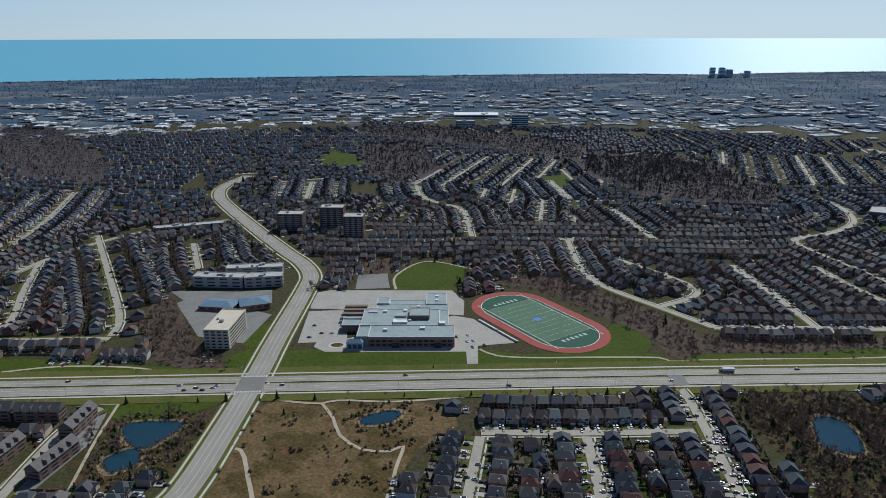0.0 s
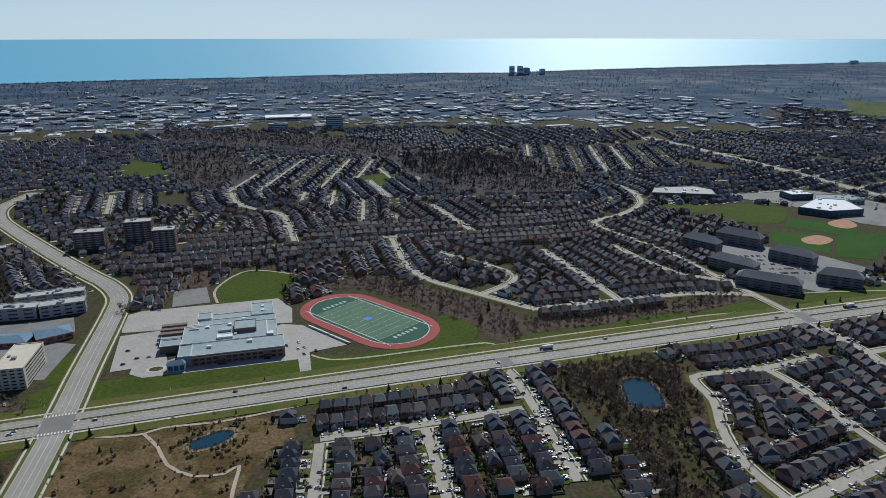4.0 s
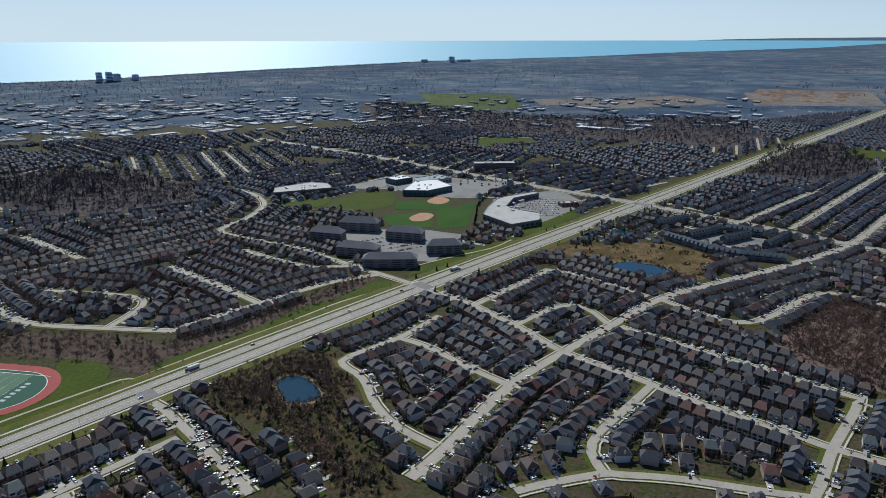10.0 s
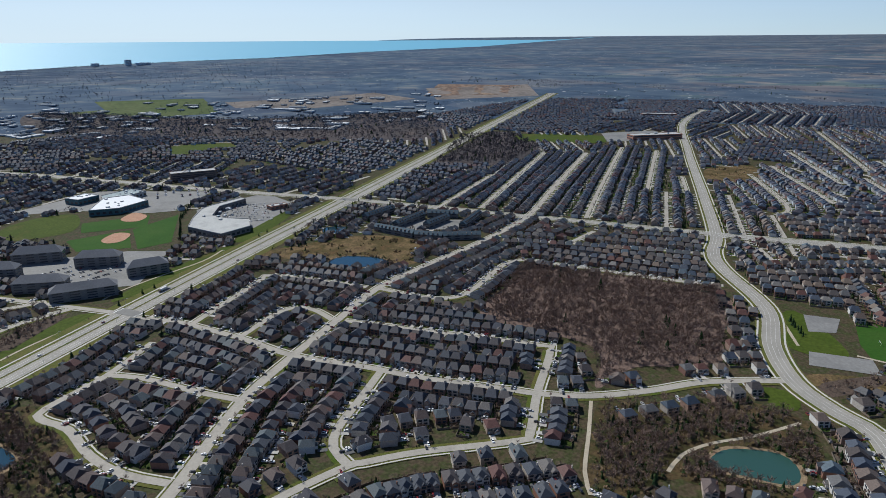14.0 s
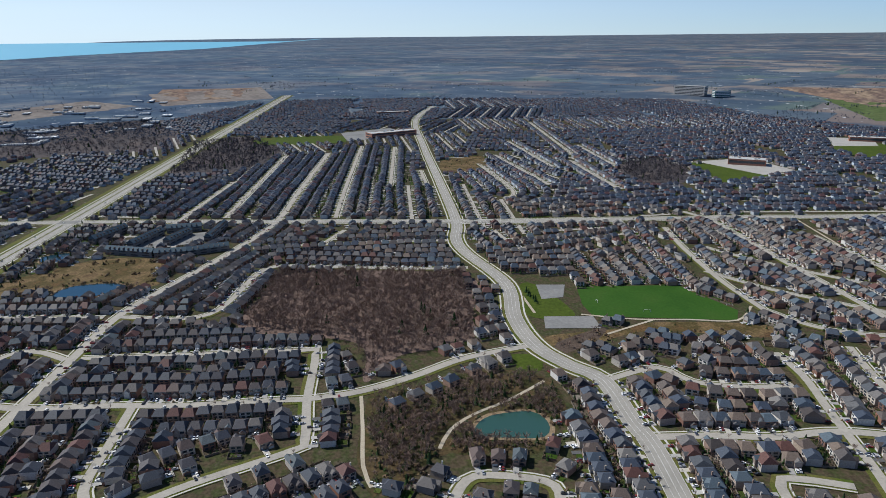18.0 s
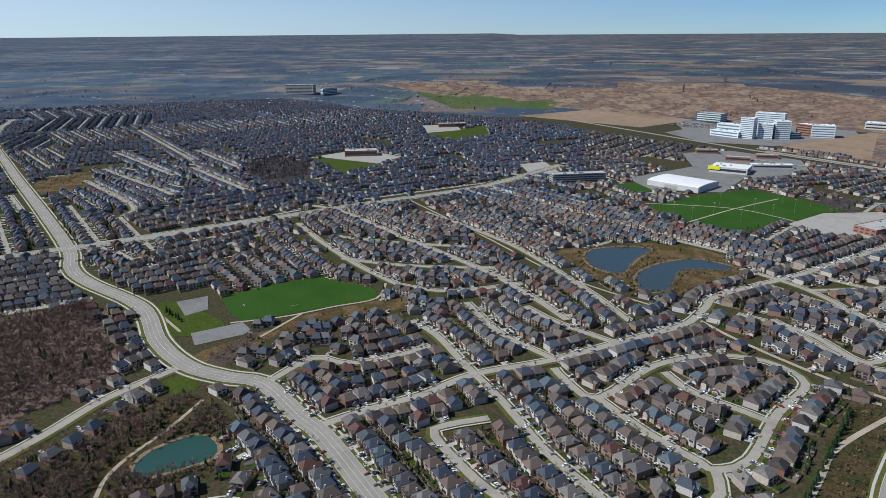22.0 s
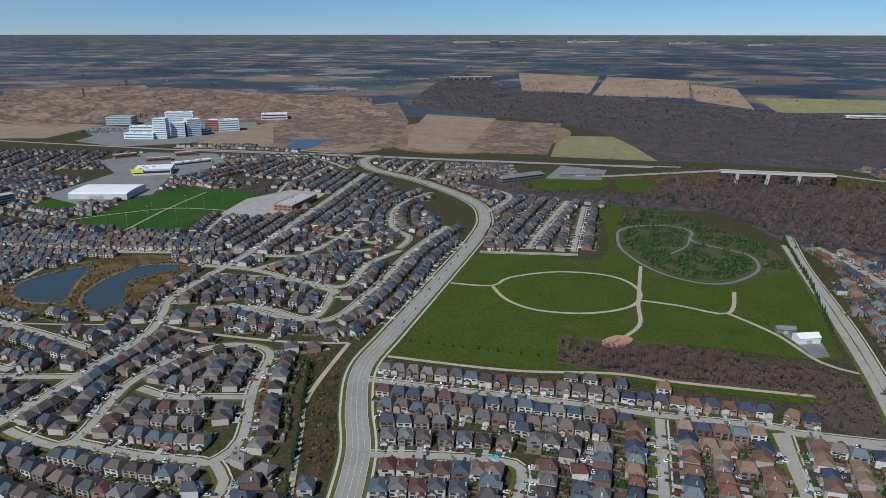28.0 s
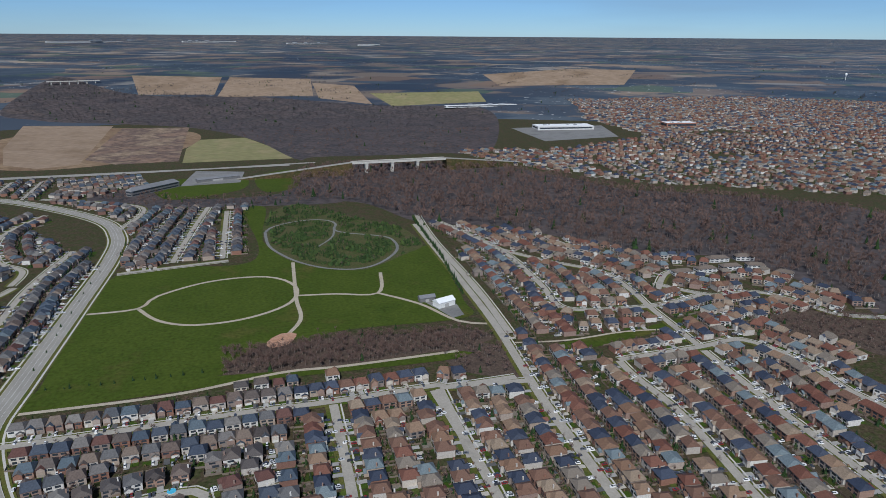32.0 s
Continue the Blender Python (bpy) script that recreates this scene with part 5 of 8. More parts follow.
cemetery([(-112, -1000), (-118, -1085), (-146, -1190), (-200, -1238), (-241, -1172), (-283, -1090), (-325, -1032), (-334, -968), (-328, -910), (-290, -880), (-240, -846), (-206, -837), (-150, -880), (-122, -935)])
pond([(-257, 479), (-216, 483), (-210, 471), (-218, 457), (-227, 444), (-244, 452)])
pond([(-252, 433), (-234, 446), (-224, 426), (-238, 415), (-247, 420)])
pond([(-68, 488), (-45, 500), (-35, 494), (-44, 481), (-64, 477)])
pond([(302, 487), (319, 488), (325, 470), (316, 439), (301, 436), (288, 447), (292, 466)])
pond([(799, 428), (832, 419), (840, 370), (819, 349), (789, 390)])
pond([(958, 519), (977, 488), (946, 473), (930, 499)])
pond([(475, -55), (490, -69), (494, -103), (476, -114), (456, -107), (457, -77), (462, -54)], True)
pond([(644, -699), (639, -745), (601, -785), (580, -727), (554, -666), (601, -661)])
pond([(539, -682), (550, -740), (533, -796), (485, -809), (481, -788), (514, -743), (480, -666), (502, -642)])
pond([(838, -1950), (760, -1930), (691, -1944), (632, -1951), (640, -1860), (645, -1776), (718, -1796), (726, -1889)])
thicket([(494, 26), (521, -22), (550, -96), (558, -119), (539, -133), (494, -133), (452, -107), (436, -49), (444, -26), (432, -19), (426, 16)])
thicket([(480, 34), (492, -4), (516, -33), (519, -62), (524, -92), (522, -127), (510, -132), (460, -113), (434, -96), (442, -62), (455, -35), (434, -12), (410, -3), (422, 34)])
thicket([(276, 551), (325, 548), (380, 489), (352, 421), (309, 407), (298, 370), (277, 301), (258, 292), (238, 310), (253, 370), (253, 434), (245, 505)])
thicket([(531, 33), (539, 0), (566, -60), (560, -120), (501, -128), (445, -105), (446, -77), (441, -33), (410, 9), (400, 29)], 10)
thicket([(286, 497), (341, 500), (351, 449), (315, 408), (287, 421), (271, 308), (244, 310), (253, 425)])
thicket([(-286, 471), (-231, 505), (-189, 491), (-195, 410), (-257, 398)])
thicket([(251, 519), (315, 512), (371, 502), (323, 425), (299, 432), (281, 462), (244, 470)], 9)
thicket([(216, -536), (213, -584), (190, -592), (171, -510), (140, -410), (156, -385), (189, -464)], 5)
suburb([(-1475, -2295), (-2266, -2650), (-2875, -2051), (-2971, -1599), (-1482, -762), (-1312, -901), (-1084, -1068), (-895, -1198), (-756, -1461), (-707, -1703), (-1015, -1625), (-1399, -1749)])
suburb([(1790, -1617), (971, -1644), (452, -1644), (82, -1606), (23, -1380), (-110, -1322), (-95, -930), (84, -930), (108, -998), (93, -1120), (138, -1261), (263, -1401), (390, -1510), (425, -1541), (529, -1305), (1336, -1187)])
suburb([(-464, -971), (-549, -863), (-622, -751), (-700, -702), (-731, -604), (-747, -485), (-621, -392), (-336, -806)])
suburb([(-1823, -2946), (-2773, -2816), (-3258, -2332), (-2875, -2051), (-2171, -2538), (-1552, -2374)])
keep_free([(842, -142), (815, -215), (676, -187), (646, -129), (698, -124)])
block("beige", -225, 643, -3, 25, 54, 20.0, 6, "beige concrete apartment block with a gravel roof")
block("bluegable", -258, 725, -8, 41, 24, 7.3, 1, "low brick hall with a blue metal roof")
block("bluegable", -219, 728, 20, 33, 26, 9.4, 1, "low brick hall with a blue metal roof")
block("grey", -280, 797, -4, 63, 18, 13.4, 3, "long grey three-storey retirement home")
block("grey", -225, 798, 9, 46, 18, 13.2, 3, "long grey three-storey retirement home")
block("grey", -247, 838, 6, 72, 16, 11.3, 3, "long grey three-storey retirement home")
block("dark", -245, 1054, -1, 41, 24, 27.0, 8, "dark brick apartment tower with balconies")
block("dark", -180, 1066, -1, 38, 24, 34.6, 10, "dark brick apartment tower with balconies")
block("dark", -139, 1015, -1, 31, 24, 33.0, 10, "dark brick apartment tower with balconies")
block("grey", -410, 1052, 19, 107, 16, 8.0, 1, "flat-roofed strip of small shops")
block("row", -330, 488, -1, 37, 12, 13.5, 3, "row of brick townhouses with brown roofs")
block("row", -370, 489, -0, 36, 12, 13.9, 3, "row of brick townhouses with brown roofs")
block("row", -292, 475, 86, 34, 12, 13.1, 3, "row of brick townhouses with brown roofs")
block("row", -285, 425, 77, 39, 12, 12.6, 3, "row of brick townhouses with brown roofs")
block("row", -327, 427, 81, 43, 12, 12.9, 3, "row of brick townhouses with brown roofs")
block("pale", 122, 2593, -2, 168, 90, 12.9, 1, "long white warehouse among dark trees")
block("glass", 259, 2331, -2, 55, 30, 39.5, 6, "blue glass office block beside warehouses")
block("glass", 75, 2339, -2, 63, 30, 17.7, 3, "dark glass office block beside warehouses")
hall([(871, 714), (851, 638), (905, 621), (943, 648), (938, 688), (946, 722), (1004, 749), (1070, 738), (1076, 752), (1008, 768), (978, 768), (920, 742)], 9.5, M_SLATEWALL, M_FLATROOF, "grey shopping plaza with a long angled flat roof")
hall([(905, 947), (935, 908), (1002, 903), (1026, 969), (988, 994)], 11, M_TEAL, M_WHITEROOF, "recreation centre with a broad white roof")
hall([(990, 996), (1027, 972), (1072, 968), (1078, 1012), (1012, 1022)], 9, M_GREYWALL, M_SCHOOLROOF, "low recreation wing with a blue-grey roof")
hall([(964, 1029), (1009, 1024), (1012, 1060), (966, 1063)], 11, M_TEAL, M_WHITEROOF, "small hall with a white roof beside the recreation centre")
hall([(727, 1126), (756, 1164), (839, 1155), (855, 1120), (834, 1078)], 8.5, M_DARKWALL, M_FLATROOF, "low brick school with a grey flat roof")
block("flat", 1055, 662, -30, 34, 16, 6.5, 1, "small bank with a flat roof")
keep_free([(745, 965), (720, 1060), (800, 1040), (920, 1000), (1000, 900), (960, 860), (1000, 800), (945, 722), (870, 714), (795, 680), (740, 790), (750, 920)])
block("apart", 616, 813, -64, 53, 20, 20.2, 4, "grey four-storey apartment house with a hipped roof")
block("apart", 685, 819, -56, 64, 20, 21.0, 4, "grey four-storey apartment house with a hipped roof")
block("apart", 598, 720, -62, 61, 20, 18.8, 4, "grey four-storey apartment house with a hipped roof")
block("apart", 596, 651, -47, 74, 20, 17.9, 4, "grey four-storey apartment house with a hipped roof")
block("apart", 698, 726, -62, 58, 20, 20.0, 4, "grey four-storey apartment house with a hipped roof")
block("apart", 690, 638, -42, 51, 20, 18.8, 4, "grey four-storey apartment house with a hipped roof")
block("dark", 1240, 985, -44, 96, 26, 17.0, 4, "dark office block with ribbon windows")
block("bluerow", 962, 393, -106, 76, 12, 11.2, 2, "row of townhouses with blue-grey roofs")
block("bluerow", 952, 333, -84, 44, 12, 10.9, 2, "row of townhouses with blue-grey roofs")
block("bluerow", 966, 284, -67, 58, 12, 10.9, 2, "row of townhouses with blue-grey roofs")
block("bluerow", 1031, 395, -15, 78, 12, 11.8, 2, "row of townhouses with blue-grey roofs")
block("bluerow", 1082, 352, -80, 53, 12, 12.1, 2, "row of townhouses with blue-grey roofs")
block("bluerow", 1035, 348, -16, 61, 12, 11.7, 2, "row of townhouses with blue-grey roofs")
block("bluerow", 1062, 296, -3, 87, 12, 11.8, 2, "row of townhouses with blue-grey roofs")
block("bluerow", 1057, 461, -17, 76, 12, 12.3, 2, "row of townhouses with blue-grey roofs")
block("flat", 2148, 27, -60, 161, 40, 14.5, 2, "long dark school building")
block("flat", 2784, 27, -78, 130, 30, 9.3, 1, "low brick building with a white roof")
block("clinic", 1142, -1895, -172, 39, 26, 59.8, 11, "white hospital tower with glass corner")
block("clinic", 1150, -2023, -163, 84, 28, 64.7, 11, "tall white hospital slab with ribbon windows")
block("clinic", 1108, -1931, -155, 40, 30, 43.2, 8, "cream hospital wing with ribbon windows")
block("clinic", 1079, -1964, -136, 41, 34, 51.0, 9, "white and blue glass hospital wing")
block("glass", 1067, -2011, -120, 32, 30, 15.4, 2, "dark low glazed hospital link")
block("brickwhite", 1062, -2080, -188, 48, 40, 35.4, 5, "red brick and white hospital annex")
block("clinic", 1025, -2093, -147, 63, 44, 35.2, 5, "white hospital annex with blue glass")
block("clinic", 1202, -1885, -179, 93, 36, 17.0, 2, "low white hospital wing")
block("clinic", 1275, -2012, -172, 75, 30, 20.1, 2, "low white hospital entrance hall")
block("glass", 1456, -2175, -172, 93, 44, 28.5, 4, "green glass car park block")
block("pale", 997, -2415, -161, 93, 50, 19.7, 2, "low white power building by the hospital")
block("flat", 944, -1538, -148, 57, 22, 9.2, 1, "low brown shop row with flat roof")
block("flat", 919, -1623, -142, 51, 22, 9.5, 1, "low brown shop row with flat roof")
block("pale", 841, -1510, -132, 91, 20, 8.9, 1, "pale strip mall with flat roof")
block("flat", 1055, -1572, -134, 54, 20, 9.7, 1, "low brown shop row with flat roof")
block("dome", 842, -1184, -172, 112, 84, 15.0, 1, "long white fabric sports hall with a low vaulted roof")
block("flat", 449, -1158, -188, 36, 96, 10.5, 2, "flat-roofed brick school with pale yard")
block("pale", 873, -1399, -158, 80, 60, 12.6, 1, "white supermarket with a yellow sign")
block("grey", 1003, -1046, -116, 116, 24, 17.5, 4, "grey apartment block with flat roof")
block("grey", 3507, -1507, -136, 161, 40, 44.6, 6, "pale mid-rise block with flat roof")
block("flat", 1570, -831, -117, 83, 40, 13.6, 1, "flat-roofed brick school with pale yard")
block("flat", 1889, -1352, -117, 95, 30, 11.7, 1, "low brick school with flat roof")
block("glass", 3352, -1598, -83, 83, 30, 31.1, 4, "dark office block with ribbon windows")
block("barn", -272, -682, -165, 23, 13, 9.2, 1, "white barn with a metal roof")
block("shed", -258, -702, -180, 19, 8, 7.2, 1, "long shed with a dark roof")
block("shed", -78, -1513, -164, 91, 14, 7.8, 1, "long low works shed with grey roof")
block("pale", -1232, -2010, -192, 196, 66, 11.5, 1, "large white warehouse with flat roof")
block("pale", -1275, -2775, -185, 330, 25, 7.7, 1, "long white plant beside the fields")
block("brickwhite", -1649, -1929, -191, 113, 50, 14.9, 1, "red brick shop hall with white roof")
block("villa", -607, -672, -187, 27, 12, 7.5, 2, "pale stone villa with a brown hipped roof")
block("villa", -644, -670, -187, 28, 12, 7.7, 2, "pale stone villa with a brown hipped roof")
block("villa", -683, -666, -191, 28, 12, 7.8, 2, "pale stone villa with a brown hipped roof")
block("villa", -718, -657, -206, 24, 12, 8.0, 2, "pale stone villa with a brown hipped roof")
block("villa", -691, -699, -191, 30, 12, 8.0, 2, "pale stone villa with a brown hipped roof")
block("villa", -732, -692, -200, 26, 12, 8.2, 2, "pale stone villa with a brown hipped roof")
block("villa", -731, -620, -240, 21, 12, 7.9, 2, "pale stone villa with a brown hipped roof")
block("apart", 49, -1440, -141, 113, 16, 15.0, 2, "terrace of houses with grey roofs")
tree_line([(127, -620), (83, -615), (-13, -605)], 11, 5, 1)
tree_line([(-366, -1068), (-337, -862), (-306, -704)], 8, 9, 1)
tree_line([(14, 514), (105, 520), (203, 522)], 16, 7, 0.6)
tree_line([(110, -940), (132, -773), (146, -637)], 30, 5, 1)
tree_line([(593, -930), (564, -1077)], 9, 6, 0.8)
tree_line([(831, 699), (932, 778), (1040, 836)], 9, 9, 1)
tree_line([(790, 511), (993, 495), (1268, 453)], 16, 8, 0.9)
tree_line([(246, -598), (217, -508), (191, -441)], 9, 7, 0.6)
tree_line([(215, -562), (188, -464), (163, -366)], 5, 9, 0.8)
tree_line([(454, -24), (456, -50), (441, -105)], 8, 6, 0.5)
tree_line([(-128, 782), (-66, 897), (43, 876)], 9, 9, 0.4)
tree_line([(766, -149), (721, -156)], 7, 9, 1)
tree_line([(688, -387), (631, -383), (584, -397)], 9, 7, 0.5)
tree_line([(-121, -660), (-229, -627)], 14, 6, 0.7)
floodlights([(735, -956), (701, -969), (657, -958), (743, -1098), (698, -1097), (656, -1016), (608, -1021), (633, -1100), (641, -1205), (596, -1218), (587, -1148), (590, -1084), (761, -1032), (748, -1204)])
block("pale", 1827, -25969, -147, 3775, 40, 34.7, 1, "long white plant far out on the plain")
block("pale", -1547, -27200, -174, 1898, 40, 36.3, 1, "long white plant far out on the plain")
block("pale", -4327, -22957, -173, 1392, 40, 31.1, 1, "long white plant far out on the plain")
block("pale", -5518, -19869, -173, 668, 40, 27.5, 1, "long white plant far out on the plain")
block("far", 1971, 5136, -5, 36, 30, 59.6, 6, "far lakeside apartment tower")
block("far", 2037, 5130, -5, 40, 30, 59.8, 6, "far lakeside apartment tower")
block("far", 2089, 5126, -5, 48, 30, 46.2, 6, "far lakeside apartment tower")
block("far", 2217, 5114, -5, 40, 30, 37.2, 6, "far lakeside apartment tower")
block("far", 6444, 5821, -28, 64, 40, 57.9, 5, "far lakeside apartment tower")
block("far", 6131, 5985, -28, 77, 40, 28.5, 5, "far lakeside apartment tower")
block("far", 6594, 5742, -28, 160, 40, 21.8, 5, "far lakeside apartment tower")

# ---- water tower and far bridge ----
def water_tower(x, y, k):
    px, py, pz = lift(x, y)
    root = new("water_tower")
    root.matrix_world = pose(px, py, pz)
    tagged(root, "pale water tower with a round tank on a shaft", "water tower")
    n = 12
    rings = [(1.6, 0), (1.3, 18), (4.5, 23), (6.0, 27), (5.6, 31), (3.0, 34), (0.05, 35)]
    v = [(r * k * math.cos(6.283 * i / n), r * k * math.sin(6.283 * i / n), z * k) for r, z in rings for i in range(n)]

    def band(a, b_):
        return [(j * n + i, j * n + (i + 1) % n, (j + 1) * n + (i + 1) % n, (j + 1) * n + i) for j in range(a, b_) for i in range(n)]

    part("shaft", Shape().shell(v, band(0, 1)), M_WHITEWALL, root)
    part("tank", Shape().shell(v, band(1, 6)), M_WHITEROOF, root, "white rounded tank")


def far_bridge(x0, y0, x1, y1, rise, piers):
    a, b_ = Vector(lift(x0, y0)), Vector(lift(x1, y1))
    d = b_ - a
    root = new("bridge")
    root.matrix_world = pose(*a, 0, 0, math.degrees(math.atan2(d.y, d.x)))
    tagged(root, "far pale concrete bridge over a wooded valley", "bridge")
    L = math.hypot(d.x, d.y)
    part("deck", Shape().box(0, -7, rise - 3, L, 7, rise, bottom=True), M_WALK, root)
    for k in range(piers):
        p = L * (k + 0.5) / piers
        part("pier", Shape().box(p - 2, -4, -1, p + 2, 4, rise - 3.01), M_WALK, root)


water_tower(*WATER_TOWER, 0.9)
far_bridge(*FAR_BRIDGE[0], *FAR_BRIDGE[1], 16, 6)

# ---- running track and football field ----
M_TRACK = plain("red_track", (0.26, 0.055, 0.05), (0.31, 0.075, 0.065), mottle=0.1)
M_TURF = plain("green_turf", (0.075, 0.14, 0.088), (0.095, 0.165, 0.105), mottle=0.12)
M_TURF_DARK = plain("dark_turf", (0.02, 0.075, 0.05), (0.025, 0.085, 0.055), mottle=0.08)
M_LETTER = plain("blue_paint", (0.1, 0.2, 0.55), (0.12, 0.23, 0.6))


def oval(straight, radius, n=20):
    pts = []
    for k in range(n + 1):
        a = -math.pi / 2 + math.pi * k / n
        pts.append((straight / 2 + radius * math.cos(a), radius * math.sin(a)))
    return pts + [(-x, -y) for x, y in pts]


def flat_part(name, pts, z, material, parent, label=""):
    return part(name, Shape().face([(x, y, z) for x, y in pts]), material, parent, label)


def track_field(x, y, turn):
    root = new("running_track")
    root.matrix_world = pose(x, y, 0.36, 0, 0, turn)
    tagged(root, "red running track round a green turf football field", "running track")
    flat_part("track", oval(84.4, 48), 0.02, M_TRACK, root, "red rubber oval")
    flat_part("kerb_ring", oval(84.4, 37.0), 0.05, M_LINE, root)
    flat_part("turf", oval(84.4, 36.3), 0.08, M_TURF_DARK, root, "dark green turf border")
    a, b = 68, 31.5
    flat_part("turf", [(-50, -b), (50, -b), (50, b), (-50, b)], 0.12, M_TURF, root, "green artificial turf")
    for s in (-1, 1):
        x0, x1 = sorted((s * 50.3, s * 68))
        flat_part("end_zone", [(x0, -b * 0.8), (x1, -b * 0.62), (x1, b * 0.62), (x0, b * 0.8)], 0.13, M_TURF_DARK, root)
        for k in range(6):
            part("letter_bar", Shape().box(s * 57 - 2.5, -16 + k * 6, 0.14, s * 57 + 2.5, -12.8 + k * 6, 0.17), plain("pale_letter", (0.35, 0.4, 0.4), (0.4, 0.45, 0.45)), root)
    for k in range(-5, 6):
        part("yard_line", Shape().box(k * 10 - 0.07, -b, 0.15, k * 10 + 0.07, b, 0.18), M_LINE, root)
    for s in (-b, b):
        part("side_line", Shape().box(-68, s - 0.35, 0.15, 68, s + 0.35, 0.19), M_LINE, root)
    part("midfield_mark", Shape().box(-4, -4, 0.16, 4, 4, 0.20), M_LETTER, root, "blue painted field mark")
    keep_free([(x + (p * math.cos(radians(turn)) - q * math.sin(radians(turn))), y + p * math.sin(radians(turn)) + q * math.cos(radians(turn))) for p, q in oval(84, 52)])
    for k in range(2):
        st = new("bleacher")
        q = Matrix.Translation((x, y, 0.4)) @ pose(0, 0, 0, 0, 0, turn) @ pose(-17 + k * 34, -54, 0)
        st.matrix_world = q
        tagged(st, "long white metal bleacher beside the track", "bleacher", "track bleachers")
        for r in range(4):
            part("tread", Shape().box(-15.5, -3 + r * 0.9, 0, 15.5, -2.2 + r * 0.9, 1.9 - 0.45 * r), M_WHITEWALL, st)


track_field(103, 688.5, -56.5)


# ---- large school ----


def school():
    root = new("school")
    root.matrix_world = pose(0, 0, 0)
    tagged(root, "sprawling red brick school with pale blue-grey flat roofs", "school")

    def wing(x0, y0, x1, y1, h, wall, rim=M_PALEWALL):
        part("wing", Shape().box(x0, y0, -0.3, x1, y1, h), wall, root)
        top = part("roof", Shape().box(x0 + 0.5, y0 + 0.5, h + 0.004, x1 - 0.5, y1 - 0.5, h + 0.3), M_SCHOOLROOF, root, "pale blue-grey flat roof")
        p = Shape()
        for a in ((x0 - 0.1, y0 - 0.1, x1 + 0.1, y0 + 0.5), (x0 - 0.1, y1 - 0.5, x1 + 0.1, y1 + 0.1), (x0 - 0.1, y0 + 0.5, x0 + 0.5, y1 - 0.5), (x1 - 0.5, y0 + 0.5, x1 + 0.1, y1 - 0.5)):
            p.box(a[0], a[1], h + 0.01, a[2], a[3], h + 0.9)
        part("parapet", p, rim, root)
        return top

    front = wing(-76, 620, 10.6, 648, 10.6, M_REDWALL)
    wing(-88, 622, -76.2, 655, 10.2, M_GREYWALL)
    middle = wing(-87, 648.2, -5, 690, 11.0, M_REDWALL)
    wing(-4.8, 648.2, 5, 690, 10.4, M_DARKWALL)
    upper = wing(-74, 690.2, 4.6, 705, 10.6, M_GREYWALL)
    wing(-61, 705.2, -20, 721, 9.8, M_GREYWALL)
    wing(-19.8, 705.2, 3, 739, 11.4, M_GREYWALL)
    wing(-75, 705.2, -61.2, 722, 12.2, M_GREYWALL)
    wing(-108, 656, -87.2, 671, 7.6, M_DARKWALL)
    wing(-109, 676, -87.2, 706, 6.4, M_DARKWALL, M_GREYWALL)
    wing(-37, 663, -15.4, 685, 15.0, M_DARKWALL, M_DARKWALL)
    for x, y, w, d, top in ((-46, 672, 6, 3.4, middle), (-46, 655, 7.5, 3.2, middle), (-64, 684, 2, 2, middle), (-42, 686, 2, 2, middle), (-52, 660, 1.4, 1.4, middle), (-36, 660, 1.4, 1.4, middle),
                            (-8, 716, 1.8, 1.8, upper), (-8, 728, 1.8, 1.8, upper), (-22, 640, 2.4, 2.0, front), (-60, 636, 2.0, 1.6, front), (-2, 652, 3.2, 3.0, middle), (-28, 697, 1.6, 1.6, upper)):
        part("roof_unit", Shape().box(x - w, y - d, 10.7, x + w, y + d, 13.4 if w > 3 else 12.9), M_WHITEWALL if d < 3.3 else M_METAL, top, "pale rooftop air unit")
    for k in range(4):  # sawtooth skylights
        part("skylight", Shape().box(-82, 681 + k * 3.4, 11.2, -72, 682.6 + k * 3.4, 12.6), M_PALEWALL, middle, "pale raised skylight")
    for k in range(3):
        part("canopy", Shape().box(-111, 684 + k * 10.5, 6.8, -86, 689.5 + k * 10.5, 9.0), M_DARKWALL, root, "long dark ribbed skylight")
    for k in range(14):
        x = -74 + k * 6.0
        if k in (4, 11):
            part("entrance", Shape().box(x - 2, 617.2, 0, x + 5, 619.9, 4.2), M_GLASS, root, "recessed glazed entrance")
            continue
        for z in (1.6, 5.6):
            part("window", Shape().box(x, 619.86, z, x + 4.0, 619.98, z + 2.0, bottom=True), M_GLASS, root)
    part("stripe", Shape().box(-76.05, 619.8, 8.6, 10.65, 619.9, 9.4, bottom=True), M_PALEWALL, root, "pale band along the brick wall")
    pav = part("pavilion", Shape().box(-97, 614, -0.3, -81, 621.8, 7.2), M_PALEWALL, root, "pale glazed entrance pavilion")
    part("pavilion_roof", Shape().hip(-97, 614, -81, 621.8, 7.21, 3.0, 3.8, 0, over=0.6), M_BLUEROOF, pav, "blue metal hipped roof")
    for k in range(3):
        part("window", Shape().box(-96 + k * 5, 613.9, 1.0, -92 + k * 5, 613.98, 5.8, bottom=True), M_TEAL, pav)
    keep_free([(-135, 606), (24, 606), (24, 780), (-135, 780)])
    isle = new("planting_bed")
    isle.matrix_world = pose(-108, 624, 0.36)
    tagged(isle, "round planting bed in the school drive", "planting bed")
    part("kerb", Shape().face([(9 * math.cos(k * 0.449), 7 * math.sin(k * 0.449), 0.06) for k in range(14)]), M_WALK, isle)
    part("soil", Shape().face([(6.5 * math.cos(k * 0.449), 4.8 * math.sin(k * 0.449), 0.10) for k in range(14)]), M_MEADOW, isle)


school()


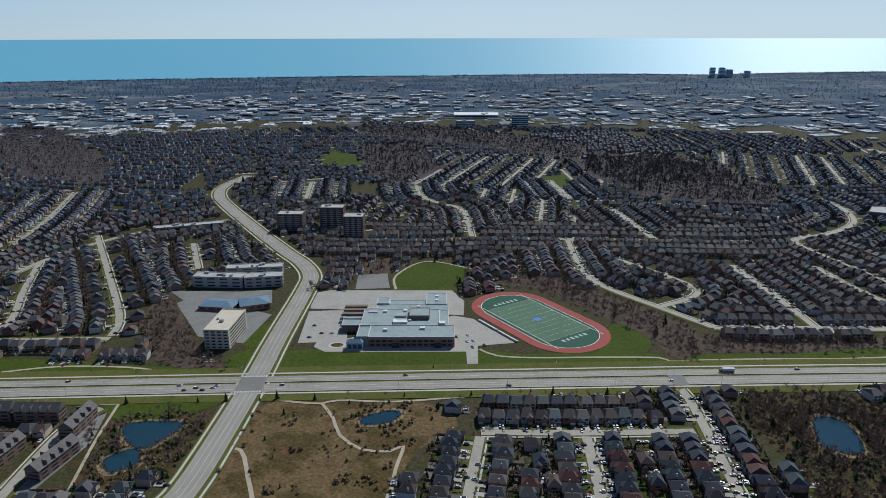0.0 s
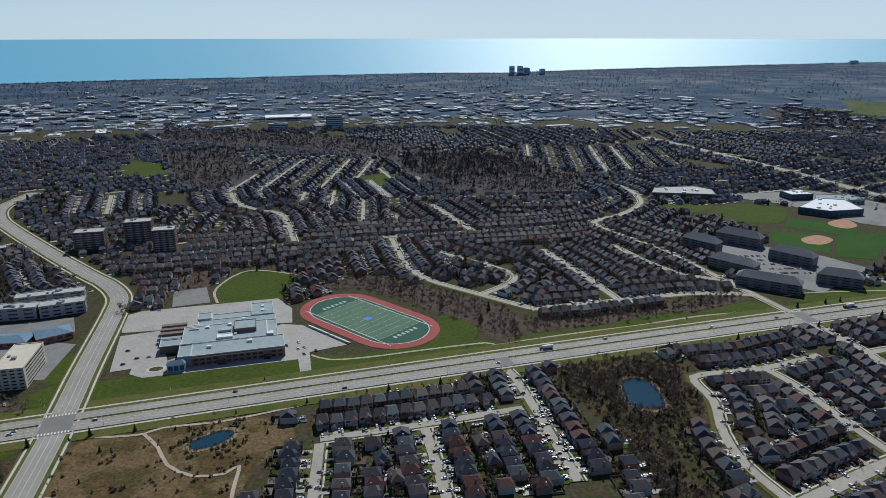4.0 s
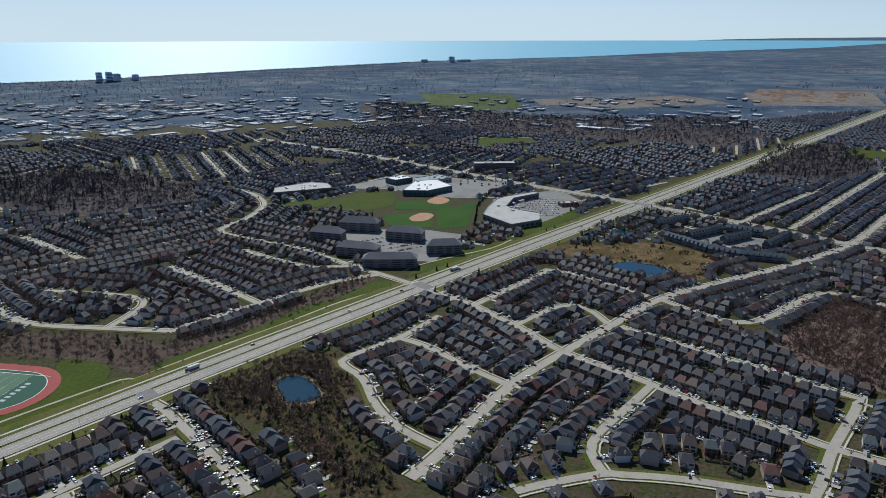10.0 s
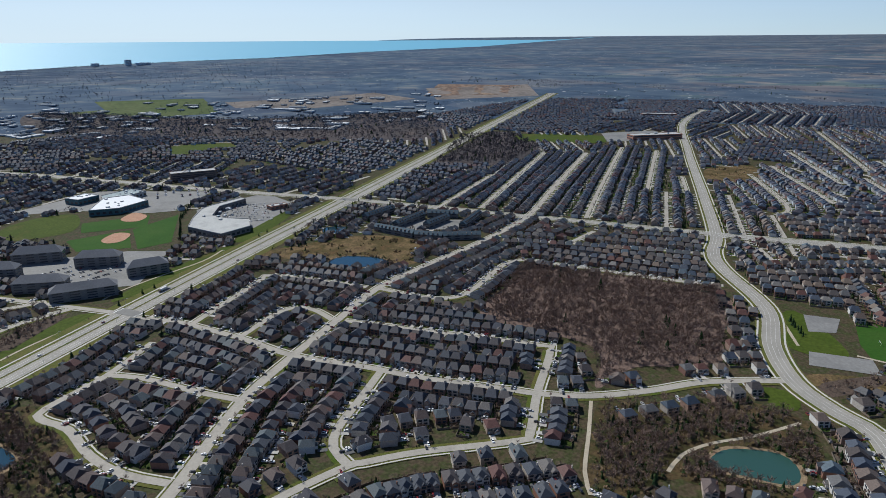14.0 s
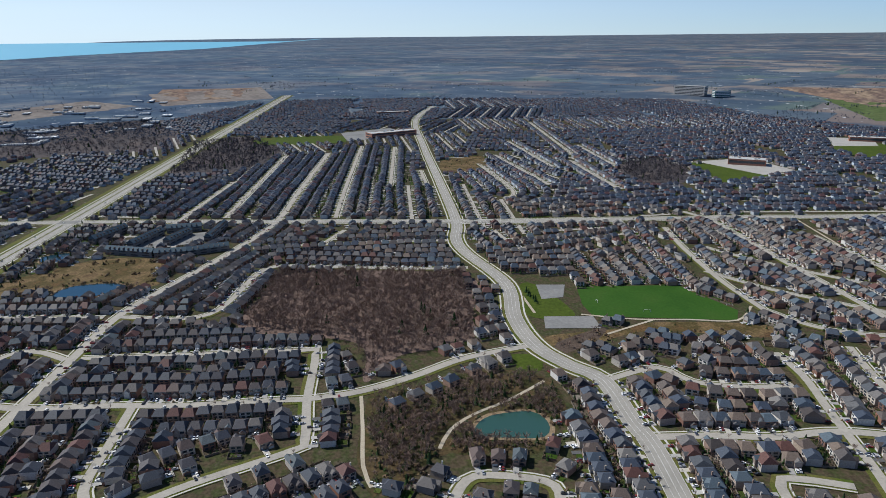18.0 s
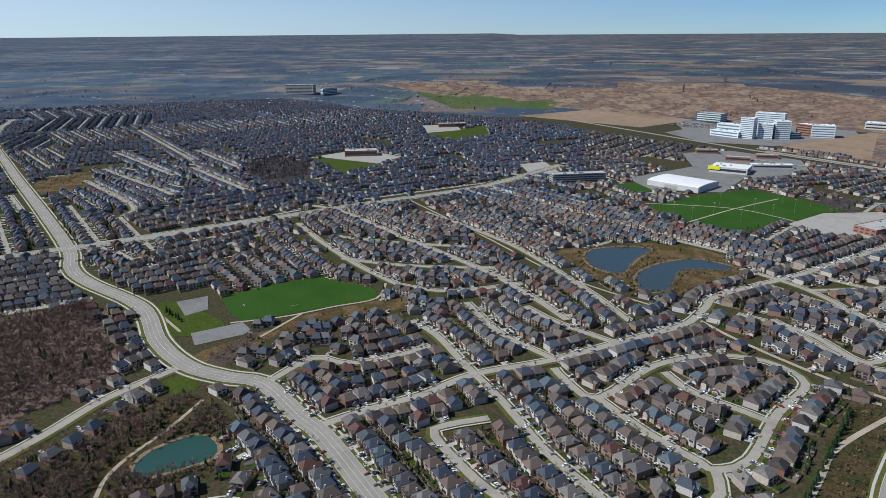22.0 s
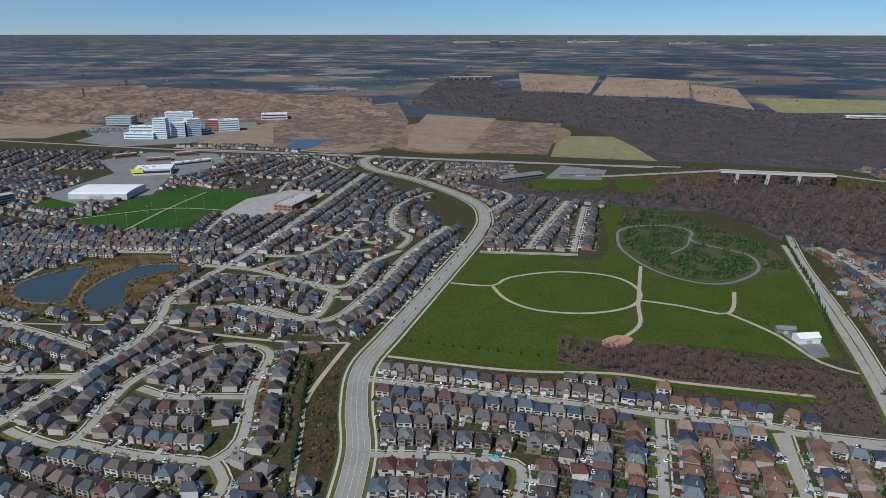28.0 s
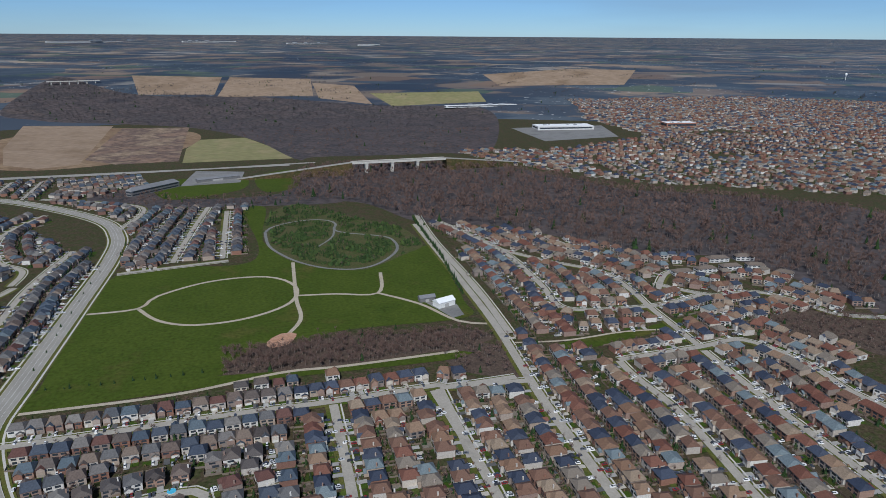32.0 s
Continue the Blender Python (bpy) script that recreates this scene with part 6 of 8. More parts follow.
# ---- viaduct over the valley ----
def viaduct(x0, y0, x1, y1, piers, top=25.0):
    root = new("viaduct")
    d = Vector((x1 - x0, y1 - y0))
    L = d.length
    root.matrix_world = pose(x0, y0, 0, 0, 0, math.degrees(math.atan2(d.y, d.x)))
    tagged(root, "long pale concrete road viaduct over a wooded valley", "bridge")
    part("deck", Shape().box(0, -9, top - 3, L, 9, top, bottom=True), M_WALK, root)
    part("carriageway", Shape().box(0, -8, top + 0.01, L, 8, top + 0.2), M_ARTERIAL, root)
    for s in (-9, 8.4):
        part("barrier", Shape().box(0, s, top + 0.01, L, s + 0.6, top + 1.4), M_WALK, root)
    for p in piers:
        for s in (-5.5, 5.5):
            leg = [(p + a * 2.2, s + b_ * 1.6, -0.5) for a, b_ in ((-1, -1), (1, -1), (1, 1), (-1, 1))] + [(p + a * 3.4, s + b_ * 2.4, top - 5.5) for a, b_ in ((-1, -1), (1, -1), (1, 1), (-1, 1))]
            part("pier", Shape().shell(leg, [(0, 1, 5, 4), (1, 2, 6, 5), (2, 3, 7, 6), (3, 0, 4, 7), (4, 5, 6, 7)]), M_WALK, root, "tapered concrete pier")
        part("crosshead", Shape().box(p - 3.5, -8.8, top - 5.49, p + 3.5, 8.8, top - 3.01, bottom=True), M_WALK, root)
    for x, far_x in ((0, -250), (L, L + 250)):
        lane = [(x, -9, top), (x, 9, top), (far_x, 9, 0.8), (far_x, -9, 0.8), (x, -24, 0), (x, 24, 0), (far_x, 10, 0), (far_x, -10, 0)]
        part("embankment", Shape().shell(lane, [(0, 4, 7, 3), (1, 2, 6, 5), (0, 1, 5, 4)]), M_THICKET, root, "brown earth embankment")
        part("approach", Shape().face([(x, -9, top), (x, 9, top), (far_x, 9, 0.85), (far_x, -9, 0.85)]), M_ARTERIAL, root)


viaduct(-366, -1489, -588, -1474, [34, 94, 154])
road("far", 17, "", [(-250, -1634), (100, -1660), (520, -1690), (980, -1720)])


# ---- houses ----
HOUSES = []


def try_house(x, y, turn, w, d):
    c, s = math.cos(turn), math.sin(turn)
    spots = [(x + c * a * w / 2 - s * b * d / 2, y + s * a * w / 2 + c * b * d / 2) for a in (-0.75, 0, 0.75) for b in (-0.85, 0, 0.85)]
    if not all(free_at(*p) for p in spots):
        return False
    for p in spots + [(x - s * (d / 2 + 5), y + c * (d / 2 + 5))]:
        i, j = int((p[0] + HALF) / CELL), int((p[1] + HALF) / CELL)
        if GRID[i, j] == 0:
            GRID[i, j] = 3
    HOUSES.append((x, y, turn, w, d))
    return True


def line_street(pts, sides, spacing, half, row=0):
    for side in (1, -1):
        if ("L" if side == 1 else "R") not in sides:
            continue
        carry = spacing * 0.7
        for a, b in zip(pts, pts[1:]):
            seg = b - a
            length = seg.length
            if length < 0.01:
                continue
            d = seg / length
            n = Vector((-d.y, d.x)) * side
            while carry < length:
                w, dep = spacing * rng.uniform(0.84, 0.93), rng.uniform(12.5, 16.0)
                p = a + d * carry + n * (half + 7.5 + dep / 2 + 24 * row + rng.uniform(-0.8, 0.8))
                done = (not row or in_suburb(p.x, p.y)) and try_house(p.x, p.y, math.atan2(n.y, n.x) - math.pi / 2 + (math.pi if row == 1 else 0), w, dep)
                carry += spacing if done else 3.0
            carry -= length


def lot_width(st):
    """Narrow lots in the older streets, wider ones in the newer ones."""
    q = st[0][len(st[0]) // 2]
    az = math.degrees(math.atan2(q.x, q.y)) % 360
    return 13.6 if 163 < az < 250 else 12.4 if 104 < az <= 163 else 11.4


for st in STREETS:
    line_street(st[0], st[1], lot_width(st), st[3])


def in_suburb(x, y):
    r, az = math.hypot(x, y), math.degrees(math.atan2(x, y))
    if az < -100:
        az += 360
    if r < 380 or az < -70 or az > 236:
        return False
    if any(inside(p, x, y) for p in SUBURBS):
        return True
    reach = float(np.interp(az, [-70, 35, 45, 70, 80, 112, 118, 135, 140, 150, 165, 172, 180, 200, 210, 236], [2330, 2300, 2500, 2600, 3450, 3450, 2900, 2350, 1900, 1800, 1500, 1000, 850, 850, 1000, 1150]))
    return r < reach


FILL_STREETS = []
for row in (1, 2):
    for st in STREETS:
        if min(math.hypot(q.x, q.y) for q in st[0]) < 1300:
            line_street(st[0], "LR", lot_width(st), st[3], row)
STREET_HOUSES = len(HOUSES)


def fill_block(cx, cy, size, turn):
    """Rows of houses on both sides of short streets, where the land is free."""
    c, s = math.cos(turn), math.sin(turn)

    def at(u, v):
        return cx + c * u - s * v, cy + s * u + c * v

    v = -size / 2
    while v < size / 2:
        u = -size / 2
        run = []
        while u < size / 2:
            x, y = at(u, v)
            ok = math.hypot(x, y) > 950 and in_suburb(x, y) and all(free_at(*at(u, v + k)) for k in (-4, 0, 4))
            if ok:
                run.append((x, y))
            if (not ok or u + 8 >= size / 2) and len(run) > 4:
                old = math.degrees(math.atan2(cx, cy)) < 72
                if rng.random() < (0.6 if old else 0.8):
                    FILL_STREETS.append((run[0], run[-1]))
                for x, y in run:
                    GRID[int((x + HALF) / CELL) - 1:int((x + HALF) / CELL) + 1, int((y + HALF) / CELL) - 1:int((y + HALF) / CELL) + 1] = 1
            if not ok:
                run = []
            u += 8
        for side in (-1, 1):
            u = -size / 2
            while u < size / 2:
                x, y = at(u + rng.uniform(-1.2, 1.2), v + side * (16.5 + rng.uniform(-1.5, 2.5)))
                step = 12.5
                if rng.random() < (0.8 if math.degrees(math.atan2(cx, cy)) < 72 else 0.93) and math.hypot(x, y) > 950 and in_suburb(x, y):
                    try_house(x, y, turn + (0 if side > 0 else math.pi) + rng.uniform(-0.07, 0.07), rng.uniform(9.0, 11.5), rng.uniform(10.5, 14.5))
                u += step
        v += 58


for i in range(-9, 10):
    for j in range(-9, 10):
        fill_block(i * 390 + 40, j * 390, 380, radians(rng.choice((0, 90)) + rng.uniform(-22, 22)))
# loose houses in what is left free beside the streets
near_pts = [(p.x, p.y, math.atan2(b.y - p.y, b.x - p.x)) for st in STREETS for p, b in zip(st[0], st[0][1:]) if (b - p).length > 0.1]
near_arr = np.array(near_pts)
for gx in range(-1300, 1301, 12):
    for gy in range(-1300, 1301, 12):
        r = math.hypot(gx, gy)
        if 400 < r < 1300 and in_suburb(gx, gy) and free_at(gx, gy):
            dd = (near_arr[:, 0] - gx) ** 2 + (near_arr[:, 1] - gy) ** 2
            k = int(np.argmin(dd))
            if dd[k] > 36 ** 2:
                try_house(gx, gy, near_arr[k, 2] + (math.pi if gx % 24 else 0), rng.uniform(9.5, 11), rng.uniform(12, 14))
spots_ = collections.Counter((int(q[0] // 30), int(q[1] // 30)) for q in HOUSES)
HOUSES = [q for q in HOUSES if math.hypot(q[0], q[1]) > 1300 or sum(spots_[(int(q[0] // 30) + a, int(q[1] // 30) + b_)] for a in (-1, 0, 1) for b_ in (-1, 0, 1)) > 3]


# the short row that backs on to the ravine by the green pond
RAVINE_ROW = [(511.5 + 11.4 * i + (9 if i > 3 else 0), 8.5 - 16.2 * i - (6 if i > 3 else 0), math.atan2(-0.56, -0.83) - math.pi / 2, 11.5, 12.5) for i in range(6)]
HOUSES += RAVINE_ROW


def fill_streets():
    verts, faces = [], []
    for k, (a, b) in enumerate(FILL_STREETS):
        a, b = Vector(a), Vector(b)
        d = (b - a).normalized() * 3.4
        n = Vector((-d.y, d.x))
        z = 0.5 + 0.0012 * (k % 90)
        i = len(verts)
        verts += [lift(*(a - d + n), z), lift(*(a - d - n), z), lift(*(b + d - n), z), lift(*(b + d + n), z)]
        faces.append((i, i + 1, i + 2, i + 3))
    tagged(link_mesh("far_streets", verts, faces, [M_ROAD]), "pale residential streets between far house rows", "street", kind="stuff")


fill_streets()


def house_shape(v, far=False):
    """A two-storey house with a hipped roof and a garage wing; unit width and depth. Slots: wall, roof, trim, glass."""
    s = Shape()
    h = 6.0
    keep_ = list(range(8)) + list(range(10, 16))  # walls and the four roof slopes
    s.box(-0.5, -0.36, 0, 0.5, 0.5, h, 0)
    s.hip(-0.5, -0.36, 0.5, 0.5, h, 3.3 + 0.35 * v, 0.26 + 0.04 * v, 1, over=0.035)
    if far:
        s.f, s.s = [s.f[i] for i in keep_], [s.s[i] for i in keep_]
        return s.done()
    x0, x1 = (-0.48, -0.02) if v % 2 else (0.02, 0.48)
    top = 3.1 if v < 2 else h
    s.box(x0, -0.5, 0, x1, -0.36, top, 0)
    m, over, rise = (x0 + x1) / 2, 0.03, 1.9
    s.shell([(x0 - over, -0.54, top), (x1 + over, -0.54, top), (m, -0.54, top + rise), (x0 - over, -0.1, top), (x1 + over, -0.1, top), (m, -0.1, top + rise)], [(0, 2, 5, 3), (2, 1, 4, 5)], 1)
    s.face([(x0, -0.5, top), (x1, -0.5, top), (m, -0.5, top + rise * 0.9)], 0)
    s.face([(x0 + 0.05, -0.504, 0.1), (x1 - 0.05, -0.504, 0.1), (x1 - 0.05, -0.504, 2.4), (x0 + 0.05, -0.504, 2.4)], 2)
    a0, a1 = (0.1, 0.42) if v % 2 else (-0.42, -0.1)
    s.face([(a0, -0.364, 3.4), (a1, -0.364, 3.4), (a1, -0.364, 5.0), (a0, -0.364, 5.0)], 3)
    s.face([(a0, -0.364, 0.3), (a0 + 0.12, -0.364, 0.3), (a0 + 0.12, -0.364, 2.4), (a0, -0.364, 2.4)], 2)
    for b in (-0.36, 0.08):
        s.face([(b + 0.3, 0.504, 3.4), (b, 0.504, 3.4), (b, 0.504, 5.1), (b + 0.3, 0.504, 5.1)], 3)
        s.face([(b + 0.26, 0.504, 0.6), (b, 0.504, 0.6), (b, 0.504, 2.4), (b + 0.26, 0.504, 2.4)], 3)
    return s.done()


def seen(x, y):
    az = math.degrees(math.atan2(x, y))
    return -36 < (az if az > -100 else az + 360) < 238


HOUSE_KINDS = [house_shape(v) for v in range(4)]
FAR_KINDS = [house_shape(v, True) for v in range(4)]
order = sorted(HOUSES, key=lambda q: math.hypot(q[0], q[1]))
near_houses = [q for q in order if seen(q[0], q[1])][:290]
chosen = set(near_houses)
rest = [q for q in order if q not in chosen]
mid = [q for q in rest if math.hypot(q[0], q[1]) < 1250]
far = [q for q in rest if math.hypot(q[0], q[1]) >= 1250]
SLOTS = [M_BRICK_FAR, M_ROOF_FAR, M_TRIM_FAR, M_GLASS]


def spread(places, zones=6):
    """Split by bearing, so that each quarter of the town is an object of its own."""
    out = [[] for _ in range(zones)]
    for q in places:
        az = (math.degrees(math.atan2(q[0], q[1])) + 70) % 360
        out[min(zones - 1, int(az / 310 * zones))].append(q)
    return out


def west(q):
    az = math.degrees(math.atan2(q[0], q[1]))
    return az < -100 or az > 150


def lifted(x, y, t, w, d):
    px, py, pz = lift(x, y)
    k = math.hypot(px, py) / math.hypot(x, y)
    return rng.randrange(4), px, py, pz, t, w * k, d * k, rng.uniform(0.85, 1.05) * k


def varied(q):
    """The newer streets, whose roofs differ more from house to house."""
    az = math.degrees(math.atan2(q[0], q[1]))
    return az < -100 or az > 104


def warm(q):
    """The south-western streets with tan and russet roofs."""
    return 188 < math.degrees(math.atan2(q[0], q[1])) % 360 < 250


for group in spread(mid):
    SLOTS[1] = M_ROOF_FAR if not group or not varied(group[len(group) // 2]) else M_ROOF_WARM_FAR if warm(group[len(group) // 2]) else M_ROOF_BROWN_FAR
    bulk("houses", HOUSE_KINDS, [(rng.randrange(4), x, y, 0, t, w, d, rng.uniform(0.92, 1.1)) for x, y, t, w, d in group], SLOTS, "packed rows of brick houses with dark hipped roofs", "houses")
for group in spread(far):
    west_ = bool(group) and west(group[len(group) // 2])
    SLOTS[0], SLOTS[1] = (M_BRICK_FAR, M_ROOF_WARM_FAR if warm(group[len(group) // 2]) else M_ROOF_BROWN_FAR) if west_ else (M_BRICK_HAZED, M_ROOF_HAZED)
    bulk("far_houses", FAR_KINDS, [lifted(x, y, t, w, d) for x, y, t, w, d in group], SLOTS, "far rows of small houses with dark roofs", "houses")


def near_house(v, shingles):
    """Meshes of one kind of near house, 10.4 m wide and 14 m deep."""
    W, D, h = 10.4, 14.0, 6.0
    out = []

    def piece(name, shape, material):
        v_, f_, s_ = shape.done()
        me = bpy.data.meshes.new(name)
        me.from_pydata(v_, [], f_)
        me.materials.append(material)
        me.update()
        out.append((name, me))

    a, y0, y1 = W / 2, -D * 0.36, D / 2
    x0, x1 = (-a + 0.2, -0.2) if v % 2 else (0.2, a - 0.2)
    top = 3.1 if v < 2 else h
    wall = Shape().box(-a, y0, -0.1, a, y1, h).box(x0, -D / 2, -0.1, x1, y0, top)
    m = (x0 + x1) / 2
    wall.face([(x0, -D / 2, top), (x1, -D / 2, top), (m, -D / 2, top + 1.7)])
    piece("wall", wall, M_BRICK)
    roof = Shape().hip(-a, y0, a, y1, h, 3.3 + 0.35 * v, 3.2 + 0.4 * v, 0, over=0.45)
    roof.shell([(x0 - 0.35, -D / 2 - 0.5, top - 0.1), (x1 + 0.35, -D / 2 - 0.5, top - 0.1), (m, -D / 2 - 0.5, top + 1.9), (x0 - 0.35, -1.2, top - 0.1), (x1 + 0.35, -1.2, top - 0.1), (m, -1.2, top + 1.9)], [(0, 2, 5, 3), (2, 1, 4, 5)])
    if v >= 2:
        q = -m
        roof.shell([(q - 2, y0 - 0.5, h), (q + 2, y0 - 0.5, h), (q, y0 - 0.5, h + 1.8), (q - 2, 0, h), (q + 2, 0, h), (q, 0, h + 1.8)], [(0, 2, 5, 3), (2, 1, 4, 5)])
    piece("roof", roof, shingles)
    piece("garage_door", Shape().box(x0 + 0.4, -D / 2 - 0.05, 0.05, x1 - 0.4, -D / 2 + 0.05, 2.4), M_TRIM)
    q = -m
    piece("front_door", Shape().box(q + 1.0, y0 - 0.06, 0.2, q + 2.0, y0 + 0.05, 2.3), M_TRIM)
    for wx, wy, z0, ww, hh in ((q - 1.9, y0, 0.6, 2.6, 1.9), (q - 1.7, y0, 3.6, 3.2, 1.7), (m - 1.6, -D / 2 if top > 4 else y0, 3.8, 3.2, 1.6)):
        piece("window", Shape().box(wx, wy - 0.06, z0, wx + ww, wy + 0.04, z0 + hh, bottom=True), M_GLASS)
    for wx, z0, ww, hh in ((-3.6, 0.3, 4.4, 2.2), (-1.4, 3.6, 4.0, 1.6)):
        piece("window", Shape().box(wx, y1 - 0.04, z0, wx + ww, y1 + 0.06, z0 + hh, bottom=True), M_GLASS)
    piece("chimney", Shape().box(a - 1.3, 1.5, h, a - 0.5, 2.5, h + 3.4), M_BRICK)
    return out


NEAR_KINDS = [near_house(v, M_ROOF) for v in range(4)]
BROWN_KINDS = [near_house(v, M_ROOF_BROWN) for v in range(4)]
WARM_KINDS = [near_house(v, M_ROOF_WARM) for v in range(4)]
HOUSE_WORDS = ["two-storey brick house with a dark hipped roof and low garage", "brick family house with a hipped shingle roof and garage", "tall brick house with a front gable over its garage", "two-storey house with a gabled garage wing and shingle roof"]
for x, y, t, w, d in near_houses:
    v = rng.randrange(4)
    root = new("house")
    root.matrix_world = Matrix.LocRotScale((x, y, 0), Euler((0, 0, t)), (w / 10.4, d / 14.0, rng.uniform(0.94, 1.08)))
    tagged(root, HOUSE_WORDS[v], "house", "suburban houses")
    held = {}
    for name, me in (WARM_KINDS if warm((x, y)) else BROWN_KINDS if varied((x, y)) else NEAR_KINDS)[v]:
        held[name] = new(name, me)
        held[name].parent = root if name in ("wall", "roof") else held["roof" if name == "chimney" else "wall"]

# driveways, yards
quad = ([(-0.5, -0.5, 0), (0.5, -0.5, 0), (0.5, 0.5, 0), (-0.5, 0.5, 0)], [(0, 1, 2), (0, 2, 3)], [0, 0])
drives, yards, backs = [], [], []
for k, (x, y, t, w, d) in enumerate(order):
    if math.hypot(x, y) > 1900:
        break
    c, s = math.cos(t), math.sin(t)
    side = rng.choice((-0.22, 0.22))
    z = 0.16 + 0.0012 * (k % 40)

    def off(u, v):
        return x + c * u - s * v, y + s * u + c * v

    drives.append((0, *off(side * w, -d / 2 - 3.5), z + 0.46, t, 4.4, 7.6, 1))
    yards.append((0, *off(-side * w, -d / 2 - 2.4), z + 0.3, t, w * 0.5, 4.6, 1))
    backs.append((0, *off(0, d / 2 + 4.5), z, t, w * 0.95, 8.0, 1))
M_DRIVE = ramp_material("driveways", [(0.3, 0.29, 0.275), (0.38, 0.37, 0.35), (0.1, 0.1, 0.1), (0.33, 0.32, 0.3), (0.42, 0.39, 0.34)], by="island", constant=True, fine=0.8, mottle=0.12, spec=0.14, rough=0.72)
M_YARD = ramp_material("front_lawns", [(0.045, 0.075, 0.011), (0.07, 0.085, 0.022), (0.04, 0.068, 0.01), (0.10, 0.085, 0.04)], by="island", constant=True, fine=0.8, mottle=0.3)
M_BACK = ramp_material("back_yards", [(0.038, 0.054, 0.012), (0.06, 0.048, 0.032), (0.035, 0.065, 0.009), (0.10, 0.082, 0.062), (0.048, 0.054, 0.016), (0.17, 0.15, 0.125), (0.04, 0.062, 0.011), (0.03, 0.036, 0.014)], by="island", constant=True, fine=0.8, mottle=0.35)
bulk("driveways", [quad], drives, [M_DRIVE], "asphalt and concrete driveways in front of the houses", "driveway")
bulk("front_lawns", [quad], yards, [M_YARD], "small patchy front lawns", "lawn")
bulk("back_yards", [quad], backs, [M_BACK], "small fenced back yards of grass, soil and decking", "yard")
fence = Shape().box(-0.5, -0.06, 0, 0.5, 0.06, 1.8).done()
M_FENCE = ramp_material("weathered_boards", [(0.13, 0.10, 0.075), (0.2, 0.16, 0.125), (0.16, 0.14, 0.12)], by="island", mottle=0.2)
fences = []
for x, y, t, w, d in order:
    if math.hypot(x, y) > 1000:
        break
    c, s = math.cos(t), math.sin(t)
    fences.append((0, x - s * (d / 2 + 8.6), y + c * (d / 2 + 8.6), 0, t, w * 1.1, 1, 1))
    fences.append((0, x + c * w * 0.56 - s * (d / 2 + 4.0), y + s * w * 0.56 + c * (d / 2 + 4.0), 0, t + math.pi / 2, 9, 1, 1))
bulk("yard_fences", [fence], fences, [M_FENCE], "weathered wooden fences between back yards", "fence")


# ---- garden sheds ----
shed = Shape().box(-1.4, -1.1, 0, 1.4, 1.1, 2.0, 0).hip(-1.4, -1.1, 1.4, 1.1, 2.0, 0.9, 1.0, 1, over=0.15, gable=True).done()
sheds = []
for x, y, t, w, d in order:
    if math.hypot(x, y) > 1000:
        break
    if rng.random() < 0.3:
        c, s = math.cos(t), math.sin(t)
        u, v = w * rng.choice((-0.34, 0.34)), d / 2 + 6.6
        sheds.append((0, x + c * u - s * v, y + s * u + c * v, 0.1, t, 1, 1, rng.uniform(0.9, 1.1)))
bulk("garden_sheds", [shed], sheds, [M_TRIM_FAR, M_ROOF_FAR], "small wooden garden sheds behind the houses", "shed")


# ---- trees ----
def light_tree(seed, twigs, width):
    """A leafless tree for the distance."""
    g = random.Random(seed)
    s = Shape().face([(-0.022, 0, 0), (0.022, 0.01, 0), (0, 0, 0.7)], 0)
    for _ in range(twigs):
        az, up = g.uniform(0, 6.28), g.uniform(0.15, 1.3)
        base = Vector((0, 0, g.uniform(0.25, 0.55)))
        tip = base + Vector((math.cos(az) * math.cos(up), math.sin(az) * math.cos(up), math.sin(up))) * g.uniform(0.26, 0.46)
        side = (tip - base).cross(Vector((g.uniform(-1, 1), g.uniform(-1, 1), g.uniform(-1, 1)))).normalized() * width
        s.face([base, tip + side, tip - side], 1)
    return s.done()


def light_conifer(seed, n):
    """A conifer for the distance: two ragged skirts."""
    g = random.Random(seed)
    s = Shape().face([(-0.02, 0, 0), (0.02, 0.01, 0), (0, 0, 0.3)], 0)
    for z, top, r in ((0.08, 0.75, 0.27), (0.4, 1.0, 0.17)):
        ring = [(r * g.uniform(0.75, 1.15) * math.cos(6.283 * k / n + z), r * g.uniform(0.75, 1.15) * math.sin(6.283 * k / n + z), z + g.uniform(-0.06, 0.06)) for k in range(n)]
        for k in range(n):
            s.face([ring[k], ring[(k + 1) % n], (0, 0, top)], 1)
    return s.done()


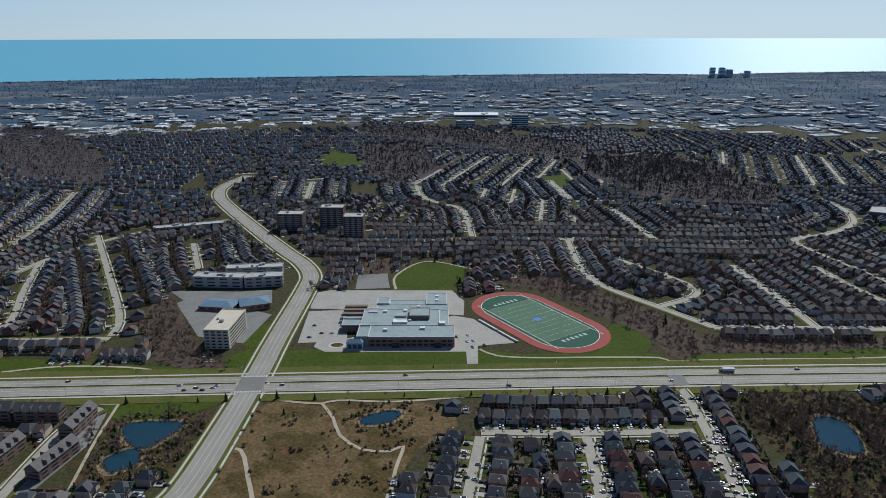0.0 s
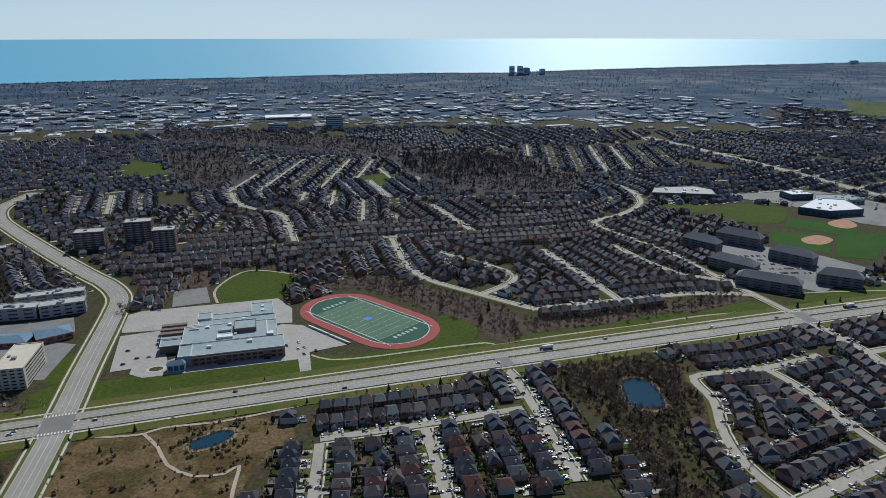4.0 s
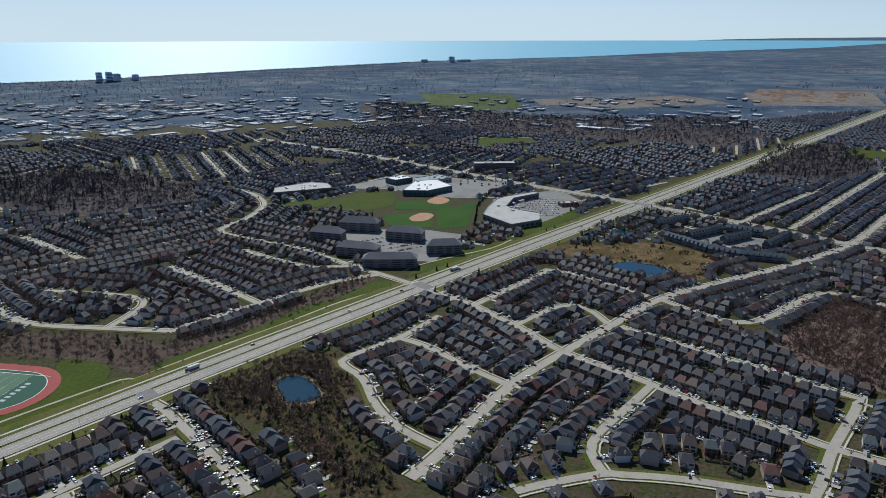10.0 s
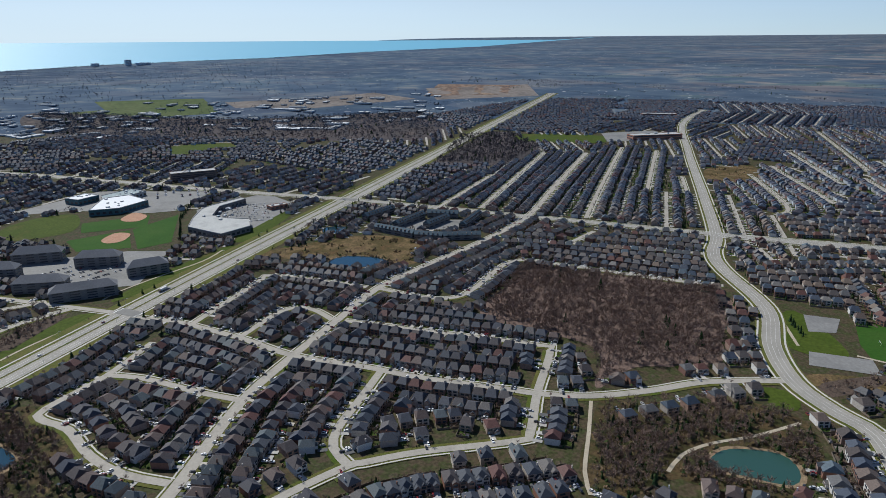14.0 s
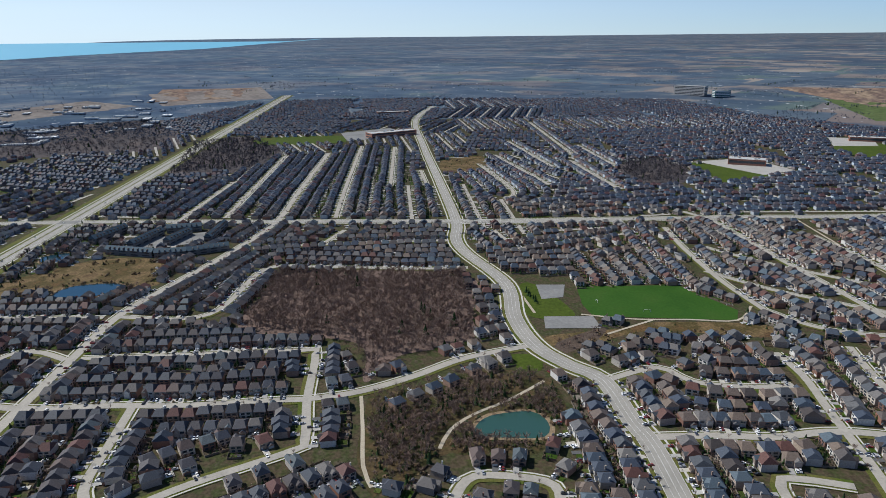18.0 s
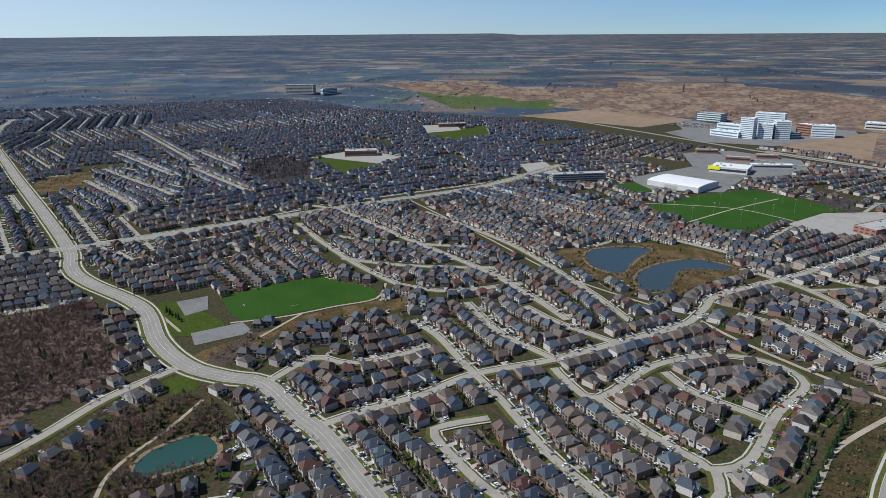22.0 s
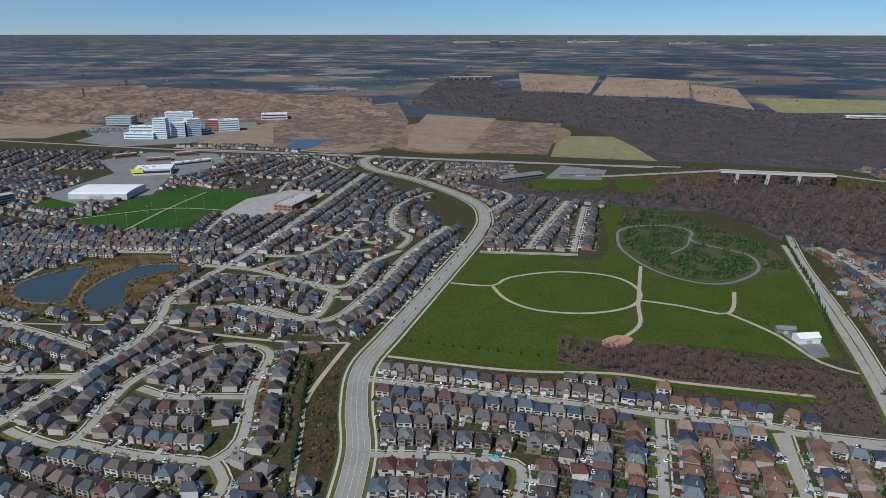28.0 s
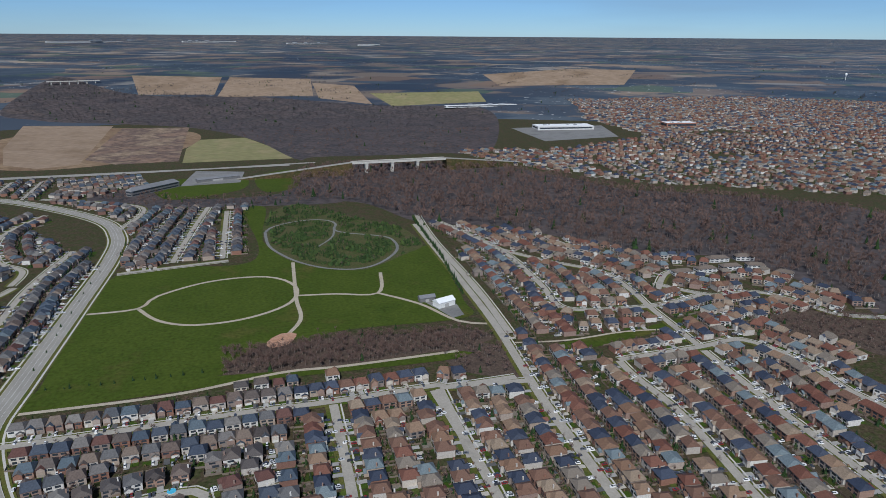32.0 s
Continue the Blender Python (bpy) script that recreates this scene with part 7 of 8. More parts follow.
def bare_tree(seed, twigs, width):
    """A leafless tree of unit height: trunk, limbs and a haze of fine twigs. Slots: bark, twigs."""
    g = random.Random(seed)
    s = Shape()
    s.shell([(0.014, 0, 0), (-0.007, 0.012, 0), (-0.007, -0.012, 0), (0, 0, 0.72)], [(0, 1, 3), (1, 2, 3), (2, 0, 3)], 0)
    limbs = []
    for k in range(5):
        az, up = 1.257 * k + g.uniform(-0.5, 0.5), g.uniform(0.5, 1.1)
        base = Vector((0, 0, g.uniform(0.24, 0.5)))
        way = Vector((math.cos(az) * math.cos(up), math.sin(az) * math.cos(up), math.sin(up)))
        tip = base + way * g.uniform(0.28, 0.42)
        side = way.cross(Vector((0, 0, 1))).normalized() * 0.009
        s.face([base - side, base + side, tip], 0)
        limbs.append((base, tip))
    for _ in range(twigs):
        a, b = g.choice(limbs)
        base = a.lerp(b, g.uniform(0.25, 1.0)) if g.random() < 0.75 else Vector((0, 0, g.uniform(0.4, 0.75)))
        az, up = g.uniform(0, 6.28), g.uniform(-0.1, 1.3)
        tip = base + Vector((math.cos(az) * math.cos(up), math.sin(az) * math.cos(up), math.sin(up))) * g.uniform(0.16, 0.32)
        side = (tip - base).cross(Vector((g.uniform(-1, 1), g.uniform(-1, 1), g.uniform(-1, 1)))).normalized() * width
        s.face([base - side, base + side, tip], 1)
    return s.done()


def reed(seed, blades):
    """A clump of upright reeds of unit height."""
    g = random.Random(seed)
    s = Shape()
    for _ in range(blades):
        a, r = g.uniform(0, 6.28), g.uniform(0, 0.5)
        base = Vector((r * math.cos(a), r * math.sin(a), 0))
        tip = base * 1.25 + Vector((g.uniform(-0.15, 0.15), g.uniform(-0.15, 0.15), g.uniform(0.6, 1.0)))
        side = Vector((g.uniform(-1, 1), g.uniform(-1, 1), 0)).normalized() * 0.1
        s.face([base - side, base + side, tip], 0)
    return s.done()


def shrub(seed, blades):
    """A rounded, ragged bush of unit height."""
    g = random.Random(seed)
    s = Shape()
    for k in range(blades):
        az, up = 2.4 * k + g.uniform(-0.3, 0.3), math.asin(min(1.0, (k + 0.5) / blades))
        out = Vector((math.cos(az) * math.cos(up), math.sin(az) * math.cos(up), math.sin(up)))
        m = Vector((out.x * 0.48, out.y * 0.48, 0.12 + out.z * 0.62)) * g.uniform(0.8, 1.1)
        side = out.cross(Vector((0.1, 0.2, 1))).normalized() * g.uniform(0.2, 0.32)
        rise = side.cross(out).normalized() * g.uniform(0.22, 0.36)
        lean = out * g.uniform(-0.05, 0.14)
        s.face([m - side - rise * 0.7, m + side * 0.9 - rise * 0.5, m + rise + lean, m - side * 0.6 + rise * 0.7 + lean], 1)
    return s.done()


def conifer(seed, tiers, n):
    g = random.Random(seed)
    s = Shape()
    s.shell([(0.02, 0, 0), (-0.01, 0.017, 0), (-0.01, -0.017, 0), (0, 0, 0.3)], [(0, 1, 3), (1, 2, 3), (2, 0, 3)], 0)
    for k in range(tiers):
        z, r = 0.1 + 0.8 * k / tiers, 0.24 * (1 - k / tiers) + 0.03
        for j in range(n):
            a = 6.28 * (j + g.random()) / n
            rr = r * g.uniform(0.75, 1.15)
            w = 3.4 / n
            s.face([(0, 0, z + 0.9 / tiers + 0.06), (rr * math.cos(a - w), rr * math.sin(a - w), z - 0.02), (rr * 1.1 * math.cos(a), rr * 1.1 * math.sin(a), z - 0.05), (rr * math.cos(a + w), rr * math.sin(a + w), z - 0.02)], 1)
    return s.done()


# trees in yards and along the streets
STREET_TREES = []
for k, (x, y, t, w, d) in enumerate(order):
    r = math.hypot(x, y)
    c, s = math.cos(t), math.sin(t)
    if rng.random() < 0.55:
        u = w * rng.choice((-0.5, 0.5))
        STREET_TREES.append((x + c * u + s * (d / 2 + 6.5), y + s * u - c * (d / 2 + 6.5), rng.uniform(5, 8), None))
    if r < 950:
        for _ in range(5):
            u, v = w * rng.uniform(-0.6, 0.6), rng.choice((-1, 1, 1)) * (d / 2 + rng.uniform(0.8, 7.5))
            STREET_TREES.append((x + c * u - s * v, y + s * u + c * v, rng.uniform(1.2, 3.0), rng.choice((6, 7, 8, 8, 4))))
    az = math.degrees(math.atan2(x, y))
    old = -100 < az < 72 and r > 800
    for _ in range(4 if old and r < 1600 else 1 if r > 2000 and not old else 3 if r < 1300 else 2):
        u, v = w * rng.uniform(-0.7, 0.7), d / 2 + rng.uniform(2, 10)
        STREET_TREES.append((x + c * u - s * v, y + s * u + c * v, rng.uniform(8, 13) if old else rng.uniform(4, 8), rng.choice((4, 5)) if rng.random() < (0.1 if old else 0.28) else None))
STREET_TREES = [q for q in STREET_TREES if GRID[int((q[0] + HALF) / CELL), int((q[1] + HALF) / CELL)] in (0, 1, 2, 3)]


def scatter(points, n, h, conifers, low=False):
    """Loose trees and shrubs over a piece of land."""
    xs, ys = [p[0] for p in points], [p[1] for p in points]
    for _ in range(n):
        x, y = rng.uniform(min(xs), max(xs)), rng.uniform(min(ys), max(ys))
        if inside(points, x, y) and GRID[int((x + HALF) / CELL), int((y + HALF) / CELL)] not in (1, 4):
            STREET_TREES.append((x, y, h * rng.uniform(0.4, 1.2), rng.choice((4, 5)) if rng.random() < conifers else low and rng.choice((6, 7)) or None))


for m in MEADOWS:
    xs, ys = [q[0] for q in m], [q[1] for q in m]
    area = (max(xs) - min(xs)) * (max(ys) - min(ys)) / 1e4
    for _ in range(int(area * 15)):  # shrubs stand in clumps
        cx, cy = rng.uniform(min(xs), max(xs)), rng.uniform(min(ys), max(ys))
        ring = [(cx + 9 * math.cos(a), cy + 7 * math.sin(a)) for a in (0, 1.2, 2.5, 3.8, 5.0)]
        if inside(m, cx, cy):
            scatter(ring, rng.choice((4, 8, 16)), 3.2, 0.04, True)
    scatter(m, int(area * 9), 6.0, 0.35)
STREET_TREES += LINES
for k in range(70):  # belts beside the highway
    x = -500 + k * 26 + rng.uniform(-9, 9)
    STREET_TREES.append((x, highway_y(x) + rng.choice((-27, -30, 25)), rng.uniform(4, 9), rng.choice((4, 5)) if rng.random() < 0.5 else None))
STREET_TREES.sort(key=lambda q: math.hypot(q[0], q[1]))
reeds = []
for edge in POND_BUSHES:
    for p in smooth([(q.x, q.y) for q in edge], True, 4.0):
        for _ in range(2):
            x, y = p.x + rng.uniform(-9, 9), p.y + rng.uniform(-9, 9)
            if GRID[int((x + HALF) / CELL), int((y + HALF) / CELL)] in (0, 2):
                STREET_TREES.append((x, y, rng.uniform(1.5, 4.5), rng.choice((6, 7, 7, 8, None))))
STREET_TREES.sort(key=lambda q: math.hypot(q[0], q[1]))
for edge in POND_EDGES:
    for p in smooth(edge, True, 1.6):
        for _ in range(2):
            reeds.append((rng.randrange(2), p.x + rng.uniform(-2.6, 2.6), p.y + rng.uniform(-2.6, 2.6), 0.2, rng.uniform(0, 6.28), 1.7, 1.7, rng.uniform(0.9, 1.9)))
bulk("reeds", [reed(1, 8), reed(2, 8)], reeds, [M_REED], "dry tan reeds along the pond edges", "reeds")
tree_things = [q for q in STREET_TREES if seen(q[0], q[1]) and (q[3] or 0) < 6 and q[2] > 3.5][:215]
thing_set = set(tree_things)
for x, y, h, kind in STREET_TREES:
    if (x, y, h, kind) in thing_set:
        continue
    add_tree(x, y, h, kind)
# ---- industrial belt ----
M_HALL = ramp_material("hall_walls", [(0.42, 0.44, 0.46), (0.55, 0.56, 0.57), (0.33, 0.33, 0.34)], by="island", constant=True, mottle=0.1)
M_HALLROOF = ramp_material("hall_roofs", [(0.3, 0.32, 0.34), (0.2, 0.215, 0.23), (0.6, 0.61, 0.62), (0.5, 0.51, 0.52), (0.24, 0.25, 0.26), (0.42, 0.44, 0.45), (0.68, 0.69, 0.7)], by="island", constant=True, mottle=0.08)


def warehouses():
    """Long low halls with pale roofs in loose rows, between the suburb and the shore."""
    hall = Shape().box(-0.5, -0.5, 0, 0.5, 0.5, 1, 0).box(-0.49, -0.49, 1.001, 0.49, 0.49, 1.04, 1).box(-0.2, -0.2, 1.05, 0.05, 0.1, 1.3, 0)
    halls, yards_ = [], []
    g = random.Random(11)
    for k in range(1300):
        az, r = g.uniform(-40, 72), 2360 + 1250 * g.random() + (700 * g.random() if g.random() < 0.2 else 0)
        if az > 38 and g.random() < 0.6:
            continue
        x, y = r * math.sin(radians(az)), r * math.cos(radians(az))
        px, py, pz = lift(x, y)
        s = math.hypot(px, py) / r
        w, d = g.choice((20, 26, 35, 50, 80)) * g.uniform(0.8, 1.2), g.uniform(14, 42)
        turn = g.choice((0.1, 1.67)) + g.uniform(-0.05, 0.05)
        halls.append((0, px, py, pz, turn, w * s, d * s, g.uniform(3.5, 6) * s))
        if g.random() < 0.45 and az < 30:
            yards_.append((0, px, py, pz + 0.3 + 0.002 * (k % 150), turn, (w + 26) * s, (d + 22) * s, 1))
        for _ in range(6):
            add_tree(x + g.uniform(-90, 90), y + g.uniform(-60, 60), g.uniform(7, 12))
    bulk("works_yards", [quad], yards_, [M_LOT], "asphalt yards round the far warehouses", "yard")
    for k in range(9000):  # wooded streets down to the shore
        az = g.uniform(-40, 70)
        top = EYE / math.tan(radians(-shore(az))) - 60
        r = g.uniform(3700, top) if g.random() < 0.8 else top - g.uniform(0, 120)
        add_tree(r * math.sin(radians(az)), r * math.cos(radians(az)), g.uniform(11, 19))
    bulk("warehouses", [hall.done()], halls, [M_HALL, M_HALLROOF], "scattered low warehouses with pale flat roofs", "warehouse")


warehouses()


def hedgerows():
    """Rows and small copses of trees out on the far plain."""
    g = random.Random(23)
    for _ in range(420):
        az, r = g.uniform(72, 238), 2750 * math.exp(g.uniform(0, 1.35))
        x, y = r * math.sin(radians(az)), r * math.cos(radians(az))
        if math.hypot(x, y) < HALF * 1.3 and not (abs(x) > HALF - 5 or abs(y) > HALF - 5) and not free_at(x, y) and g.random() < 0.6:
            continue
        turn, length = g.choice((0.7, 2.27)) + g.uniform(-0.1, 0.1), g.uniform(120, 700)
        deep = g.choice((4, 8, 60))
        for _ in range(int(length / 14)):
            u, v = g.uniform(-length / 2, length / 2), g.uniform(-deep, deep)
            qx, qy = x + math.cos(turn) * u - math.sin(turn) * v, y + math.sin(turn) * u + math.cos(turn) * v
            if abs(qx) > HALF - 5 or abs(qy) > HALF - 5 or GRID[int((qx + HALF) / CELL), int((qy + HALF) / CELL)] in (0, 2):
                add_tree(qx, qy, g.uniform(8, 15), g.choice((4, 5)) if g.random() < 0.06 else None)


hedgerows()

TREE_KINDS = [bare_tree(i, 38, 0.02) for i in range(4)] + [conifer(9, 4, 4), conifer(12, 4, 4), shrub(1, 11), shrub(2, 11)]
LIGHT_KINDS = [light_tree(i, 9, 0.045) for i in range(4)] + [light_conifer(9, 4), light_conifer(12, 4), shrub(1, 5), shrub(2, 5)]
close = [q for q in WOODS if math.hypot(q[1], q[2]) < 1100 and all(math.hypot(q[1] - h[0], q[2] - h[1]) > 9.5 for h in RAVINE_ROW)]
distant = [q for q in WOODS if math.hypot(q[1], q[2]) >= 1100]


def forest(name, kinds, places, label, twig):
    for group in spread([(q[1], q[2], q) for q in places], 5):
        group = [q[2] for q in group]
        bare = [q for q in group if q[0] < 4]
        green = [(q[0] - 4, *q[1:]) for q in group if 4 <= q[0] < 6]
        low = [(q[0] - 6, *q[1:]) for q in group if 6 <= q[0] < 8]
        evergreen = [(0, *q[1:]) for q in group if q[0] == 8]
        for side, tint_ in ((False, twig), (True, M_TWIG_HAZED if name == "distant_trees" else M_TWIG_WEST)):
            bulk(name, kinds[:4], [q for q in bare if west((q[1], q[2])) == side], [M_BARK if name == "bare_trees" else M_BARK_FAR, tint_], label, "trees")
        bulk("conifers", kinds[4:6], green, [M_BARK, M_NEEDLE], "dark green conifers among the bare trees", "trees")
        bulk("scrub", kinds[6:], low, [M_BARK, M_SHRUB], "low brown scrub in the dry grass", "shrubs")
        bulk("green_shrubs", kinds[6:7], evergreen, [M_BARK, M_EVERGREEN], "rounded dark green garden shrubs", "shrubs")


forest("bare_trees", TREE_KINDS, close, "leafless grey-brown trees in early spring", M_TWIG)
forest("far_trees", LIGHT_KINDS, [q for q in distant if math.hypot(q[1], q[2]) < 2300], "far leafless woods and garden trees", M_TWIG_HAZED)
forest("distant_trees", LIGHT_KINDS, [q for q in distant if math.hypot(q[1], q[2]) >= 2300], "distant leafless woods with haze tint in their twigs", M_TWIG_HAZE_BLUE)


def split_shape(sh, slot):
    v, f, s = sh
    keep = [t for t, k in zip(f, s) if k == slot]
    used = sorted({i for t in keep for i in t})
    index = {i: n for n, i in enumerate(used)}
    me = bpy.data.meshes.new("tree_part")
    me.from_pydata([v[i] for i in used], [], [tuple(index[i] for i in t) for t in keep])
    me.update()
    return me


NEAR_TREES = []
for sh, crown in [(bare_tree(20 + i, 150, 0.010), M_TWIG) for i in range(4)] + [(conifer(30, 7, 7), M_NEEDLE), (conifer(31, 8, 7), M_NEEDLE)]:
    trunk_me, crown_me = split_shape(sh, 0), split_shape(sh, 1)
    trunk_me.materials.append(M_BARK)
    crown_me.materials.append(crown)
    NEAR_TREES.append((trunk_me, crown_me))
for x, y, h, kind in tree_things:
    k = rng.randrange(4) if kind is None else kind
    root = new("tree" if k < 4 else "conifer")
    root.matrix_world = Matrix.LocRotScale((x, y, 0), Euler((0, 0, rng.uniform(0, 6.28))), (h, h, h))
    tagged(root, "small leafless street tree in a front yard" if k < 4 else "dark green conifer beside the houses", "tree", "garden trees")
    for name, me in zip(("trunk", "crown"), NEAR_TREES[k]):
        new(name, me).parent = root


# ---- vehicles ----
CAR_PAINT = ramp_material("car_paint", [(0.7, 0.7, 0.7), (0.03, 0.03, 0.035), (0.45, 0.46, 0.48), (0.8, 0.8, 0.79), (0.12, 0.13, 0.15), (0.2, 0.21, 0.23), (0.6, 0.61, 0.63), (0.03, 0.032, 0.04), (0.22, 0.02, 0.02), (0.05, 0.08, 0.16)], by="object", constant=True, mottle=0.03, rough=0.3, spec=0.5)
CAR_PAINT_FAR = ramp_material("car_paint_joined", [(0.7, 0.7, 0.7), (0.03, 0.03, 0.035), (0.45, 0.46, 0.48), (0.8, 0.8, 0.79), (0.12, 0.13, 0.15), (0.62, 0.63, 0.65), (0.04, 0.04, 0.045), (0.3, 0.31, 0.33), (0.05, 0.06, 0.1), (0.2, 0.02, 0.02)], by="island", constant=True, mottle=0.03, rough=0.3, spec=0.5)
M_TYRE = plain("tyre_rubber", (0.02, 0.02, 0.02), (0.03, 0.03, 0.03))


def car_meshes():
    out = []

    def piece(name, shape, material):
        v, f, s = shape.done()
        me = bpy.data.meshes.new(name)
        me.from_pydata(v, [], f)
        me.materials.append(material)
        me.update()
        out.append((name, me))

    body = Shape().shell([(-0.9, -2.25, 0.35), (0.9, -2.25, 0.35), (0.9, 2.25, 0.35), (-0.9, 2.25, 0.35), (-0.88, -2.2, 0.85), (0.88, -2.2, 0.85), (0.88, 2.2, 0.95), (-0.88, 2.2, 0.95)], [(0, 1, 5, 4), (1, 2, 6, 5), (2, 3, 7, 6), (3, 0, 4, 7), (4, 5, 6, 7), (3, 2, 1, 0)])
    piece("body", body, CAR_PAINT)
    cabin = Shape().shell([(-0.82, -1.1, 0.86), (0.82, -1.1, 0.86), (0.82, 1.9, 0.93), (-0.82, 1.9, 0.93), (-0.68, -0.4, 1.45), (0.68, -0.4, 1.45), (0.68, 1.4, 1.45), (-0.68, 1.4, 1.45)], [(0, 1, 5, 4), (1, 2, 6, 5), (2, 3, 7, 6), (3, 0, 4, 7)])
    piece("glazing", cabin, M_GLASS)
    piece("roof", Shape().box(-0.68, -0.4, 1.452, 0.68, 1.4, 1.5), CAR_PAINT)
    for x in (-0.8, 0.8):
        for y in (-1.4, 1.4):
            w = Shape()
            n = 8
            ring = [[(x + e, y + 0.33 * math.cos(6.283 * k / n), 0.33 + 0.33 * math.sin(6.283 * k / n)) for k in range(n)] for e in (-0.11, 0.11)]
            w.shell(ring[0] + ring[1], [tuple(range(n)), tuple(range(2 * n - 1, n - 1, -1))] + [(k, (k + 1) % n, n + (k + 1) % n, n + k) for k in range(n)])
            piece("wheel", w, M_TYRE)
    return out


CAR = car_meshes()
FAR_CAR = Shape().shell([(x, y, z) for z, a, y0, y1 in ((0.1, 0.9, -2.25, 2.25), (0.88, 0.88, -2.2, 2.2), (0.9, 0.82, -1.1, 1.9), (1.5, 0.68, -0.4, 1.4)) for x, y in ((-a, y0), (a, y0), (a, y1), (-a, y1))],
                       [(4 * r + i, 4 * r + (i + 1) % 4, 4 * r + 4 + (i + 1) % 4, 4 * r + 4 + i) for r in range(3) for i in range(4)] + [(12, 13, 14, 15)]).done()
FAR_CAR = (FAR_CAR[0], FAR_CAR[1], [1 if 16 <= i < 24 else 0 for i in range(len(FAR_CAR[1]))])  # the glazing is dark


def car(x, y, z, turn, label="car parked on a driveway", group="parked cars"):
    root = new("car")
    root.matrix_world = pose(x, y, z, 0, 0, math.degrees(turn))
    tagged(root, label, "car", group)
    for name, me in CAR:
        new(name, me).parent = root


parked = []
for x, y, t, w, d in order:
    if math.hypot(x, y) > 1150:
        break
    c_, s_ = math.cos(t), math.sin(t)
    base = rng.choice((-0.22, 0.22)) * w
    for e, back in ((-1.2, 0), (1.2, 0), (-1.2, 5.4), (1.2, 5.4)):
        if rng.random() < (0.72 if math.hypot(x, y) < 950 else 0.5) * (0.3 if back else 1):
            u, v = base + e, -d / 2 - rng.uniform(2.6, 3.6) - back
            parked.append((x + c_ * u - s_ * v, y + s_ * u + c_ * v, t + rng.choice((0, math.pi)) + rng.uniform(-0.05, 0.05)))
shown = [q for q in parked if seen(q[0], q[1])][:130]
for q in shown:
    car(q[0], q[1], 0.66, q[2])
taken = set(shown)
others = [(0, x, y, 0.6, t, 1, 1, rng.uniform(0.95, 1.2)) for x, y, t in parked if (x, y, t) not in taken]


def lot_cars(x, y, turn, cols, rows, dx, dy, fill):
    c_, s_ = math.cos(radians(turn)), math.sin(radians(turn))
    for i in range(cols):
        for j in range(rows):
            if rng.random() < fill:
                u, v = (i - cols / 2) * dx, (j - rows / 2) * dy
                others.append((0, x + c_ * u - s_ * v, y + s_ * u + c_ * v, 0.36, radians(turn), 1, 1, 1))


lot_cars(*PLAZA, -50, 26, 9, 3.2, 15, 0.55)
lot_cars(*FLATS_LOT, -15, 30, 5, 3.4, 18, 0.5)
lot_cars(28, 648, 20, 5, 4, 6.5, 14, 0.3)
lot_cars(-134, 665, 90, 20, 3, 3.3, 11, 0.05)
lot_cars(1105, 920, 40, 22, 7, 3.4, 15, 0.3)
lot_cars(*HOSPITAL_LOT, 10, 60, 8, 4, 14, 0.7)
lot_cars(-230, 600, 10, 4, 2, 4, 12, 0.6)
bulk("parked_cars", [FAR_CAR], others, [CAR_PAINT_FAR, M_GLASS], "small parked cars in lots and driveways", "cars")
for k in range(15):
    x = -420 + k * 120 + rng.uniform(-45, 45)
    s_ = rng.choice((-1, 1))
    car(x, highway_y(x) + (6.9 + rng.choice((-2.4, 2.4)) if s_ > 0 else -8.8 + rng.choice((-4.2, 0, 4.2))), 0.84, math.pi / 2 * s_, "car on the pale highway lanes", "highway cars")
for k, (x, y) in enumerate(((-205, 536), (-213, 532), (-220, 536), (-229, 532), (-203, 540), (-236, 540.5))):
    car(x, y, 0.84, math.pi / 2, "car waiting at the highway crossing", "highway cars")


def lorry(x, y, turn):
    root = new("lorry")
    root.matrix_world = pose(x, y, 0.84, 0, 0, turn)
    tagged(root, "white box lorry on the highway lanes", "lorry")
    part("box", Shape().box(-1.25, -7, 1.1, 1.25, 4.2, 3.9, bottom=True), M_WHITEWALL, root)
    part("cab", Shape().box(-1.2, 4.5, 0.6, 1.2, 6.8, 2.9, bottom=True), M_DARKWALL, root)
    part("chassis", Shape().box(-1.1, -6.8, 0.6, 1.1, 4.5, 1.09, bottom=True), M_TYRE, root)
    for y_ in (-5.5, -4.2, 5.4):
        for x_ in (-1.1, 1.1):
            part("wheel", Shape().box(x_ - 0.2, y_ - 0.45, 0, x_ + 0.2, y_ + 0.45, 0.9, bottom=True), M_TYRE, root)


lorry(262, 565.3, 90)
lorry(640, 573.0, 90)


# ---- street lamps ----
def lamp_meshes():
    out = []
    for name, sh in (("pole", Shape().shell([(0.16, 0, 0), (-0.08, 0.14, 0), (-0.08, -0.14, 0), (0.08, 0, 11), (-0.04, 0.07, 11), (-0.04, -0.07, 11)], [(0, 1, 4, 3), (1, 2, 5, 4), (2, 0, 3, 5), (3, 4, 5)])),
                     ("arm", Shape().box(-0.07, -0.07, 10.8, 2.8, 0.07, 10.95, bottom=True)), ("lamp_head", Shape().box(2.5, -0.2, 10.68, 3.4, 0.2, 10.79, bottom=True))):
        v, f, s = sh.done()
        me = bpy.data.meshes.new(name)
        me.from_pydata(v, [], f)
        me.materials.append(M_METAL)
        me.update()
        out.append((name, me))
    return out


LAMP = lamp_meshes()


def street_lamp(x, y, turn):
    root = new("street_lamp")
    root.matrix_world = pose(x, y, 0.45, 0, 0, turn)
    tagged(root, "tall grey steel street lamp beside the road", "street lamp", "street lamps")
    for name, me in LAMP:
        new(name, me).parent = root


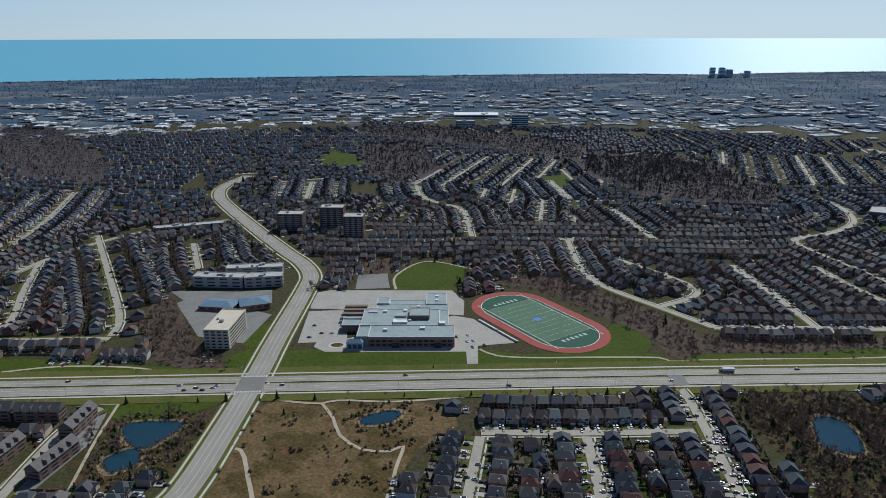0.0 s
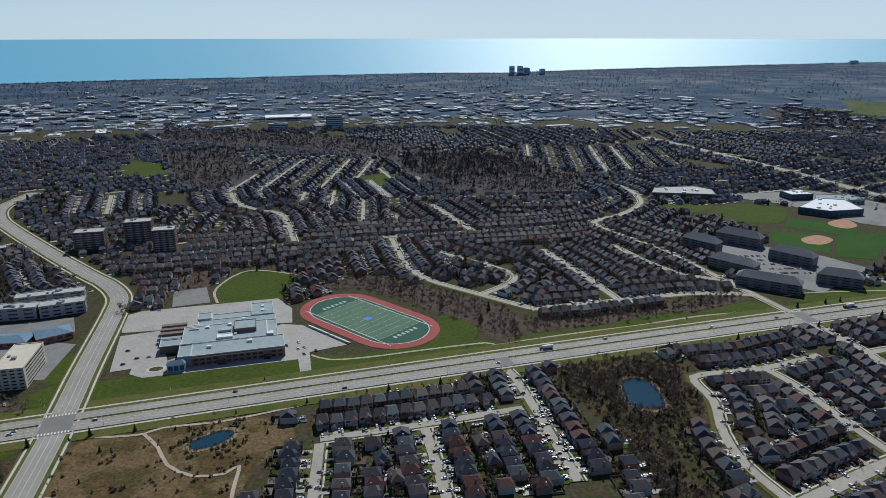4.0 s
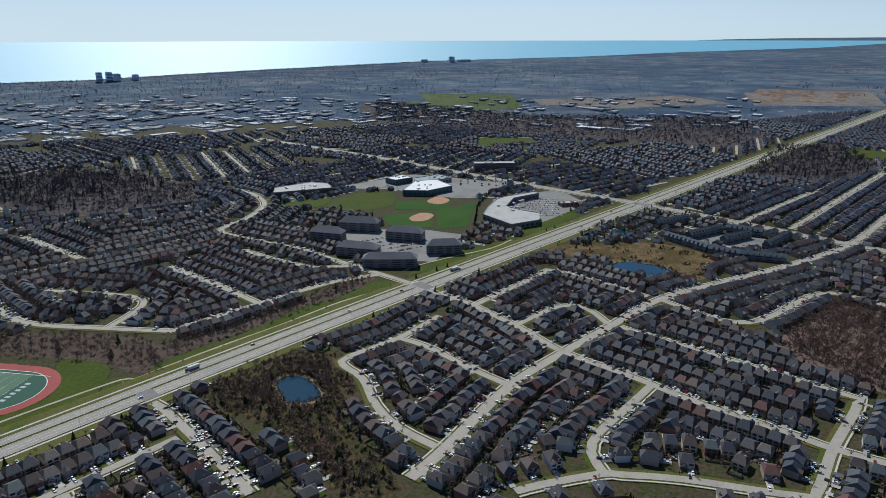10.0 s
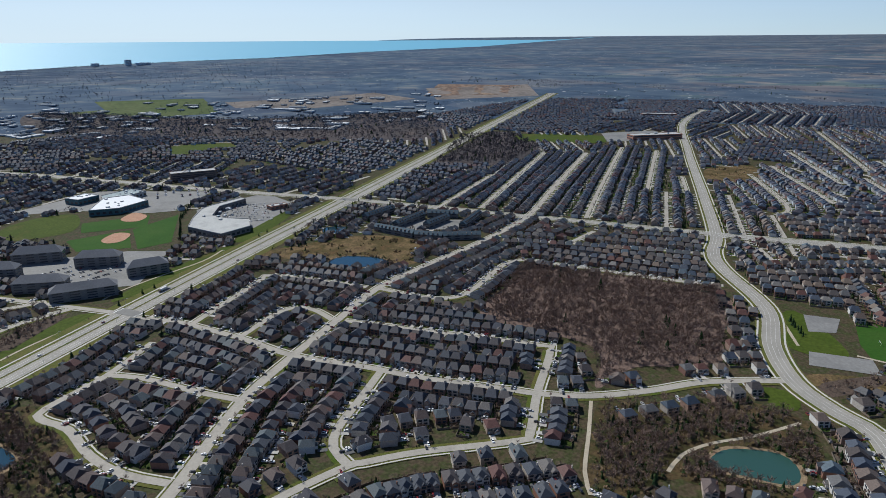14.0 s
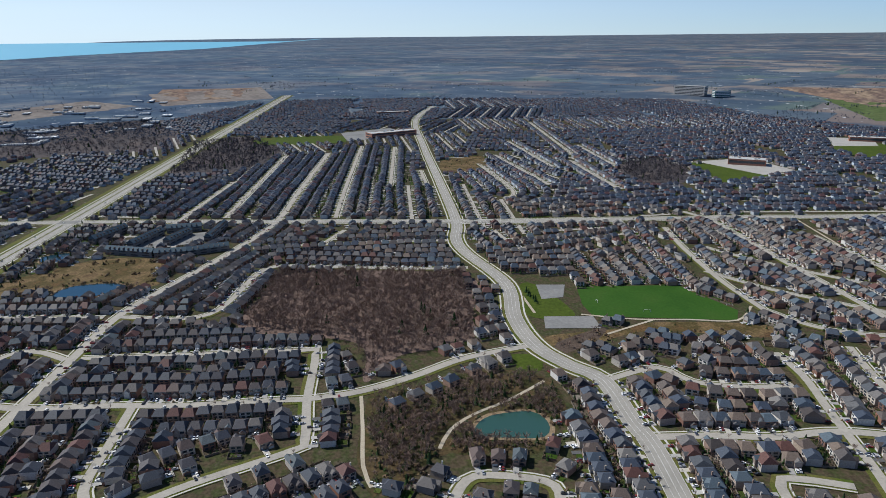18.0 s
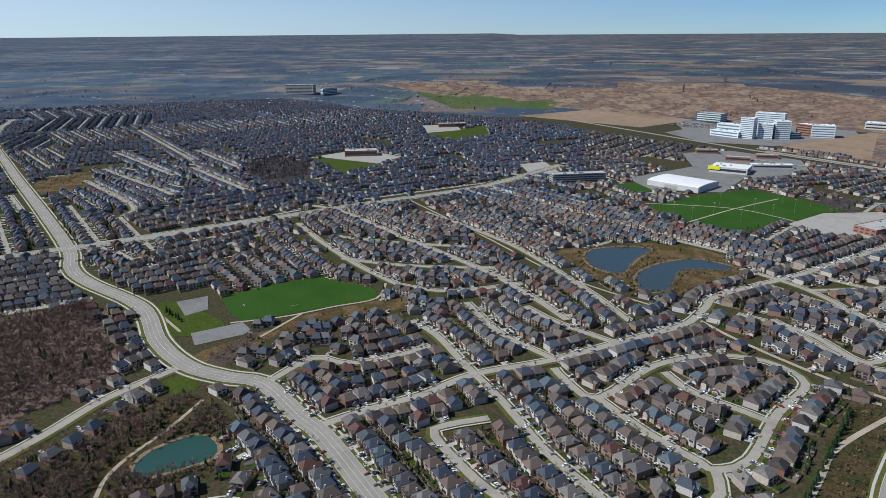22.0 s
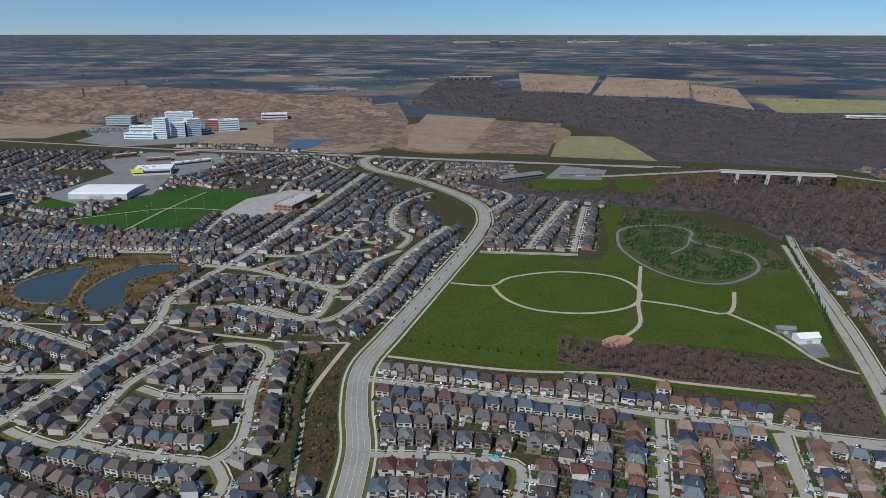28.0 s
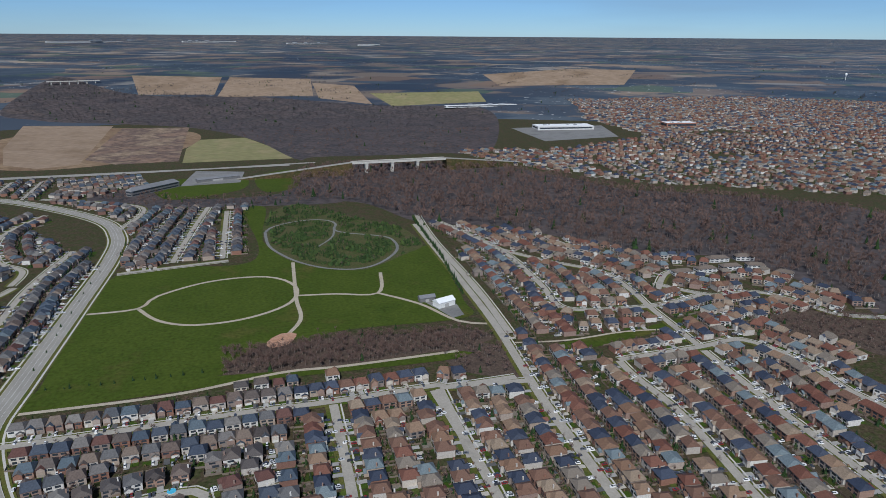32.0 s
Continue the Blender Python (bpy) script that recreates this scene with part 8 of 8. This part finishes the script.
for k in range(38):
    x = -520 + k * 48
    street_lamp(x, highway_y(x) + (13.6 if k % 2 else -16.9), -90 if k % 2 else 90)


# ---- junctions ----
def junction(x, y, turn, w, d, zebra=True):
    root = new("junction")
    root.matrix_world = pose(x, y, 0.945, 0, 0, turn)
    tagged(root, "junction surface of dark patched asphalt with crossings", "junction", kind="structure")
    flat_part("surface", [(-w / 2, -d / 2), (w / 2, -d / 2), (w / 2, d / 2), (-w / 2, d / 2)], 0, M_JUNCTION, root)
    if zebra:
        for s_ in (-1, 1):
            n = int(w / 2.2)
            for k in range(n):
                cx = -w / 2 + (k + 0.5) * w / n
                flat_part("zebra_bar", [(cx - 0.5, s_ * (d / 2 - 3.4)), (cx + 0.5, s_ * (d / 2 - 3.4)), (cx + 0.5, s_ * (d / 2 - 0.4)), (cx - 0.5, s_ * (d / 2 - 0.4))], 0.03, M_LINE, root)


M_JUNCTION = plain("patched_asphalt", (0.17, 0.165, 0.155), (0.21, 0.205, 0.19))
junction(-173, 543.5, 2, 24, 32)
junction(570, 562.5, -6, 15, 36)
junction(1154, 566, 0, 20, 34, False)
junction(212, 549.5, 2, 14, 18, False)
for s_ in (-1, 1):
    for k in range(2):
        street_lamp(-173 + s_ * 17, 546 + (k * 2 - 1) * 24, 90 * s_)


# ---- small things of the parks ----
def goal(x, y, turn):
    root = new("goal")
    root.matrix_world = pose(x, y, 0.3, 0, 0, turn)
    tagged(root, "white football goal on green turf", "goal", "football goals")
    for s_ in (-3.6, 3.6):
        part("post", Shape().box(s_ - 0.12, -0.12, 0, s_ + 0.12, 0.12, 2.4), M_WHITEWALL, root)
    part("crossbar", Shape().box(-3.6, -0.12, 2.41, 3.6, 0.12, 2.62, bottom=True), M_WHITEWALL, root)


for gx, gy, gt in GOALS:
    goal(gx, gy, gt)


def pool(x, y, r):
    root = new("swimming_pool")
    root.matrix_world = pose(x, y, 0.2)
    tagged(root, "round blue swimming pool in a back yard", "pool", "garden pools")
    n = 14
    part("water", Shape().face([(r * math.cos(6.283 * k / n), r * math.sin(6.283 * k / n), 1.0) for k in range(n)]), M_POOL, root)
    rim = Shape()
    for k in range(n):
        a, b_ = 6.283 * k / n, 6.283 * (k + 1) / n
        rim.face([(r * math.cos(a), r * math.sin(a), 0), (r * math.cos(b_), r * math.sin(b_), 0), (r * math.cos(b_), r * math.sin(b_), 1.1), (r * math.cos(a), r * math.sin(a), 1.1)])
    part("rim", rim, M_WHITEWALL, root)


M_POOL = plain("pool_water", (0.08, 0.38, 0.55), (0.1, 0.42, 0.6), rough=0.1)
for px, py in POOLS:
    pool(px, py, 3.2)
